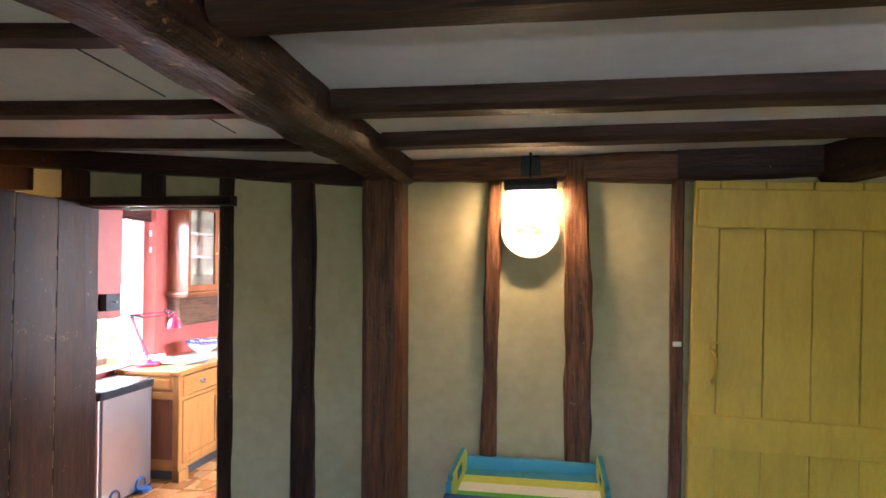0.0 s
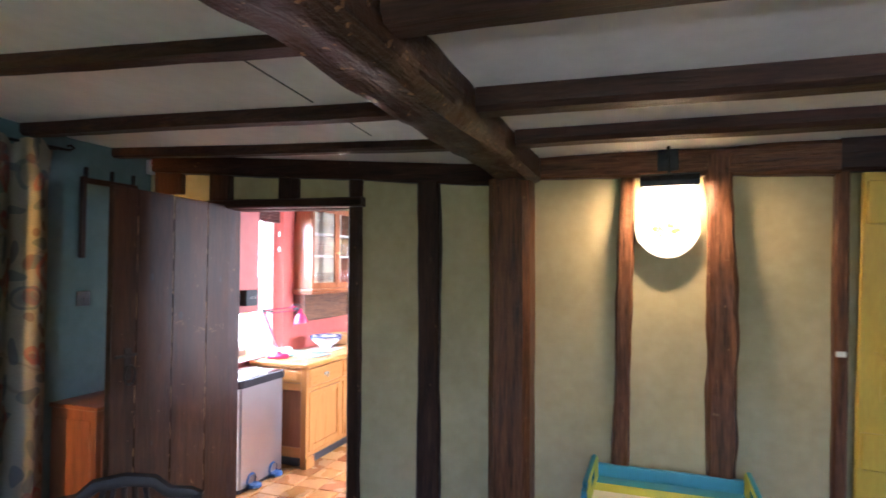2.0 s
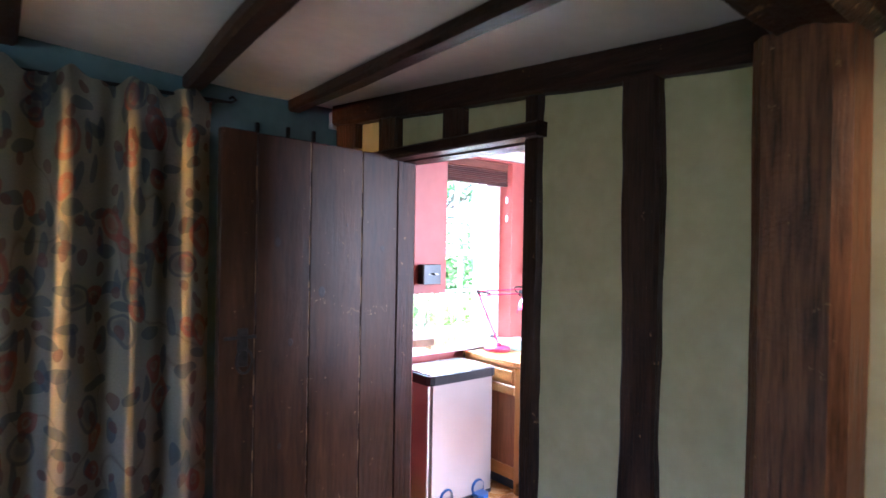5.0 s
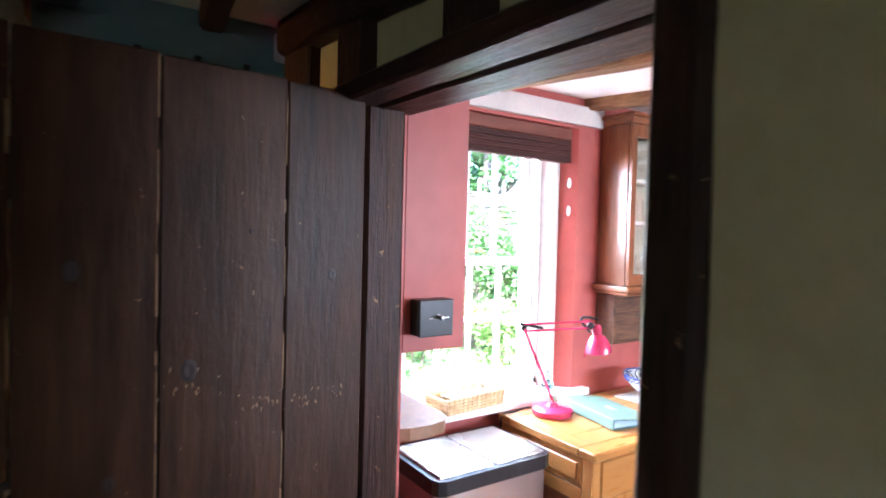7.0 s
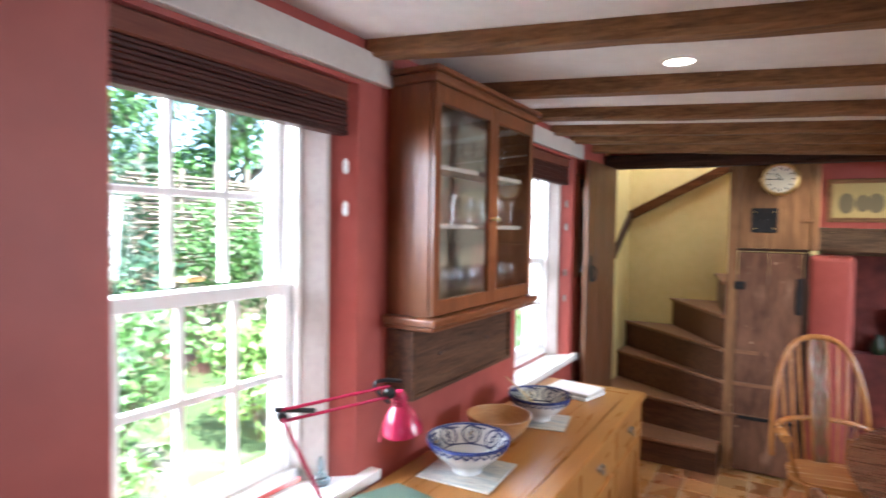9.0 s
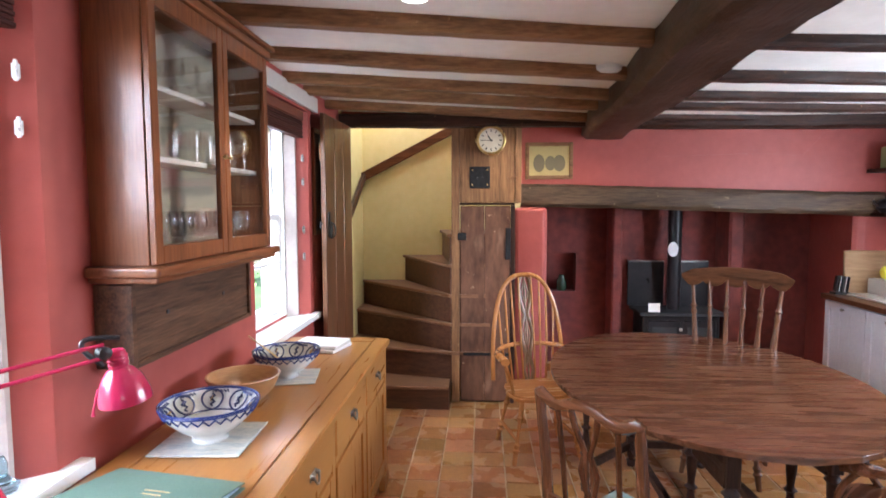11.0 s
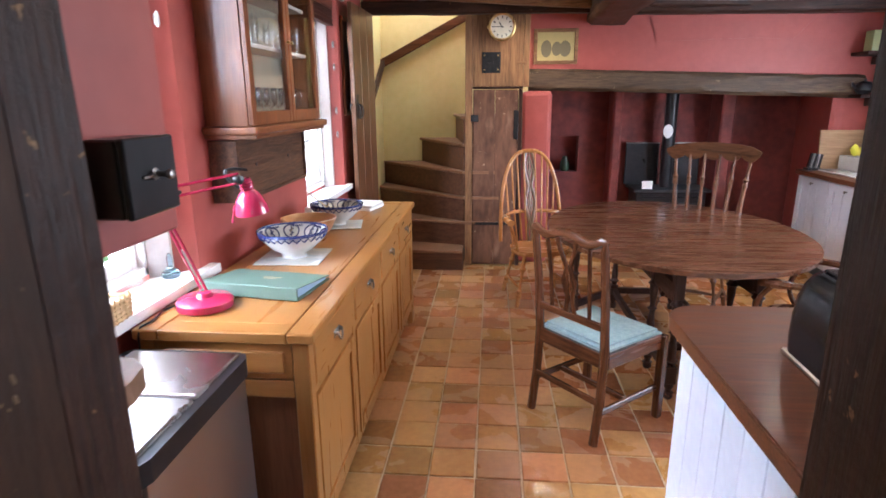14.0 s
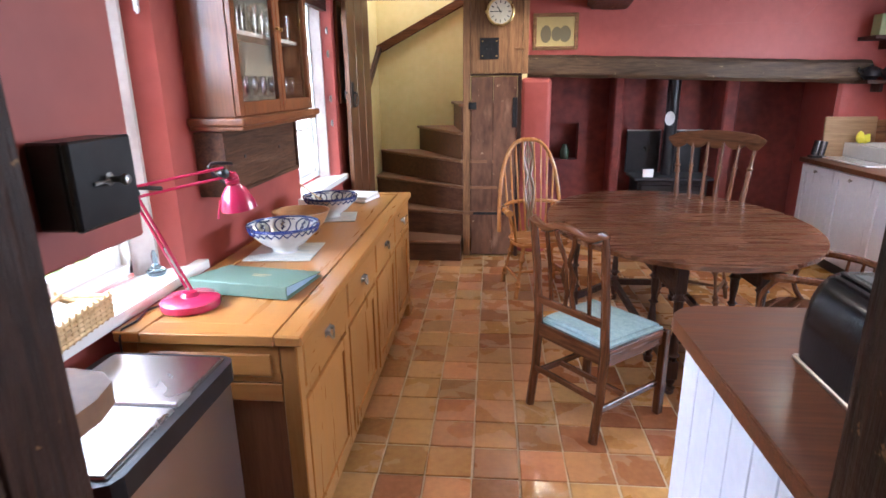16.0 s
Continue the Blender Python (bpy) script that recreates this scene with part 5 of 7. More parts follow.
for x, z in ((-0.06, -0.06), (0.06, -0.06), (-0.06, 0.06), (0.06, 0.06)):
    part("stud", lathe(bmesh.new(), [(0.001, 0.005), (0.006, 0.004), (0.007, 0)], 10, pose(x, -0.008, z, 90, 0, 0)), BRASS, sw)
bm = bmesh.new()
for x in (-0.02, 0.02):
    lathe(bm, [(0.001, 0.012), (0.004, 0.012), (0.005, 0)], 8, pose(x, -0.008, 0.0, 90, 0, 0))
part("toggle", bm, IRON, sw)

ck = empty("wall_clock", pose(-2.237, 9.152, 2.16, 90, 0, 0), "round brass ship's clock with a white dial", "clock")
part("case", lathe(bmesh.new(), [(0.10, 0.0), (0.112, 0.004), (0.112, 0.05), (0.118, 0.056), (0.118, 0.066), (0.108, 0.074), (0.098, 0.070), (0.096, 0.062), (0.001, 0.060)], 40), BRASS, ck, smooth=True)
part("dial", lathe(bmesh.new(), [(0.001, 0.0625), (0.095, 0.0625), (0.095, 0.060)], 40), IVORY, ck, "cream white dial")
for k in range(12):
    a = 2 * math.pi * k / 12
    part("hour_mark", box(bmesh.new(), (-0.004, 0.066, 0.063), (0.004, 0.086, 0.0642), 0, pose(0, 0, 0, 0, 0, math.degrees(a))), BLACK, ck)
part("minute_pointer", box(bmesh.new(), (-0.0025, -0.015, 0.0655), (0.0025, 0.075, 0.0665), 0, pose(0, 0, 0, 0, 0, 90)), BLACK, ck)
part("hour_pointer", box(bmesh.new(), (-0.004, -0.012, 0.0645), (0.004, 0.050, 0.0654), 0, pose(0, 0, 0, 0, 0, 36)), BLACK, ck)
part("boss", lathe(bmesh.new(), [(0.001, 0.069), (0.006, 0.068), (0.006, 0.063)], 12), BLACK, ck)
part("hinge", box(bmesh.new(), (-0.128, -0.012, 0.03), (-0.108, 0.012, 0.055), 0.003), BRASS, ck)

pi = empty("framed_print", pose(-1.74, 9.428, 2.02), "sepia print of three pots in an oak frame", "picture")
bm = bmesh.new()
for s in (-1, 1):
    box(bm, (s * 0.20, -0.022, -0.155), (s * 0.168, 0, 0.155), 0.004), box(bm, (-0.168, -0.0215, s * 0.155), (0.168, 0, s * 0.123), 0.004)
part("frame", bm, BEAMK["x"], pi)
part("paper", box(bmesh.new(), (-0.168, -0.008, -0.123), (0.168, -0.003, 0.123)), flat("sepia_paper", (0.45, 0.34, 0.13), 0.7), pi, "yellowed paper")
for x, w, h in ((-0.085, 0.048, 0.075), (0.01, 0.045, 0.062), (0.085, 0.052, 0.07)):
    part("drawn_pot", lathe(bmesh.new(), [(0.001, 0.002), (1, 0.0015), (1, 0)], 20, pose(x, -0.008, -0.02, 90, 0, 0) @ Matrix.Diagonal((w, h, 1, 1))), flat("graphite_grey", (0.16, 0.13, 0.07), 0.8), pi)

bm = bmesh.new()
low = [(0.02, 2.07), (0.33, 2.05), (0.52, 2.26), (-0.30, 2.27), (-0.9, 2.24), (-0.85, 2.05)]
a_, b_ = [bm.verts.new((x, 9.422, z)) for x, z in low], [bm.verts.new((x + 0.004, 9.4295, z)) for x, z in low]
bm.faces.new(a_)
for i in range(len(low)):
    bm.faces.new((a_[i], b_[i], b_[(i + 1) % len(low)], a_[(i + 1) % len(low)]))
setting(part("plaster_patch", bm, RED), "slightly proud patch of red painted plaster", "plaster")
pil = box(bmesh.new(), (-2.045, 9.26, 0), (-1.765, 9.52, 1.625), 0.04, seg=3)
setting(part("hearth_jamb", pil, RED), "rounded brick-red jamb beside the inglenook", "wall")

st = empty("wood_stove", pose(-0.40, 10.15, 0), "black cast iron wood-burning stove in the inglenook", "stove")
part("body", box(bmesh.new(), (-0.36, -0.14, 0.12), (0.36, 0.22, 0.585), 0.012), BLACK, st)
part("top_plate", box(bmesh.new(), (-0.40, -0.18, 0.586), (0.40, 0.24, 0.62), 0.008), SLATE, st)
for x in (-0.32, 0.28):
    for y in (-0.12, 0.18):
        part("leg", box(bmesh.new(), (x, y, 0), (x + 0.05, y + 0.05, 0.12), 0.008), BLACK, st)
for s in (-1, 1):
    d = part("stove_door", box(bmesh.new(), (0.01 if s > 0 else -0.32, -0.162, 0.18), (0.32 if s > 0 else -0.01, -0.141, 0.54), 0.008), BLACK, st)
    part("window", box(bmesh.new(), ((0.05 if s > 0 else -0.28), -0.166, 0.24), ((0.28 if s > 0 else -0.05), -0.1625, 0.48), 0.001), SLATE, d)
part("knob", lathe(bmesh.new(), [(0.001, 0.035), (0.016, 0.03), (0.016, 0.02), (0.006, 0.01), (0.006, 0)], 14, pose(-0.02, -0.162, 0.46, 90, 0, 0)), PEWTER, st, "bright metal knob", True)
part("flue", tube(bmesh.new(), [(-0.02, 0.05, 0.62), (-0.02, 0.05, 1.92)], 0.062, 24), BLACK, st, "black flue pipe", True)
part("thermometer", lathe(bmesh.new(), [(0.001, 0.006), (1, 0.005), (1, 0)], 20, pose(-0.055, -0.014, 1.215, 90, 0, -12) @ Matrix.Diagonal((0.048, 0.072, 1, 1))), PLASTIC, st, "white oval dial on the flue")
for x0, x1 in ((-0.42, -0.06), (0.02, 0.38)):
    p = part("heat_plate", box(bmesh.new(), (x0, 0.225, 0.62), (x1, 0.245, 1.07), 0.003), BLACK, st, "black heat plate")
    part("bright_edge", box(bmesh.new(), (x0, 0.215, 1.0705), (x1, 0.25, 1.082), 0.002), PEWTER, p)
cd2 = empty("white_card", pose(-0.66, 10.02, 0.6205), "small white card on the stove", "card")
part("card", box(bmesh.new(), (-0.055, -0.02, 0), (0.055, -0.012, 0.085), 0.001), PAPER, cd2)
jr = empty("green_jar", pose(-1.47, 10.52, 0.751), "small dark green glass jar in the niche", "jar")
part("body", lathe(bmesh.new(), [(0.001, 0), (0.045, 0), (0.055, 0.03), (0.05, 0.10), (0.028, 0.14), (0.03, 0.165), (0.026, 0.165), (0.02, 0.13), (0.001, 0.02)], 20), flat("bottle_green", (0.03, 0.06, 0.03), 0.15), jr, smooth=True)


# ---- table and chairs ----
def turned(bm, base, h, r, beads=(0.25, 0.5, 0.75), lean=(0, 0)):
    """A turned upright with beads, from base, h tall."""
    pts, rs = [], []
    base = Vector(base)
    n = 36
    for i in range(n + 1):
        t = i / n
        s = 0.72 + 0.18 * math.sin(t * math.pi * 3)
        for b in beads:
            s += 0.55 * math.exp(-((t - b) / 0.022) ** 2)
        pts.append(base + Vector((lean[0] * t, lean[1] * t, h * t)))
        rs.append(r * s)
    return tube(bm, pts, rs, 12)


def gateleg_table():
    root = empty("gateleg_table", pose(-1.15, 7.56, 0), "large oval dark oak gateleg table", "table")
    n, a, b = 72, 0.775, 1.01
    for x0, x1 in ((-1.1, -0.521), (-0.52, -0.181), (-0.18, 0.159), (0.16, 0.519), (0.52, 1.1)):
        bm = bmesh.new()
        xs = [x0 + (x1 - x0) * i / 14 for i in range(15)]
        xs = [min(max(x, -b + 0.0005), b - 0.0005) for x in xs]
        poly = [(-a * math.sqrt(max(0, 1 - (y / b) ** 2)), y) for y in xs] + [(a * math.sqrt(max(0, 1 - (y / b) ** 2)), y) for y in xs[::-1]]
        clean = [p for i, p in enumerate(poly) if (Vector(p) - Vector(poly[i - 1])).length > 0.001]
        prism(bm, clean, 0.718, 0.742)
        top = [e for e in bm.edges if all(v.co.z > 0.74 for v in e.verts)]
        bmesh.ops.bevel(bm, geom=top, offset=0.0018, segments=1, affect="EDGES")
        part("board", bm, TABLEWOOD, root, "worn dark oak board")
    bm = bmesh.new()
    for s in (-1, 1):
        box(bm, (s * 0.24, -0.52, 0.58), (s * 0.215, 0.52, 0.717), 0.002), box(bm, (-0.215, s * 0.52, 0.58), (0.215, s * 0.495, 0.717), 0.002)
    part("apron", bm, MAHOG["y"], root)
    posts = [(x, y) for x in (-0.215, 0.215) for y in (-0.50, 0.50)] + [(-0.20, -0.86), (0.26, -0.72), (0.24, 0.80), (-0.56, 0.16)]
    for x, y in posts:
        bm = bmesh.new()
        box(bm, (x - 0.026, y - 0.026, 0.56), (x + 0.026, y + 0.026, 0.715), 0.003), box(bm, (x - 0.027, y - 0.027, 0.09), (x + 0.027, y + 0.027, 0.19), 0.003)
        turned(bm, (x, y, 0.19), 0.37, 0.026, (0.08, 0.5, 0.92)), turned(bm, (x, y, 0.0), 0.09, 0.028, (0.4,))
        part("leg", bm, BEAM["z"], root, "blackened turned leg", smooth=True)
    links = [((-0.215, -0.5), (-0.215, 0.5)), ((0.215, -0.5), (0.215, 0.5)), ((-0.215, -0.5), (0.215, -0.5)), ((-0.215, 0.5), (0.215, 0.5)), ((-0.20, -0.86), (-0.215, -0.1)), ((0.26, -0.72), (0.215, 0.1)), ((0.24, 0.8), (0.215, 0)), ((-0.56, 0.16), (-0.215, 0.5))]
    for i, (p, q) in enumerate(links):
        for z, hh in (((0.14, 0.022),) if i < 4 else ((0.14, 0.022), (0.585, 0.05))):
            p0, p1 = Vector((*p, z)), Vector((*q, z))
            d = p1 - p0
            ang = math.degrees(math.atan2(d.y, d.x))
            part("stretcher", box(bmesh.new(), (0.025, -0.017, -hh), (d.length - 0.02, 0.017, hh), 0.003, Matrix.Translation(p0) @ pose(0, 0, 0, 0, 0, ang)), BEAM["y"], root)


gateleg_table()


def splat_chair(m, wood_, cloth, label, group=""):
    """Square-legged side chair with a pierced splat, two bars and a drop-in seat; the front is +y."""
    root = empty("dining_chair", m, label, "chair", group)
    for s in (-1, 1):
        part("front_leg", box(bmesh.new(), (s * 0.225 - 0.019, 0.195, 0), (s * 0.225 + 0.019, 0.235, 0.445), 0.004), wood_["z"], root)
        pts = [(s * 0.205, -0.235, 0), (s * 0.204, -0.205, 0.22), (s * 0.203, -0.195, 0.44), (s * 0.204, -0.215, 0.70), (s * 0.207, -0.245, 0.93), (s * 0.213, -0.255, 0.965)]
        bm = bmesh.new()
        tube(bm, pts, [0.023, 0.022, 0.023, 0.021, 0.019, 0.012], 8, 0.9)
        part("back_leg", bm, wood_["z"], root, smooth=True)
        part("side_rail", box(bmesh.new(), (s * 0.214 - 0.012, -0.19, 0.375), (s * 0.214 + 0.012, 0.20, 0.448), 0.003, None), wood_["y"], root)
        part("side_stretcher", box(bmesh.new(), (s * 0.213 - 0.010, -0.21, 0.15), (s * 0.213 + 0.010, 0.20, 0.18), 0.003), wood_["y"], root)
        part("back_bar", tube(bmesh.new(), [(s * 0.115, -0.207, 0.575), (s * 0.118, -0.224, 0.76), (s * 0.125, -0.245, 0.925)], 0.0095, 8), wood_["z"], root)
    part("front_rail", box(bmesh.new(), (-0.207, 0.198, 0.375), (0.207, 0.222, 0.448), 0.003), wood_["x"], root)
    part("back_rail", box(bmesh.new(), (-0.19, -0.21, 0.375), (0.19, -0.186, 0.448), 0.003), wood_["x"], root)
    part("cross_stretcher", box(bmesh.new(), (-0.20, -0.03, 0.152), (0.20, -0.008, 0.178), 0.003), wood_["x"], root)
    part("back_stretcher", box(bmesh.new(), (-0.195, -0.222, 0.19), (0.195, -0.204, 0.22), 0.003), wood_["x"], root)
    seat = prism(bmesh.new(), [(-0.200, -0.182), (0.200, -0.182), (0.214, 0.212), (-0.214, 0.212)], 0.44, 0.474)
    bmesh.ops.bevel(seat, geom=[e for e in seat.edges if all(v.co.z > 0.47 for v in e.verts)], offset=0.016, segments=3, affect="EDGES")
    part("seat_pad", seat, cloth, root, "pale blue damask drop-in seat", True)
    part("shoe_rail", box(bmesh.new(), (-0.19, -0.222, 0.555), (0.19, -0.198, 0.59), 0.004), wood_["x"], root)
    crest = [(-0.225, -0.250, 0.968), (-0.20, -0.253, 0.975), (-0.165, -0.254, 0.957), (-0.13, -0.256, 0.945), (-0.09, -0.258, 0.955), (-0.05, -0.26, 0.972), (0, -0.261, 0.977), (0.05, -0.26, 0.972), (0.09, -0.258, 0.955), (0.13, -0.256, 0.945), (0.165, -0.254, 0.957), (0.20, -0.253, 0.975), (0.225, -0.250, 0.968)]
    part("crest_rail", tube(bmesh.new(), crest, [0.012] + [0.021] * 11 + [0.012], 8, 0.8), wood_["x"], root, smooth=True)
    bm = bmesh.new()
    for s in (-1, 1):
        tube(bm, [(s * 0.028, -0.208, 0.58), (s * 0.012, -0.216, 0.66), (s * 0.034, -0.226, 0.74), (s * 0.010, -0.236, 0.81), (s * 0.045, -0.25, 0.90), (s * 0.055, -0.256, 0.945)], 0.011, 8)
        tube(bm, [(s * 0.012, -0.216, 0.66), (s * 0.012, -0.236, 0.81)], 0.008, 6)
    part("pierced_splat", bm, wood_["z"], root, smooth=True)
    return root


splat_chair(pose(-1.772, 6.54, 0, 0, 0, -50.1), MAHOG, SEATCLOTH, "dark mahogany dining chair with pale blue seat")


def saddle_seat(bm, w0, w1, d, z, t):
    """A shaped wooden seat: narrow at the back, rounded in front."""
    poly = []
    for k in range(24):
        u = 2 * math.pi * k / 24
        wy = math.sin(u)
        w = w0 + (w1 - w0) * (wy + 1) / 2
        poly.append((w * math.copysign(abs(math.cos(u)) ** 0.6, math.cos(u)), d * math.copysign(abs(wy) ** 0.7, wy)))
    prism(bm, poly, z - t, z)
    bmesh.ops.bevel(bm, geom=[e for e in bm.edges if abs(e.verts[0].co.z - e.verts[1].co.z) < 1e-5], offset=t * 0.35, segments=2, affect="EDGES")
    return bm


def windsor_legs(root, wood_, z, sx, sy, splay):
    feet = []
    for x in (-1, 1):
        for y in (-1, 1):
            bm = bmesh.new()
            foot = Vector((x * (sx + splay), y * (sy + splay), 0))
            turned(bm, foot, z, 0.019, (0.22, 0.30, 0.72), (-x * splay, -y * splay))
            part("leg", bm, wood_["z"], root, smooth=True)
            feet.append(foot)
    for x in (-1, 1):
        k = 0.36
        part("side_stretcher", tube(bmesh.new(), [(x * (sx + splay * (1 - k)), -(sy + splay * (1 - k)), z * k), (x * (sx + splay * (1 - k)), 0, z * k), (x * (sx + splay * (1 - k)), sy + splay * (1 - k), z * k)], [0.008, 0.014, 0.008], 8), wood_["y"], root, smooth=True)
    part("cross_stretcher", tube(bmesh.new(), [(-(sx + splay * 0.64), 0, z * 0.36), (0, 0, z * 0.36), (sx + splay * 0.64, 0, z * 0.36)], [0.008, 0.014, 0.008], 8), wood_["x"], root, smooth=True)


def hoop_armchair(m, wood_, label):
    root = empty("windsor_armchair", m, label, "chair")
    part("seat", saddle_seat(bmesh.new(), 0.20, 0.245, 0.21, 0.43, 0.038), wood_["x"], root)
    windsor_legs(root, wood_, 0.395, 0.15, 0.13, 0.075)
    hoop = [Vector((0.255 * math.copysign(abs(math.cos(u)) ** 0.75, math.cos(u)), -0.17 - 0.16 * (0.2 + 0.8 * math.sin(u)) * 0.9, 0.43 + 0.72 * abs(math.sin(u)) ** 0.8)) for u in (math.pi * q / 30 for q in range(31))]
    part("hoop", tube(bmesh.new(), hoop, 0.016, 8), wood_["z"], root, smooth=True)
    arm = [Vector((0.285 * math.cos(u), 0.20 - 0.46 * abs(math.sin(u)) ** 0.65, 0.665)) for u in (math.pi * q / 26 for q in range(27))]
    part("arm_bow", tube(bmesh.new(), arm, [0.024] * 3 + [0.016] * 21 + [0.024] * 3, 8, 1.25), wood_["x"], root, smooth=True)
    for k in range(-4, 5):
        if k == 0:
            continue
        x = k * 0.047
        top = min(hoop, key=lambda p: abs(p.x - x * 1.08) + (0 if p.z > 0.8 else 1))
        part("spindle", tube(bmesh.new(), [(x * 0.85, -0.175, 0.42), (x, -0.225, 0.68), top], 0.0078, 6), wood_["z"], root)
    bm = bmesh.new()

    def back(x, z):
        return (x, -0.178 - 0.155 * (z - 0.42) / 0.74, z)

    for s in (-1, 1):
        tube(bm, [back(s * w, z) for w, z in ((0.018, 0.42), (0.034, 0.49), (0.012, 0.58), (0.038, 0.70), (0.040, 0.77), (0.012, 0.87), (0.036, 0.97), (0.044, 1.06), (0.020, 1.15))], 0.0135, 8)
        tube(bm, [back(s * w, z) for w, z in ((0.006, 0.66), (0.020, 0.73), (0.006, 0.81))], 0.007, 6)
        tube(bm, [back(s * w, z) for w, z in ((0.005, 0.95), (0.024, 1.02), (0.005, 1.10))], 0.007, 6)
    tube(bm, [back(0, 0.42), back(0, 1.15)], 0.008, 6)
    part("pierced_splat", bm, SHEENELM, root, "carved splat, grey sheen put into its colour", True)
    for s in (-1, 1):
        part("arm_support", tube(bmesh.new(), arc((s * 0.20, 0.10, 0.42), (s * 0.235, 0.13, 0.54), (s * 0.275, 0.13, 0.655), 8), 0.011, 8), wood_["z"], root, smooth=True)
    return root


hoop_armchair(pose(-1.93, 8.26, 0, 0, 0, 194), ELM, "golden elm hoop-back armchair with pierced splat")


def lath_chair(m, wood_, label):
    root = empty("spindle_back_chair", m, label, "chair")
    part("seat", saddle_seat(bmesh.new(), 0.20, 0.23, 0.21, 0.45, 0.036), wood_["x"], root)
    windsor_legs(root, wood_, 0.415, 0.15, 0.14, 0.06)
    for k in range(6):
        x = -0.20 + 0.08 * k
        bm = bmesh.new()
        ts = [q / 48 for q in range(49)]
        stout = 1.0 if 0 < k < 5 else 1.2
        rs = [stout * (0.0095 + 0.0075 * math.exp(-((t - 0.34) / 0.26) ** 2) + 0.0085 * math.exp(-((t - 0.695) / 0.014) ** 2) + 0.0085 * math.exp(-((t - 0.75) / 0.014) ** 2)) for t in ts]
        tube(bm, [(x + x * 0.3 * t, -0.175 - 0.10 * t, 0.44 + 0.71 * t) for t in ts], rs, 12)
        part("spindle", bm, CHAIRBROWN["z"], root, "polished turned spindle", smooth=True)
    bm = bmesh.new()
    n = 80
    rows_ = []
    for i in range(n + 1):
        t = i / n * 2 - 1
        x = 0.325 * t
        y = -0.285 + 0.035 * t * t
        top = 1.235 - 0.035 * t * t - 0.02 * max(0, abs(t) - 0.8) * 5
        bot = 1.138 - 0.034 * abs(math.cos(t * math.pi * 2.5)) ** 0.7 + (0.03 * max(0, abs(t) - 0.85) * 6)
        rows_.append([bm.verts.new(p) for p in ((x, y - 0.011, bot), (x, y - 0.013, (top + bot) / 2), (x, y - 0.008, top), (x, y + 0.008, top), (x, y + 0.013, (top + bot) / 2), (x, y + 0.011, bot))])
    for a, b in zip(rows_, rows_[1:]):
        for i in range(6):
            bm.faces.new((a[i], a[(i + 1) % 6], b[(i + 1) % 6], b[i]))
    bm.faces.new(rows_[0][::-1]), bm.faces.new(rows_[-1])
    part("crest_rail", bm, CRESTWOOD, root, "dark shaped crest rail with scalloped edge")
    return root


lath_chair(pose(-0.80, 8.05, 0, 0, 0, 150), CHAIRBROWN, "reddish kitchen chair with turned spindle back")


def bow_armchair(m, wood_, label):
    root = empty("low_bow_chair", m, label, "chair")
    part("seat", saddle_seat(bmesh.new(), 0.24, 0.27, 0.235, 0.43, 0.042), wood_["x"], root, "broad polished saddle seat")
    for s in (-1, 1):
        part("front_leg", tube(bmesh.new(), [(s * 0.19, 0.15, 0.40), (s * 0.235, 0.195, 0.33), (s * 0.225, 0.185, 0.22), (s * 0.20, 0.17, 0.10), (s * 0.205, 0.19, 0.02), (s * 0.21, 0.20, 0.0)], [0.035, 0.042, 0.028, 0.019, 0.022, 0.026], 10), wood_["z"], root, "cabriole front leg", True)
        part("back_leg", tube(bmesh.new(), [(s * 0.16, -0.15, 0.40), (s * 0.20, -0.22, 0.0)], [0.022, 0.017], 10), wood_["z"], root, smooth=True)
        part("arm_support", tube(bmesh.new(), arc((s * 0.225, 0.10, 0.42), (s * 0.27, 0.17, 0.53), (s * 0.285, 0.10, 0.675), 10), 0.013, 8), wood_["z"], root, smooth=True)
    part("bow_stretcher", tube(bmesh.new(), arc((-0.20, 0.165, 0.16), (0, -0.02, 0.16), (0.20, 0.165, 0.16), 12), 0.010, 8), wood_["x"], root, smooth=True)
    bow = [Vector((0.295 * math.cos(u), 0.16 - 0.42 * abs(math.sin(u)) ** 0.75, 0.685 + 0.015 * math.sin(u))) for u in (math.pi * q / 28 for q in range(29))]
    part("bow_rail", tube(bmesh.new(), bow, [0.026, 0.026] + [0.019] * 25 + [0.026, 0.026], 8, 1.2), wood_["x"], root, smooth=True)
    for q in range(4, 25, 2):
        p = bow[q]
        part("spindle", tube(bmesh.new(), [(p.x * 0.78, p.y * 0.80, 0.42), (p.x * 0.92, p.y * 0.92, 0.56), p], [0.008, 0.010, 0.007], 6), wood_["z"], root)
    return root


bow_armchair(pose(-0.67, 6.76, 0, 0, 0, 48), MAHOG, "dark polished low-backed bow armchair")


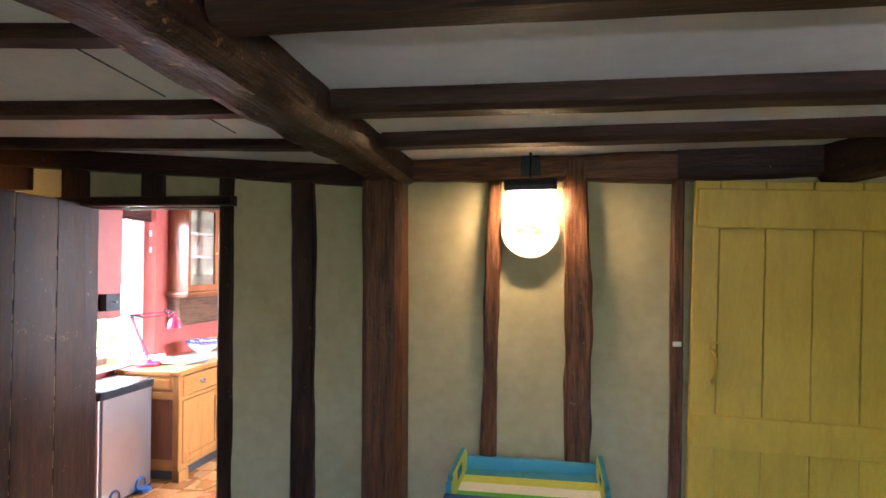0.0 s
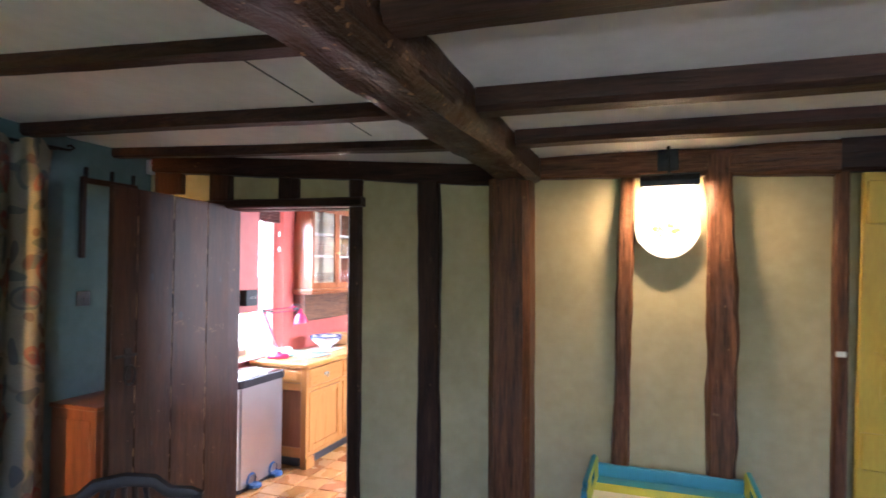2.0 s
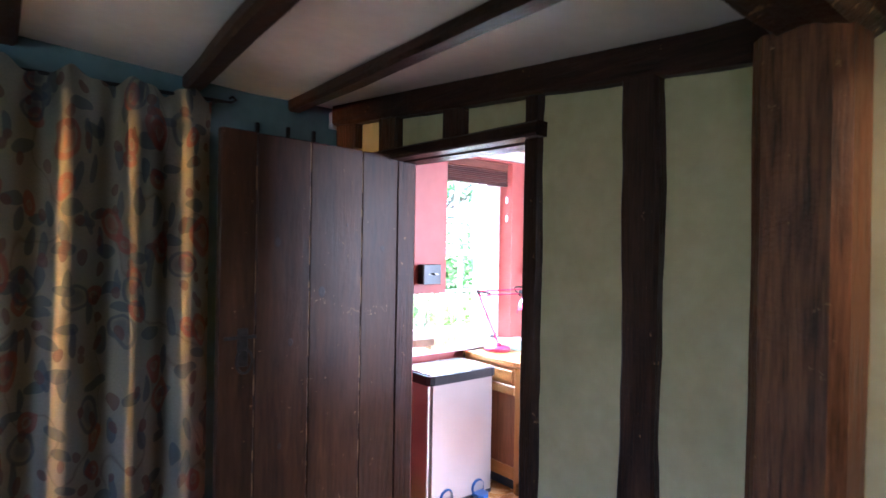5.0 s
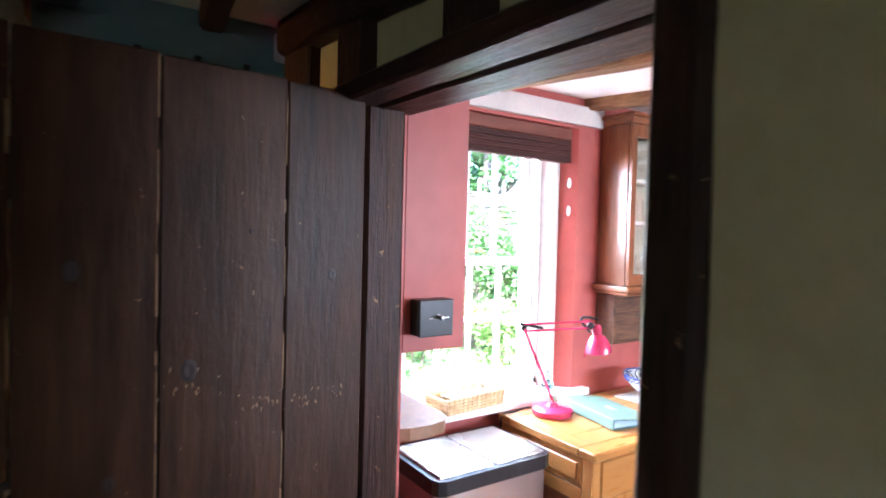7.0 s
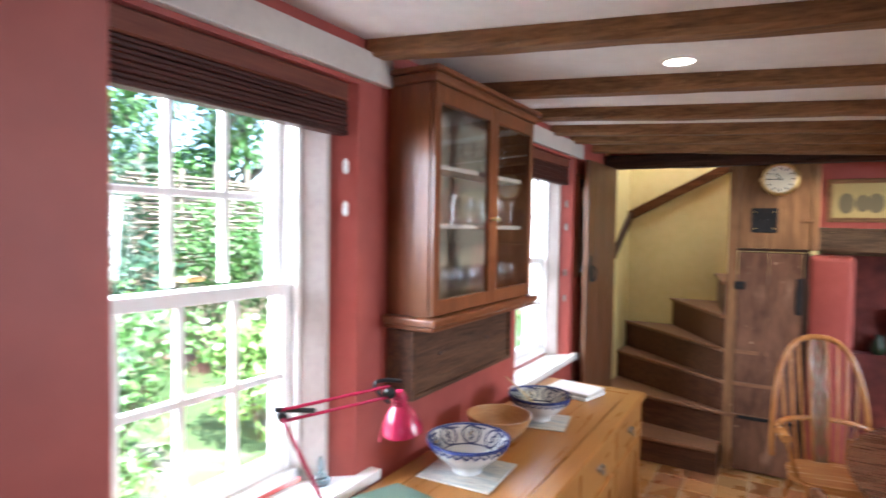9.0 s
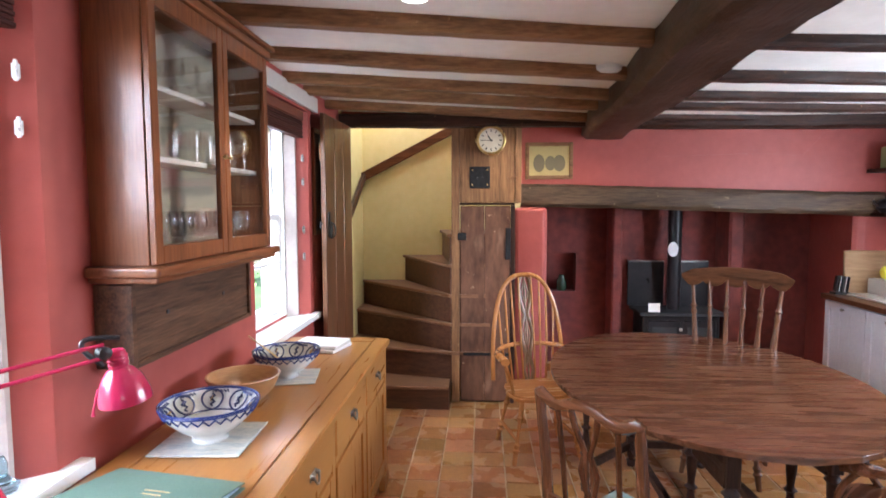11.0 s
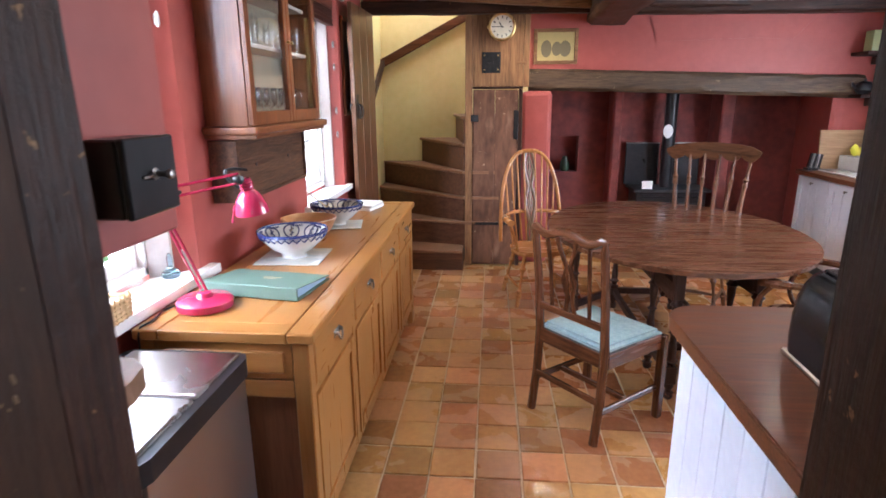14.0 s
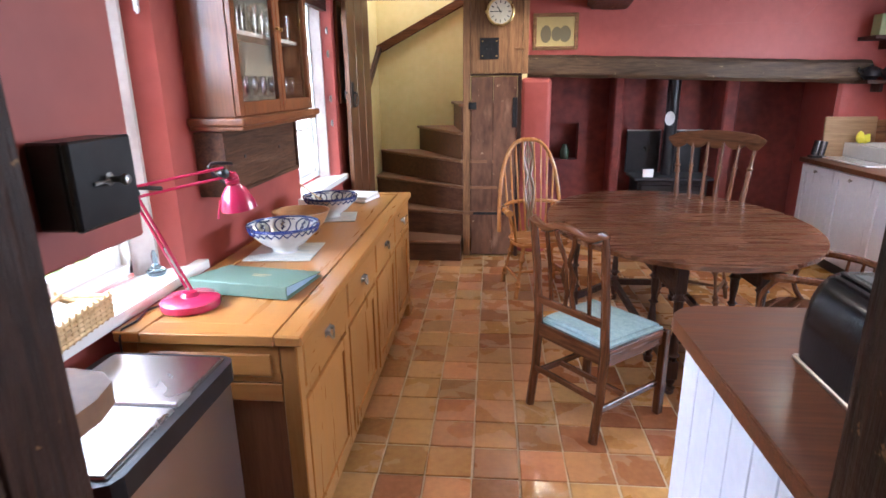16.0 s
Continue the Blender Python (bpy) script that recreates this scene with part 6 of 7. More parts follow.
# ---- worktops ----
def island():
    root = empty("peninsula_unit", pose(-1.765, 4.58, 0), "white boarded kitchen unit along the partition", "cabinet")
    part("carcass", box(bmesh.new(), (0.016, 0, 0.0), (2.2, 0.82, 0.937)), WHITE, root)
    n = 8
    for k in range(n):
        y0 = 0.835 * k / n
        part("end_board", box(bmesh.new(), (0, y0 + 0.0015, 0.0), (0.0155, y0 + 0.835 / n - 0.0015, 0.937), 0.003), PALEGREY, root)
    wt = empty("near_worktop", pose(-1.815, 4.58, 0.94), "reddish iroko worktop with a rounded corner", "worktop")
    r = 0.09
    poly = [(0, 0), (2.3, 0), (2.3, 0.89), (r, 0.89)] + [(r - r * math.sin(a), 0.89 - r + r * math.cos(a)) for a in (math.pi / 2 * q / 8 for q in range(1, 9))]
    bm = prism(bmesh.new(), poly, 0, 0.04)
    bmesh.ops.bevel(bm, geom=[e for e in bm.edges if all(v.co.z > 0.039 for v in e.verts)], offset=0.006, segments=2, affect="EDGES")
    part("board", bm, WORKTOP, wt)
    part("upstand", box(bmesh.new(), (0.002, -0.006, 0.0405), (2.29, 0.012, 0.075), 0.002), WORKTOP, wt)


island()
to = empty("ribbed_toaster", pose(-1.522, 5.02, 0.9805, 0, 0, -2), "glossy black ribbed toaster with chrome trim", "toaster")
TOASTGLOSS = material("black_gloss", (0.005, 0.005, 0.006), (0.009, 0.008, 0.009), 6, rough=0.2, bump=0.0, spec=0.25)
bm = bmesh.new()
prof = [(0.110, 0.014), (0.113, 0.05), (0.112, 0.10), (0.106, 0.145), (0.094, 0.175), (0.076, 0.195), (0.054, 0.203)]
loop = prof + [(-x, z) for x, z in prof[::-1]]
rows_ = []
for i in range(97):
    y = -0.15 + 0.30 * i / 96
    e = max(0.0, (abs(y) - 0.105) / 0.045)
    k = 0.72 + 0.28 * math.sqrt(max(0.0, 1 - e * e))
    rib = 0.0009 * math.cos(y * 2 * math.pi / 0.0175) * (1 if e < 0.2 else 0)
    rows_.append([bm.verts.new(((x + math.copysign(rib * (1 if z < 0.18 else 0), x)) * k, y, 0.014 + (z - 0.014) * (0.9 + 0.1 * k if k < 1 else 1))) for x, z in loop])
for a, b in zip(rows_, rows_[1:]):
    for i in range(len(loop)):
        bm.faces.new((a[i], a[(i + 1) % len(loop)], b[(i + 1) % len(loop)], b[i]))
bm.faces.new(rows_[0][::-1]), bm.faces.new(rows_[-1])
part("body", bm, TOASTGLOSS, to, "fluted gloss black shell", True)
part("base", box(bmesh.new(), (-0.113, -0.142, 0.0), (0.113, 0.142, 0.0135), 0.004), STEEL, to, "chrome base")
cap = part("cap", box(bmesh.new(), (-0.056, -0.128, 0.2032), (0.056, 0.128, 0.209), 0.003), TOASTGLOSS, to, "gloss black top plate")
for x in (-0.026, 0.026):
    part("slot", box(bmesh.new(), (x - 0.013, -0.10, 0.2092), (x + 0.013, 0.10, 0.2102)), SLATE, cap)
part("lever", box(bmesh.new(), (-0.018, 0.149, 0.12), (0.018, 0.168, 0.132), 0.004), BLACK, to)


def counter():
    for k in range(5):
        y0 = 9.40 - 0.50 * (k + 1)
        root = empty("base_unit", pose(0.555, y0, 0), "pale grey panelled kitchen base unit", "cabinet", "units below the far worktop")
        part("carcass", box(bmesh.new(), (0.012, 0.001, 0.10), (0.68, 0.499, 0.866)), PALEGREY, root)
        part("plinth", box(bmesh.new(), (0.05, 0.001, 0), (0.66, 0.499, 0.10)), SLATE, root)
        bm = bmesh.new()
        for a, b, c, d in ((0.004, 0.07, 0.12, 0.855), (0.43, 0.496, 0.12, 0.855)):
            box(bm, (-0.008, a, c), (0.0115, b, d), 0.002)
        for c, d in ((0.12, 0.19), (0.785, 0.855)):
            box(bm, (-0.0075, 0.07, c), (0.0115, 0.43, d), 0.002)
        d = part("door", bm, PALEGREY, root)
        for q in range(3):
            part("panel_board", box(bmesh.new(), (0.002, 0.071 + q * 0.12, 0.191), (0.011, 0.188 + q * 0.12, 0.784), 0.002), PALEGREY, d)
        part("knob", lathe(bmesh.new(), [(0.001, 0.026), (0.012, 0.024), (0.014, 0.018), (0.006, 0.010), (0.006, 0)], 14, pose(-0.008, 0.25, 0.81, 0, -90, 0)), PEWTER, d, "dark metal knob", True)
    wt = empty("far_worktop", pose(0.52, 6.88, 0.867), "iroko worktop along the side wall", "worktop")
    part("board", box(bmesh.new(), (0, 0, 0), (0.725, 2.54, 0.04), 0.004), WORKTOP, wt)


counter()
sk = empty("white_sink", pose(1.02, 9.0, 0.9075), "white ceramic washing-up basin on the worktop", "sink")
bm = bmesh.new()
box(bm, (-0.17, -0.30, 0.0), (0.22, 0.36, 0.015), 0.004)
for a, b in (((-0.17, -0.30), (-0.145, 0.36)), ((0.195, -0.30), (0.22, 0.36)), ((-0.145, -0.30), (0.195, -0.275)), ((-0.145, 0.335), (0.195, 0.36))):
    box(bm, (*a, 0.0152), (*b, 0.135), 0.008, seg=2)
part("basin", bm, CHINA, sk)
dr = empty("drainer_mat", pose(0.78, 9.0, 0.9075), "white ribbed draining board", "drainer")
part("board", box(bmesh.new(), (-0.12, -0.3, 0), (0.065, 0.35, 0.012), 0.004), CHINA, dr)
spg = empty("yellow_gloves", pose(0.97, 9.30, 1.043), "crumpled yellow rubber gloves on the basin", "gloves")
LEMON = flat("lemon_rubber", (0.75, 0.68, 0.05), 0.5)
for i, (dx, dy, tall) in enumerate(((-0.025, 0.0, 0.10), (0.03, 0.01, 0.075))):
    bm = bmesh.new()
    bmesh.ops.create_icosphere(bm, subdivisions=3, radius=0.035)
    for v in bm.verts:
        v.co = v.co * (1 + 0.45 * noise.noise(v.co * 34 + Vector((i * 5, 0, 0))))
        v.co = Vector((v.co.x + dx, v.co.y * 0.7 + dy, (v.co.z + 0.035) * tall / 0.07))
    part("glove", bm, LEMON, spg, smooth=True)
cb = empty("chopping_board", pose(0.90, 9.36, 0.9075), "large wooden chopping boards against the wall", "board")
part("board", box(bmesh.new(), (-0.22, 0, 0), (0.22, 0.025, 0.36), 0.006, pose(0, 0, 0, -6, 0, 0)), PALEBOARD, cb)
part("second_board", box(bmesh.new(), (0.0, 0.0, 0), (0.33, 0.02, 0.33), 0.006, pose(0, 0.04, 0, -4, 0, 0)), BEAMK["x"], cb)
kr = empty("knife_rack", pose(0.63, 9.35, 0.9075), "black slotted rack of steel utensils", "rack")
part("base", box(bmesh.new(), (-0.06, -0.04, 0), (0.06, 0.04, 0.02), 0.003), BLACK, kr)
for k in range(5):
    part("blade", box(bmesh.new(), (-0.05 + 0.023 * k, -0.02, 0.02), (-0.042 + 0.023 * k, 0.02, 0.15), 0.001, pose(0, 0, 0, 0, 8, 0)), PEWTER if k % 2 else BLACK, kr)
for z, lab in ((1.93, "upper dark wooden wall shelf"), (1.575, "lower dark wooden wall shelf")):
    s = empty("wall_shelf", pose(0.84, 9.18, z), lab, "shelf")
    part("board", box(bmesh.new(), (0, 0, -0.03), (0.408, 0.248, 0), 0.003), BEAM["x"], s)
    part("bracket", box(bmesh.new(), (0.18, 0.12, -0.10), (0.21, 0.246, -0.031), 0.003), BEAM["z"], s)
tin = empty("tea_tin", pose(1.03, 9.29, 1.931), "red, cream and green printed tin", "tin")
part("body", box(bmesh.new(), (-0.14, -0.06, 0), (0.14, 0.06, 0.17), 0.006), flat("sage_print", (0.30, 0.36, 0.16), 0.4), tin)
part("label_band", box(bmesh.new(), (-0.06, -0.0625, 0.0), (0.03, -0.0605, 0.165)), flat("scarlet_print", (0.55, 0.05, 0.03), 0.4), tin)
part("label_strip", box(bmesh.new(), (-0.06, -0.0645, 0.06), (0.03, -0.0627, 0.09)), PAPER, tin)
for x in (0.92, 1.08):
    tp = empty("dark_teapot", pose(x, 9.29, 1.576), "round dark brown glazed teapot on the shelf", "teapot", "teapots on the shelf")
    part("body", lathe(bmesh.new(), [(0.001, 0), (0.04, 0), (0.07, 0.035), (0.068, 0.075), (0.04, 0.105), (0.012, 0.11), (0.014, 0.125), (0.001, 0.13)], 24), BLACK, tp, smooth=True)
    part("spout", tube(bmesh.new(), [(-0.05, 0, 0.05), (-0.09, 0, 0.07), (-0.105, 0, 0.10)], [0.018, 0.012, 0.009], 8), BLACK, tp, smooth=True)
    part("handle", tube(bmesh.new(), arc((0.06, 0, 0.03), (0.11, 0, 0.06), (0.06, 0, 0.095), 8), 0.007, 8), BLACK, tp, smooth=True)

# ceiling fittings; the three downlights east of the summer beam are added, unseen
for spot in ((-2.55, 6.63), (-1.98, 5.15), (-0.3, 6.10), (0.45, 7.7), (-0.5, 7.2), (-1.80, 8.71)):
    d = empty("downlight", pose(*spot, 2.344 + 0.041 * max(0, -1.4 - spot[0])), "small round white recessed ceiling downlight", "ceiling light", "kitchen downlights")
    part("ring", lathe(bmesh.new(), [(0.048, 0.0), (0.05, -0.008), (0.058, -0.009), (0.062, 0.0)], 28), WHITE, d, smooth=True)
    part("diffuser", lathe(bmesh.new(), [(0.001, -0.003), (0.048, -0.003)], 28), glow("warm_diffuser", (1, 0.9, 0.72), 3.0), d)
sm = empty("smoke_alarm", pose(-1.66, 7.58, 2.354), "round white smoke alarm on the ceiling", "alarm")
part("dome", lathe(bmesh.new(), [(0.075, 0), (0.072, -0.02), (0.05, -0.036), (0.001, -0.04)], 28), PLASTIC, sm, smooth=True)


# ---- the beamed room's things ----
KNOT = material("dark_knot", (0.010, 0.005, 0.004), (0.026, 0.012, 0.008), 30, rough=0.6, bump=0.3)
RAWEDGE = material("raw_worn_edge", (0.12, 0.066, 0.030), (0.27, 0.165, 0.08), 22, rough=0.7, bump=0.3)
od = empty("plank_door", pose(-2.783, 4.402, 0, 0, 0, 3.4), "old dark plank door standing open into the room", "door")
edges = (0.0, 0.215, 0.495, 0.748, 0.905)
for k in range(4):
    part("plank", box(bmesh.new(), (-0.018, -edges[k + 1] + 0.0015, 0.02), (0.018, -edges[k] - 0.0015, 2.065 + 0.004 * k), 0.004), DOORWOOD, od)
for z in (0.30, 1.05, 1.75):
    part("ledge", box(bmesh.new(), (-0.045, -0.86, z), (-0.0185, -0.03, z + 0.12), 0.004), DOORWOOD, od)
lp = part("latch_plate", box(bmesh.new(), (0.0185, -0.825, 1.09), (0.023, -0.780, 1.25), 0.003), IRON, od, "black iron latch plate")
part("ring_handle", tube(bmesh.new(), [(0.034, -0.80 + 0.034 * math.sin(u), 1.135 - 0.05 * math.cos(u) - 0.02) for u in (2 * math.pi * q / 18 for q in range(19))], 0.0055, 8), IRON, lp)
part("latch_bar", box(bmesh.new(), (0.0185, -0.88, 1.205), (0.026, -0.745, 1.22), 0.002), IRON, lp)
for y, z, r in ((-0.432, 1.388, 0.021), (-0.585, 1.17, 0.015), (-0.092, 1.592, 0.013), (-0.30, 1.70, 0.006), (-0.652, 1.612, 0.017), (-0.63, 0.72, 0.012)):
    part("knot", lathe(bmesh.new(), [(0.001, 0.0005), (r * 0.6, 0.0012), (r, 0)], 12, pose(0.0181, y, z, 0, 90, 0) @ Matrix.Diagonal((1.25, 0.85, 1, 1))), KNOT, od)
for k in range(1, 4):
    rng = random.Random(40 + k)
    bm = bmesh.new()
    z = 0.05
    while z < 2.0:
        ln, wd = rng.uniform(0.015, 0.16), rng.uniform(0.0015, 0.0055)
        box(bm, (0.0175, -edges[k] - 0.0016 - wd, z), (0.0186, -edges[k] - 0.0012, z + ln))
        z += ln + rng.uniform(0.005, 0.12)
    part("worn_seam", bm, RAWEDGE, od, "pale worn wood along the plank seams")

rng = random.Random(77)
bm = bmesh.new()
for _ in range(70):
    y, z = -rng.uniform(0.02, 0.34), 1.285 + rng.gauss(0, 0.012)
    if rng.random() < 0.4:
        y, z = -0.432 + rng.gauss(0, 0.03), 1.352 + rng.gauss(0, 0.018)
    if rng.random() < 0.25:
        y, z = -rng.uniform(0.0, 0.88), rng.uniform(0.9, 2.0)
    w, h = rng.uniform(0.0008, 0.0035), rng.uniform(0.0015, 0.008)
    tilt = pose(0.0178, y, z, rng.uniform(-35, 35), 0, 0)
    lathe(bm, [(0.001, 0.0009), (0.7, 0.0008), (1.0, 0.0)], 7, tilt @ pose(0, 0, 0, 0, 90, 0) @ Matrix.Diagonal((h, w, 1, 1)))
part("worn_fleck", bm, RAWEDGE, od, "pale chips and scratches in the boards")

yd = empty("ledged_door", pose(0.590, 4.352, 0.0, 0, 2.5, 0), "ochre yellow painted ledged plank door, sagging", "door")
seams = (0.0, 0.118, 0.325, 0.535, 0.745, 0.955, 1.03)
for k in range(6):
    x0, x1 = seams[k] + 0.0012, seams[k + 1] - 0.0012
    part("plank", box(bmesh.new(), (x0, 0.0, 0.065), (x1, 0.03, 2.095), 0.004), OCHREDOOR, yd)
for z0, z1 in ((0.805, 0.965), (1.865, 2.055), (0.18, 0.34)):
    part("ledge", box(bmesh.new(), (0.012, -0.022, z0), (1.01, -0.0005, z1), 0.007, seg=2), OCHREDOOR, yd)
h = part("latch", prism(bmesh.new(), [(0.082, -0.007), (0.112, -0.007), (0.112, -0.0005), (0.082, -0.0005)], 1.10, 1.34), OCHREDOOR, yd, "painted over thumb latch")
part("pull", tube(bmesh.new(), arc((0.10, -0.006, 1.12), (0.10, -0.062, 1.19), (0.10, -0.006, 1.27), 10), [0.011] + [0.008] * 9 + [0.011], 8), OCHREDOOR, h, smooth=True)
part("thumb_bar", box(bmesh.new(), (0.055, -0.016, 1.302), (0.15, -0.0075, 1.314), 0.002), OCHREDOOR, h)
part("thumb_press", lathe(bmesh.new(), [(0.001, 0.02), (0.012, 0.018), (0.014, 0.008), (0.007, 0.0)], 12, pose(0.098, -0.007, 1.285, 90, 0, 0)), OCHREDOOR, h, smooth=True)
lc = empty("latch_keep", pose(0.586, 4.372, 1.29), "small white metal latch keep on the post", "latch")
part("keep", box(bmesh.new(), (-0.02, -0.014, -0.012), (0.02, 0.0, 0.012), 0.003), PLASTIC, lc)

# picture light and plate
pl = empty("picture_light", pose(-0.115, 4.352, 2.195), "black picture light on a bracket over the plate", "lamp")
part("back_plate", box(bmesh.new(), (-0.048, -0.006, -0.055), (0.048, 0.0, 0.050), 0.004), IRON, pl)
part("arm", tube(bmesh.new(), arc((0, -0.006, 0.03), (0, -0.075, 0.045), (0, -0.125, -0.085), 10), 0.006, 8), IRON, pl, smooth=True)
bm = bmesh.new()
hood = [(-0.028, -0.03), (-0.034, -0.005), (-0.026, 0.020), (0, 0.030), (0.026, 0.020), (0.034, -0.005), (0.028, -0.03)]
inner = [(0.026 * 0.9, -0.03), (0.031, -0.005), (0.023, 0.017), (0, 0.027), (-0.023, 0.017), (-0.031, -0.005), (-0.0235, -0.03)]
loop = [(y, z) for y, z in hood] + inner
ends = []
for x in (-0.126, 0.126):
    ends.append([bm.verts.new((x, -0.125 + y, -0.118 + z)) for y, z in loop])
for i in range(len(loop)):
    j = (i + 1) % len(loop)
    bm.faces.new((ends[0][i], ends[0][j], ends[1][j], ends[1][i]))
for x in (-0.126, 0.126):
    tube(bm, [(x - 0.002, -0.125, -0.121), (x + 0.002, -0.125, -0.121)], 0.032, 14)
part("hood", bm, IRON, pl)
part("tube", tube(bmesh.new(), [(-0.12, -0.122, -0.131), (0.12, -0.122, -0.131)], 0.010, 10), glow("warm_tube", (1, 0.75, 0.4), 6.0), pl, "glowing lamp tube")
pt = empty("china_plate", pose(-0.122, 4.385, 1.864, 90, 0, 0), "white china plate with painted flowers", "plate")
part("body", lathe(bmesh.new(), [(0.001, 0.006), (0.085, 0.006), (0.098, 0.016), (0.143, 0.030), (0.147, 0.030), (0.145, 0.024), (0.10, 0.008), (0.09, 0.0), (0.001, 0.0)], 48), CHINA, pt, smooth=True)
ROSE, LEAFGLAZE = flat("rose_glaze", (0.36, 0.10, 0.05), 0.3), flat("leaf_glaze", (0.10, 0.14, 0.04), 0.3)
rng = random.Random(8)
for k in range(15):
    a = rng.uniform(0, 6.28)
    q = 0.062 * math.sqrt(rng.random())
    x, y = 1.15 * q * math.cos(a), -0.02 + 0.55 * q * math.sin(a)
    part("painted_flower" if k % 3 == 0 else "painted_leaf", lathe(bmesh.new(), [(0.001, 0.0080), (0.008, 0.0076), (0.010, 0.0062)], 8, pose(x, y, 0, 0, 0, math.degrees(a)) @ Matrix.Diagonal((1.7 if k % 3 else 1.2, 0.55 if k % 3 else 1.1, 1, 1))), ROSE if k % 3 == 0 else (OCHREGLAZE if k % 5 == 1 else LEAFGLAZE), pt)


def tray_table():
    root = empty("tray_stand", pose(-0.135, 4.10, 0), "plain dark stand under the painted tray", "table")
    part("top", box(bmesh.new(), (-0.33, -0.24, 0.60), (0.33, 0.24, 0.63), 0.004), BEAM["x"], root)
    for x in (-0.29, 0.29):
        for y in (-0.20, 0.20):
            part("leg", box(bmesh.new(), (x - 0.018, y - 0.018, 0), (x + 0.018, y + 0.018, 0.599), 0.004), BEAM["z"], root)
    t = empty("striped_tray", pose(-0.135, 4.10, 0.6305, 0, 0, -1.2) @ Matrix.Diagonal((1.04, 1.40, 1, 1)), "painted wooden tray striped blue, yellow, white and green", "tray")
    cols = (NAVY, GREENPAINT, PAPER, LIME, BLUEPAINT)
    ys = (-0.165, -0.105, -0.045, 0.03, 0.10, 0.165)
    for c, a, b in zip(cols, ys, ys[1:]):
        part("base_board", box(bmesh.new(), (-0.31, a, 0), (0.31, b - 0.001, 0.012), 0.001), c, t)
    part("front_side", box(bmesh.new(), (-0.335, -0.19, 0.0), (0.335, -0.166, 0.085), 0.004, pose(0, 0, 0, 6, 0, 0)), NAVY, t, "deep blue side")
    part("back_side", box(bmesh.new(), (-0.335, 0.166, 0.0), (0.335, 0.19, 0.085), 0.004, pose(0, 0, 0, -6, 0, 0)), BLUEPAINT, t, "turquoise side")
    for s in (-1, 1):
        bm = bmesh.new()
        box(bm, (s * 0.311, -0.165, 0), (s * 0.333, 0.165, 0.050), 0.003), box(bm, (s * 0.311, -0.14, 0.100), (s * 0.333, 0.14, 0.128), 0.008, seg=2)
        box(bm, (s * 0.3112, -0.165, 0.0502), (s * 0.3328, -0.050, 0.0998)), box(bm, (s * 0.3112, 0.050, 0.0502), (s * 0.3328, 0.165, 0.0998))
        e = part("end_side", bm, BLUEPAINT, t, "turquoise end with a cut handle")
        bm = bmesh.new()
        box(bm, (s * 0.3075, -0.16, 0.013), (s * 0.3108, 0.16, 0.048)), box(bm, (s * 0.3075, -0.13, 0.102), (s * 0.3108, 0.13, 0.126))
        box(bm, (s * 0.3077, -0.16, 0.0482), (s * 0.3106, -0.052, 0.1018)), box(bm, (s * 0.3077, 0.052, 0.0482), (s * 0.3106, 0.16, 0.1018))
        part("inner_face", bm, LIME, e, "yellow-green painted inner face")


tray_table()


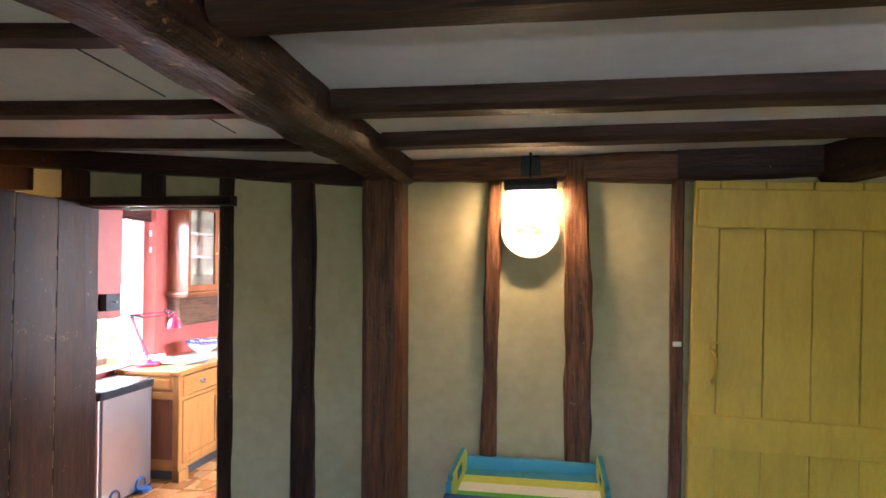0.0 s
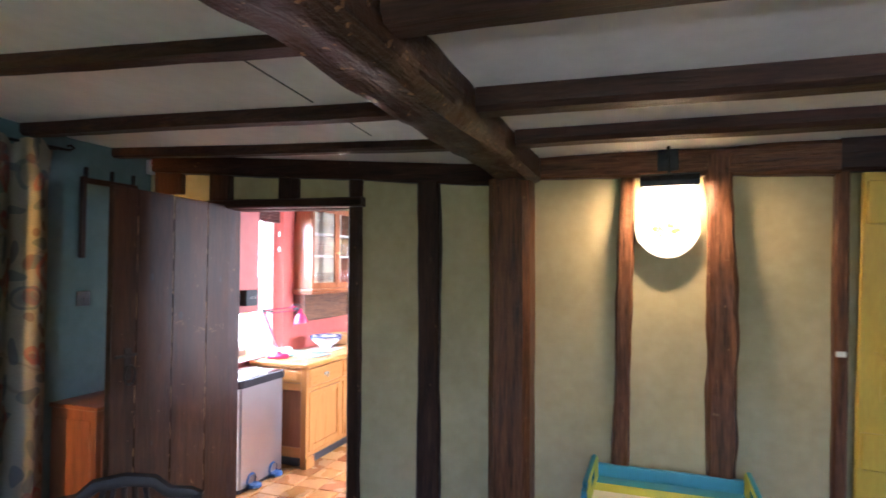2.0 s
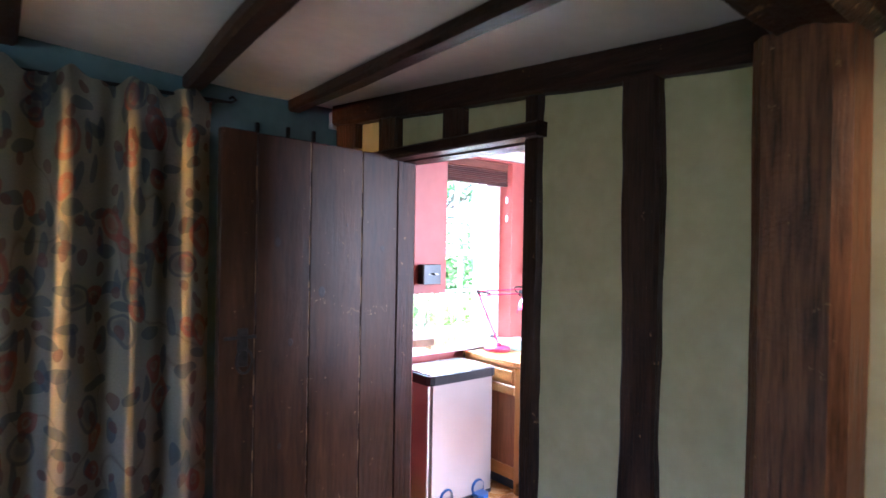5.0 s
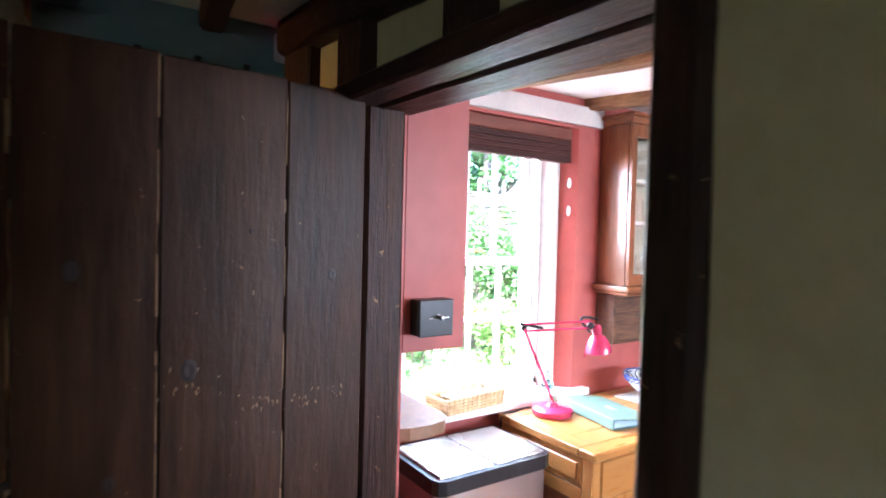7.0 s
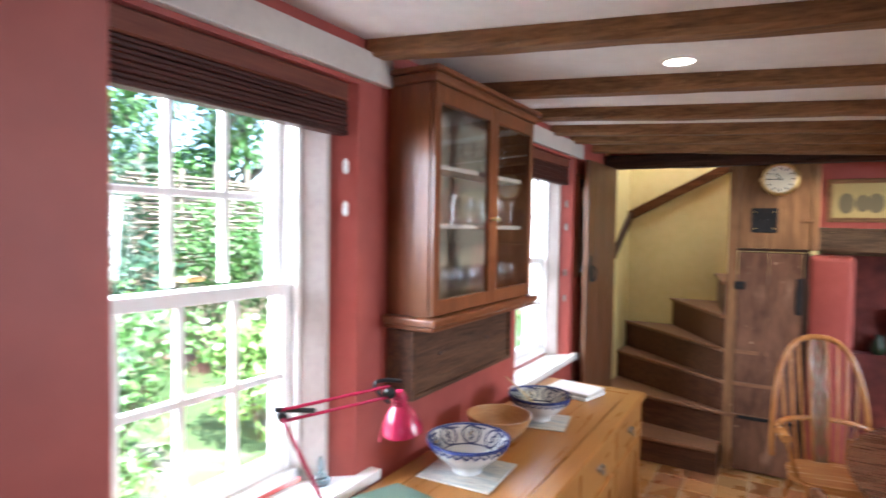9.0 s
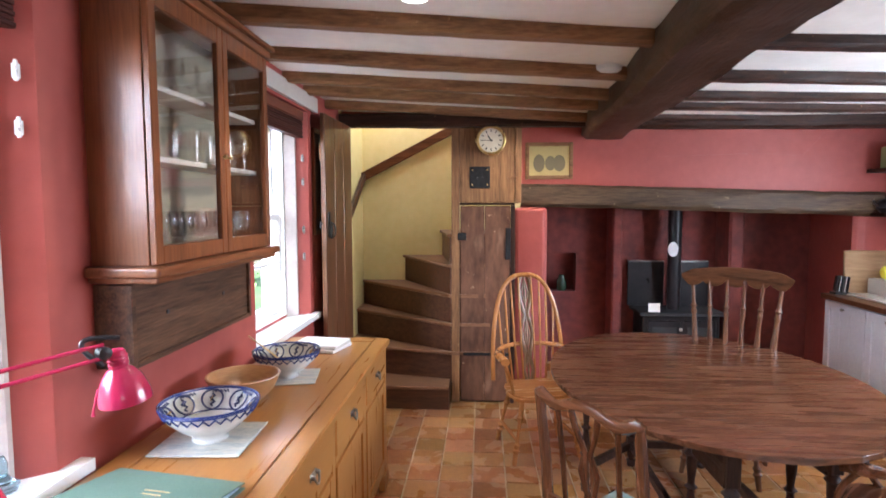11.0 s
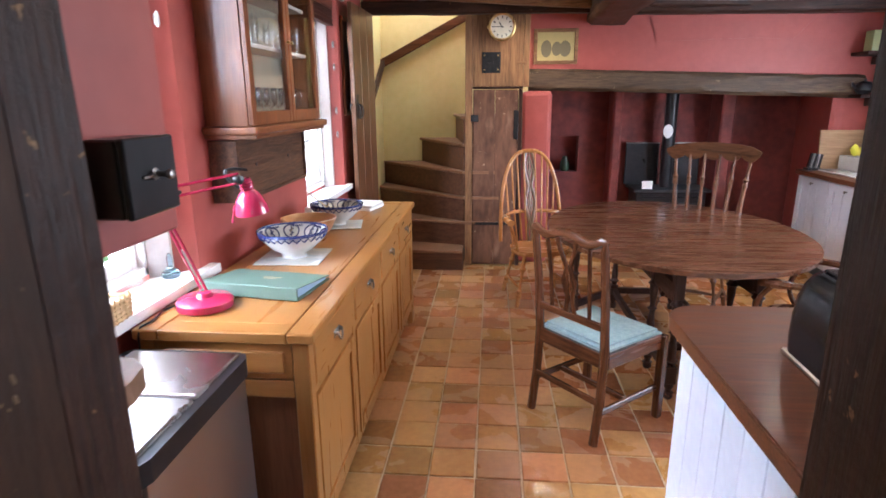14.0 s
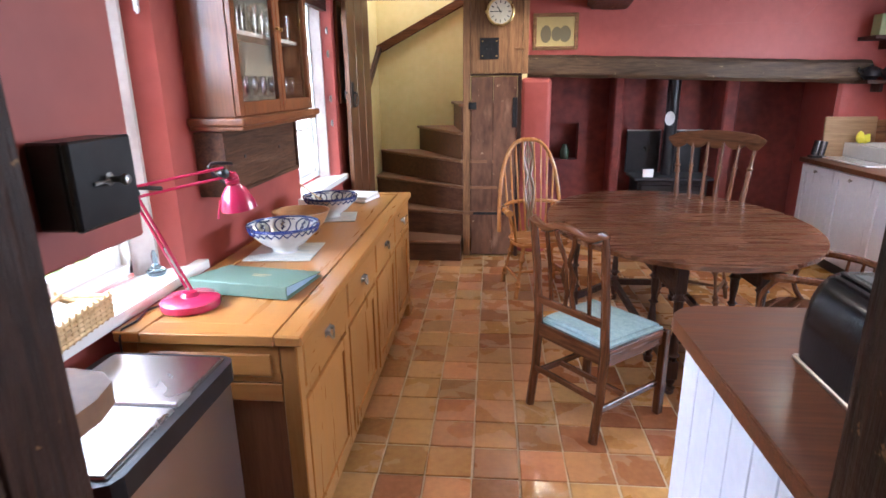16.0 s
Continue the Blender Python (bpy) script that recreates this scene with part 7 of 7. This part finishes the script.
# curtain
def curtain_material():
    mat = bpy.data.materials.new("crewel_print_linen")
    mat.use_nodes = True
    n, l = mat.node_tree.nodes, mat.node_tree.links
    b = n["Principled BSDF"]
    b.inputs["Roughness"].default_value = 0.9
    tc, mp = n.new("ShaderNodeTexCoord"), n.new("ShaderNodeMapping")
    l.new(tc.outputs["UV"], mp.inputs[0])
    mp.inputs["Scale"].default_value = (1.5, 1.5, 1.0)
    warp = n.new("ShaderNodeTexNoise")
    warp.inputs["Scale"].default_value = 5
    addv = n.new("ShaderNodeMixRGB")
    addv.blend_type = "LINEAR_LIGHT"
    addv.inputs[0].default_value = 0.06
    l.new(mp.outputs[0], warp.inputs[0]), l.new(mp.outputs[0], addv.inputs[1]), l.new(warp.outputs[1], addv.inputs[2])
    base = n.new("ShaderNodeTexNoise")
    base.inputs["Scale"].default_value = 140
    br = n.new("ShaderNodeValToRGB")
    br.color_ramp.elements[0].color, br.color_ramp.elements[1].color = (0.26, 0.235, 0.175, 1), (0.38, 0.345, 0.26, 1)
    l.new(mp.outputs[0], base.inputs[0]), l.new(base.outputs[0], br.inputs[0])
    colour = br.outputs[0]

    def tint(mask, tone):
        mix = n.new("ShaderNodeMixRGB")
        l.new(mask, mix.inputs[0]), l.new(colour, mix.inputs[1])
        mix.inputs[2].default_value = (*tone, 1)
        return mix.outputs[0]

    # trailing stems: the level lines of a slow noise
    st = n.new("ShaderNodeTexNoise")
    st.inputs["Scale"].default_value, st.inputs["Detail"].default_value = 2.6, 1
    sr = n.new("ShaderNodeValToRGB")
    e = sr.color_ramp.elements
    e[0].position, e[0].color, e[1].position, e[1].color = 0.497, (0, 0, 0, 1), 0.511, (0, 0, 0, 1)
    e.new(0.504).color = (0.55, 0.55, 0.55, 1)
    l.new(addv.outputs[0], st.inputs[0]), l.new(st.outputs[0], sr.inputs[0])
    colour = tint(sr.outputs[0], (0.13, 0.09, 0.06))
    # flowers, petals and leaves: sparse cells, squashed and turned, some with a pale heart
    for scale, reach, tone, heart, squash, turn, off, keep in ((6.0, 0.25, (0.085, 0.10, 0.11), 0.0, (1.0, 2.4), 35, 0.0, 0.5), (6.0, 0.24, (0.08, 0.095, 0.115), 0.0, (2.4, 1.0), 25, 4.1, 0.5), (7.0, 0.24, (0.30, 0.075, 0.05), 0.10, (1, 1), 0, 3.3, 0.62),
                                                               (5.0, 0.27, (0.09, 0.10, 0.115), 0.20, (1.0, 1.2), 20, 7.7, 0.72), (4.2, 0.21, (0.30, 0.08, 0.05), 0.13, (1.1, 1), 0, 1.7, 0.72), (13.0, 0.22, (0.16, 0.075, 0.06), 0.0, (1, 1), 0, 5.1, 0.6)):
        v, m2, r = n.new("ShaderNodeTexVoronoi"), n.new("ShaderNodeMapping"), n.new("ShaderNodeValToRGB")
        v.voronoi_dimensions = "2D"
        v.inputs["Scale"].default_value = scale
        m2.inputs["Location"].default_value, m2.inputs["Rotation"].default_value, m2.inputs["Scale"].default_value = (off, off, 0), (0, 0, radians(turn)), (*squash, 1)
        l.new(addv.outputs[0], m2.inputs[0]), l.new(m2.outputs[0], v.inputs[0]), l.new(v.outputs["Distance"], r.inputs[0])
        e = r.color_ramp.elements
        e[0].position, e[0].color = reach, (0.75, 0.75, 0.75, 1)
        e[1].position, e[1].color = reach + 0.025, (0, 0, 0, 1)
        if heart:
            e.new(heart).color = (0.15, 0.15, 0.15, 1)
            e.new(heart + 0.02).color = (0.7, 0.7, 0.7, 1)
            e.new(heart * 0.5).color = (0.6, 0.6, 0.6, 1)
        some, both = n.new("ShaderNodeMath"), n.new("ShaderNodeMath")
        some.operation, both.operation = "GREATER_THAN", "MULTIPLY"
        some.inputs[1].default_value = keep
        rgb = n.new("ShaderNodeSeparateColor")
        l.new(v.outputs["Color"], rgb.inputs[0]), l.new(rgb.outputs[0], some.inputs[0])
        l.new(some.outputs[0], both.inputs[0]), l.new(r.outputs[0], both.inputs[1])
        colour = tint(both.outputs[0], tone)
    l.new(colour, b.inputs["Base Color"])
    bp = n.new("ShaderNodeBump")
    bp.inputs["Strength"].default_value, bp.inputs["Distance"].default_value = 0.3, 0.003
    l.new(base.outputs[0], bp.inputs["Height"]), l.new(bp.outputs[0], b.inputs["Normal"])
    return mat


cur = empty("long_curtain", pose(-3.36, 2.30, 0.05), "long flower-printed linen curtain in deep folds", "curtain")
bm = bmesh.new()
weave = bm.loops.layers.uv.new("weave")
NY, NZ, WIDTH, TALL = 150, 40, 1.36, 2.30
front, back = [], []
for i in range(NY + 1):
    y = WIDTH * i / NY
    f, g = [], []
    for k in range(NZ + 1):
        t = k / NZ
        ph = y * 2 * math.pi / 0.235 + 0.8 * math.sin(y * 4.1) + 0.4 * math.sin(t * 2.2 + y * 3)
        amp = (0.050 - 0.012 * t + 0.010 * math.sin(y * 9 + t * 3)) * (1 if t < 0.9 else 1 - 6 * (t - 0.9))
        x = amp * math.sin(ph) + 0.010 * math.sin(2 * ph + 1) + 0.006 * noise.noise(Vector((y * 9, t * 5, 0)))
        z = TALL * t + (0.026 * math.sin(ph * 1.0 + 0.6) + 0.010 * math.sin(ph * 2.3)) * max(0, t - 0.93) / 0.07
        f.append(bm.verts.new((x, y, z)))
    front.append(f)
for i in range(NY):
    for k in range(NZ):
        face = bm.faces.new((front[i][k], front[i + 1][k], front[i + 1][k + 1], front[i][k + 1]))
        for loop_, (u, w) in zip(face.loops, ((i, k), (i + 1, k), (i + 1, k + 1), (i, k + 1))):
            loop_[weave].uv = (u / NY, w / NZ)
geo = bmesh.ops.solidify(bm, geom=bm.faces[:], thickness=0.004)
part("cloth", bm, curtain_material(), cur, smooth=True)
rod = empty("curtain_pole", pose(-3.39, 1.9, 2.315), "black iron curtain pole with a curled end", "curtain pole")
part("pole", tube(bmesh.new(), [(0, 0, 0), (0, 1.82, 0.03)], 0.010, 8), IRON, rod)
part("finial", tube(bmesh.new(), [(0, 1.82, 0.03), (0.01, 1.86, 0.03), (0.02, 1.88, 0.045), (0.01, 1.865, 0.06), (0.0, 1.85, 0.05)], 0.008, 8), IRON, rod, smooth=True)
for y in (0.1, 1.78):
    part("bracket", box(bmesh.new(), (-0.088, y - 0.012, -0.012 + y * 0.016), (0.006, y + 0.012, 0.004 + y * 0.016), 0.003), IRON, rod)

# small things on the west wall
al = empty("alarm_sensor", pose(-3.435, 4.39, 2.345), "white alarm sensor with a red light", "sensor")
part("body", box(bmesh.new(), (-0.024, -0.03, -0.04), (0.022, 0.028, 0.06), 0.012, seg=3), PLASTIC, al, smooth=True)
part("indicator", box(bmesh.new(), (0.0222, -0.013, 0.038), (0.0245, 0.003, 0.044)), glow("red_indicator", (1, 0.03, 0.06), 6.0), al, "glowing red indicator")
ws = empty("light_switch", pose(WX + 0.001, 3.94, 1.47), "dark square light switch on the wall", "switch")
part("plate", box(bmesh.new(), (0, -0.045, -0.045), (0.009, 0.045, 0.045), 0.003), SLATE, ws)
part("toggle", box(bmesh.new(), (0.009, -0.008, -0.012), (0.018, 0.008, 0.012), 0.003), BLACK, ws)
fr = empty("iron_coat_rack", pose(WX + 0.001, 3.90, 1.72), "dark iron-bound frame hung on the wall", "rack")
bm = bmesh.new()
box(bm, (0, 0, 0), (0.03, 0.03, 0.50), 0.003), box(bm, (0, 0.03, 0.46), (0.0295, 0.40, 0.495), 0.003), box(bm, (0, 0.37, 0), (0.03, 0.40, 0.4595), 0.003)
part("frame", bm, BEAM["z"], fr)
for y in (0.02, 0.20, 0.36):
    part("peg", box(bmesh.new(), (0.004, y, 0.4955), (0.026, y + 0.02, 0.56), 0.003), IRON, fr)
cc = empty("corner_cabinet", pose(WX + 0.005, 3.76, 0), "small reddish wood cabinet behind the door", "cabinet")
part("body", box(bmesh.new(), (0, 0, 0.06), (0.36, 0.42, 0.855), 0.004), PINE["z"], cc)
part("top", box(bmesh.new(), (-0.002, -0.015, 0.8555), (0.38, 0.435, 0.88), 0.005), PINE["y"], cc)
part("door_panel", box(bmesh.new(), (0.3605, 0.03, 0.12), (0.372, 0.39, 0.80), 0.005), PINE["z"], cc)
part("side_panel", box(bmesh.new(), (0.04, -0.008, 0.12), (0.32, -0.0005, 0.80), 0.004), PINE["z"], cc)
part("plinth", box(bmesh.new(), (0.01, 0.01, 0), (0.34, 0.41, 0.06)), PINE["y"], cc)

DARKCHAIR = {a: wood("blackened_chair_" + a, (0.012, 0.010, 0.010), (0.028, 0.022, 0.021), a, 0.5, 0.1) for a in "xyz"}


def shield_chair(m, label):
    root = empty("dark_armchair", m, label, "chair")
    part("seat", saddle_seat(bmesh.new(), 0.21, 0.24, 0.22, 0.44, 0.05), DARKCHAIR["x"], root)
    for s in (-1, 1):
        part("front_leg", tube(bmesh.new(), [(s * 0.20, 0.17, 0.40), (s * 0.205, 0.19, 0)], [0.022, 0.016], 8), DARKCHAIR["z"], root, smooth=True)
        part("back_post", tube(bmesh.new(), [(s * 0.19, -0.23, 0), (s * 0.19, -0.19, 0.42), (s * 0.215, -0.22, 0.72), (s * 0.218, -0.25, 0.925)], [0.018, 0.021, 0.017, 0.017], 8), DARKCHAIR["z"], root, smooth=True)
    crest = [(-0.228, -0.25, 0.918), (-0.195, -0.255, 0.932), (-0.13, -0.26, 0.938), (-0.085, -0.262, 0.975), (0, -0.263, 0.987), (0.085, -0.262, 0.975), (0.13, -0.26, 0.938), (0.195, -0.255, 0.932), (0.228, -0.25, 0.918)]
    part("crest_rail", tube(bmesh.new(), crest, [0.018, 0.02, 0.021, 0.023, 0.023, 0.023, 0.021, 0.02, 0.018], 8, 0.8), DARKCHAIR["x"], root, smooth=True)
    part("lower_rail", tube(bmesh.new(), [(-0.20, -0.205, 0.56), (0.20, -0.205, 0.56)], 0.013, 8), DARKCHAIR["x"], root)
    for k in range(-2, 3):
        part("back_bar", tube(bmesh.new(), arc((k * 0.028, -0.205, 0.56), (k * 0.040, -0.23, 0.76), (k * 0.030, -0.258, 0.965), 8), 0.0085, 6), DARKCHAIR["z"], root)
    return root


shield_chair(pose(-1.64, 2.58, 0, 0, 0, 215), "blackened wood chair with a curved slatted back")
# body for the added uplighter; its bowl keeps light off the lower walls
ul = empty("uplighter_lamp", pose(1.75, 0.35, 0), "added standing uplighter, unseen, with an open metal bowl", "lamp")
part("base", lathe(bmesh.new(), [(0.001, 0.03), (0.03, 0.03), (0.13, 0.014), (0.14, 0.0), (0.001, 0.0)], 24), IRON, ul, smooth=True)
part("pole", tube(bmesh.new(), [(0, 0, 0.03), (0, 0, 1.40)], 0.012, 10), IRON, ul)
part("bowl", lathe(bmesh.new(), [(0.001, 1.40), (0.07, 1.42), (0.13, 1.47), (0.16, 1.535), (0.163, 1.535), (0.134, 1.465), (0.07, 1.415), (0.001, 1.395)], 28), WHITE, ul, smooth=True)
rl = empty("reading_lamp", pose(-3.12, 1.25, 0), "standing reading lamp with a small hood", "lamp")
part("base", lathe(bmesh.new(), [(0.001, 0.03), (0.03, 0.03), (0.10, 0.015), (0.11, 0.0), (0.001, 0.0)], 24), IRON, rl, smooth=True)
part("pole", tube(bmesh.new(), [(0, -0.12, 0.02), (0, -0.12, 1.78), (0, -0.07, 1.82)], 0.010, 10), IRON, rl)
part("hood", lathe(bmesh.new(), [(0.02, 0.09), (0.05, 0.05), (0.07, -0.01), (0.072, -0.01), (0.052, 0.052), (0.001, 0.094)], 20, pose(0, 0, 1.80, 74, 0, 0)), IRON, rl, smooth=True)
# unseen plate added to keep the bulb's light off the partition
part("light_flag", box(bmesh.new(), (-0.014, 0.19, 1.45), (0.22, 0.193, 2.15)), IRON, rl)


# ---- garden beyond the windows ----
GRASS = material("rough_grass", (0.035, 0.075, 0.020), (0.085, 0.13, 0.04), 1.5, rough=0.9, bump=0.5, fine=30, wear=(0.30, 0.27, 0.22), spots=0.5)
GRAVEL = material("pale_gravel", (0.45, 0.42, 0.37), (0.62, 0.59, 0.54), 20, rough=0.9, bump=0.6, fine=70)
LEAF = [material("leaf_" + n, a, b, 30, rough=0.5, bump=0.1, vary=0.15) for n, a, b in (("mid", (0.05, 0.13, 0.03), (0.10, 0.21, 0.05)), ("bright", (0.12, 0.24, 0.05), (0.19, 0.33, 0.08)), ("dark", (0.018, 0.055, 0.025), (0.040, 0.095, 0.045)))]
BARK = material("grey_bark", (0.08, 0.06, 0.045), (0.17, 0.14, 0.11), 12, (1, 1, 0.3), rough=0.9, bump=0.6)
HAZEL = material("hazel_rod", (0.17, 0.135, 0.095), (0.29, 0.245, 0.18), 14, rough=0.85, bump=0.4)
bm = bmesh.new()
v = [bm.verts.new(p) for p in ((-600, -600, -0.14), (600, -600, -0.14), (600, 600, -0.14), (-600, 600, -0.14))]
bm.faces.new(v)
setting(part("ground", bm, GRASS), "grassy garden ground reaching the horizon", "ground")
setting(slab("garden_path", (-5.3, 0, -0.139), (-3.9, 20, -0.10), GRAVEL), "pale gravel path along the house", "path")


def leaves(bm, rng, centre, spread, count, size):
    for _ in range(count):
        d = Vector((rng.gauss(0, 1), rng.gauss(0, 1), rng.gauss(0, 1))).normalized()
        r = rng.random() ** 0.45
        p = Vector(centre) + Vector((d.x * spread[0], d.y * spread[1], d.z * spread[2])) * r
        s = size * rng.uniform(0.6, 1.35)
        q = Euler((rng.uniform(0, 6.3), rng.uniform(-0.9, 0.9), rng.uniform(0, 6.3))).to_matrix()
        a = [bm.verts.new(p + q @ Vector(c) * s) for c in ((-0.5, 0, 0), (0, -0.28, 0.06), (0.5, 0, -0.05), (0, 0.28, 0.06))]
        bm.faces.new((a[0], a[1], a[2])), bm.faces.new((a[0], a[2], a[3]))


def shrub(x, y, h, w, leaf, seed, size, count=1500, flowers=0, label="leafy green garden shrub"):
    rng = random.Random(seed)
    root = empty("garden_shrub", pose(x, y, -0.14), label, "shrub", "garden shrubs")
    tips = []
    for k in range(9):
        a = rng.uniform(0, 6.3)
        tip = Vector((math.cos(a) * w * rng.uniform(0.2, 0.7), math.sin(a) * w * rng.uniform(0.2, 0.7), h * rng.uniform(0.5, 0.92)))
        part("stem", tube(bmesh.new(), [(0.05 * math.cos(a), 0.05 * math.sin(a), 0), tip * 0.5 + Vector((0, 0, 0.1 * h)), tip], [0.018, 0.012, 0.004], 5), BARK, root)
        tips.append(tip)
    bm = bmesh.new()
    for tip in tips:
        leaves(bm, rng, tip, (w * 0.42, w * 0.42, h * 0.24), count // 12, size)
    leaves(bm, rng, (0, 0, h * 0.45), (w * 0.75, w * 0.75, h * 0.42), count // 4, size)
    tagged(part("foliage", bm, LEAF[leaf], root), kind="stuff")
    if flowers:
        bm = bmesh.new()
        for _ in range(flowers):
            t = rng.choice(tips)
            leaves(bm, rng, t + Vector((rng.gauss(0, w * 0.25), rng.gauss(0, w * 0.25), rng.uniform(-0.1, 0.25) * h)), (0.03, 0.03, 0.03), 8, 0.05)
        tagged(part("blossom", bm, PAPER, root, "white blossom"), kind="stuff")


for i, (x, y, h, w, leaf, size, fl) in enumerate(((-5.9, 5.4, 1.0, 0.6, 1, 0.10, 6), (-6.3, 6.6, 1.35, 0.75, 0, 0.09, 10), (-6.1, 7.9, 1.15, 0.7, 1, 0.10, 8), (-6.6, 9.4, 1.6, 0.8, 0, 0.09, 6), (-6.9, 11.2, 1.7, 0.9, 2, 0.09, 0), (-6.0, 10.3, 0.9, 0.6, 1, 0.09, 8), (-7.4, 13.0, 2.0, 1.1, 0, 0.10, 5), (-7.6, 7.2, 1.8, 0.9, 2, 0.09, 4), (-7.3, 15.2, 1.8, 1.1, 1, 0.10, 0), (-6.2, 12.2, 1.0, 0.7, 1, 0.09, 6), (-7.8, 9.9, 1.9, 0.9, 0, 0.09, 4), (-6.9, 17.5, 1.9, 1.2, 0, 0.10, 0), (-5.6, 9.0, 0.7, 0.5, 0, 0.08, 5), (-5.7, 6.2, 0.6, 0.5, 0, 0.08, 5), (-7.6, 4.5, 1.7, 0.9, 0, 0.09, 3))):
    shrub(x, y, h, w, leaf, 100 + i, size, 1500, fl)

for i in range(9):
    shrub(-8.3 - 0.25 * (i % 2), 4.0 + 1.75 * i, 2.25 + 0.25 * (i % 3), 0.95, (0, 1, 2)[i % 3], 160 + i, 0.11, 1700, 3)

# wattle fence on a bank, trees behind it
fe = empty("wattle_fence", pose(-9.2, 2.0, -0.14), "woven hazel hurdle fence with split posts", "fence")
for k in range(40):
    y = k * 0.55
    part("post", tube(bmesh.new(), [(0, y, 0), (0.01, y + 0.01, 2.75 + 0.08 * math.sin(k * 2.3))], [0.045, 0.038], 7), HAZEL, fe)
for r_ in range(24):
    bm = bmesh.new()
    z = 1.35 + r_ * 0.052
    tube(bm, [(0.045 * (1 if (k + r_) % 2 else -1), k * 0.55, z + 0.012 * math.sin(k * 1.7 + r_)) for k in range(40)], 0.020, 5)
    part("woven_rod", bm, HAZEL, fe)
part("bank_board", box(bmesh.new(), (-0.04, 0, 0), (-0.015, 21.5, 1.35)), HAZEL, fe)


def tree(x, y, h, seed):
    rng = random.Random(seed)
    root = empty("garden_tree", pose(x, y, -0.14), "tall dark green garden tree behind the fence", "tree", "trees behind the fence")
    trunk = [(0.04 * math.sin(k), 0.05 * math.cos(k * 1.3), h * 0.72 * k / 6) for k in range(7)]
    part("trunk", tube(bmesh.new(), trunk, [0.16 - 0.02 * k for k in range(7)], 9), BARK, root, smooth=True)
    bm, lb = bmesh.new(), bmesh.new()
    for k in range(22):
        a, z = rng.uniform(0, 6.3), h * rng.uniform(0.22, 0.85)
        ln = h * 0.32 * (1.15 - z / h) * rng.uniform(0.7, 1.2)
        tip = Vector((math.cos(a) * ln, math.sin(a) * ln, z + ln * 0.35))
        tube(lb, [(0, 0, z * 0.9), tip * 0.6 + Vector((0, 0, z * 0.38)), tip], [0.05, 0.03, 0.01], 5)
        leaves(bm, rng, tip, (0.62, 0.62, 0.45), 90, 0.17)
        leaves(bm, rng, tip * 0.6 + Vector((0, 0, z * 0.4)), (0.5, 0.5, 0.4), 40, 0.17)
    part("limbs", lb, BARK, root)
    tagged(part("crown", bm, LEAF[2 if seed % 2 else 0], root), kind="stuff")


for i in range(14):
    tree(-11.2 - 1.4 * (i % 2), 1.5 + i * 1.65, 5.2 + (i * 37 % 5) * 0.3, 300 + i)

# ---- floor tiles ----
PX, PY, JX, JY = 0.1985, 0.2031, -2.359, 5.757
kinds = []
for k in range(6):
    rng = random.Random(k)
    bm = box(bmesh.new(), (0.0035, 0.0035, -0.014), (PX - 0.0045, PY - 0.0045, 0.0), 0.003)
    for v in bm.verts:
        v.co.x += 0.0012 * math.sin(k + v.co.y * 30)
        v.co.y += 0.0012 * math.sin(2 * k + v.co.x * 30)
    me = bpy.data.meshes.new("tile")
    bmesh.ops.recalc_face_normals(bm, faces=bm.faces[:])
    bm.to_mesh(me)
    bm.free()
    me.materials.append(TILE)
    kinds.append(me)
floor_k = bpy.data.objects["floor_kitchen"]
rng = random.Random(5)
rest = bmesh.new()
for i in range(-6, 18):
    for j in range(-6, 24):
        x, y = JX + i * PX, JY + j * PY
        if x > EX - 0.05 or x < WX - 0.2 or y < PY1 - 0.03 or y > 10.5:
            continue
        if -3 <= i <= 9 and -6 <= j <= 16:
            ob = new("tile", rng.choice(kinds))
            ob.parent = floor_k
            ob.location = (x, y, rng.uniform(-0.0015, 0.0015))
            ob.rotation_euler = (rng.uniform(-0.006, 0.006), rng.uniform(-0.006, 0.006), rng.uniform(-0.006, 0.006))
        else:
            box(rest, (x + 0.003, y + 0.003, -0.014), (x + PX - 0.004, y + PY - 0.004, rng.uniform(-0.001, 0.0008)))
tagged(part("far_tiles", rest, TILE, floor_k), kind="stuff")
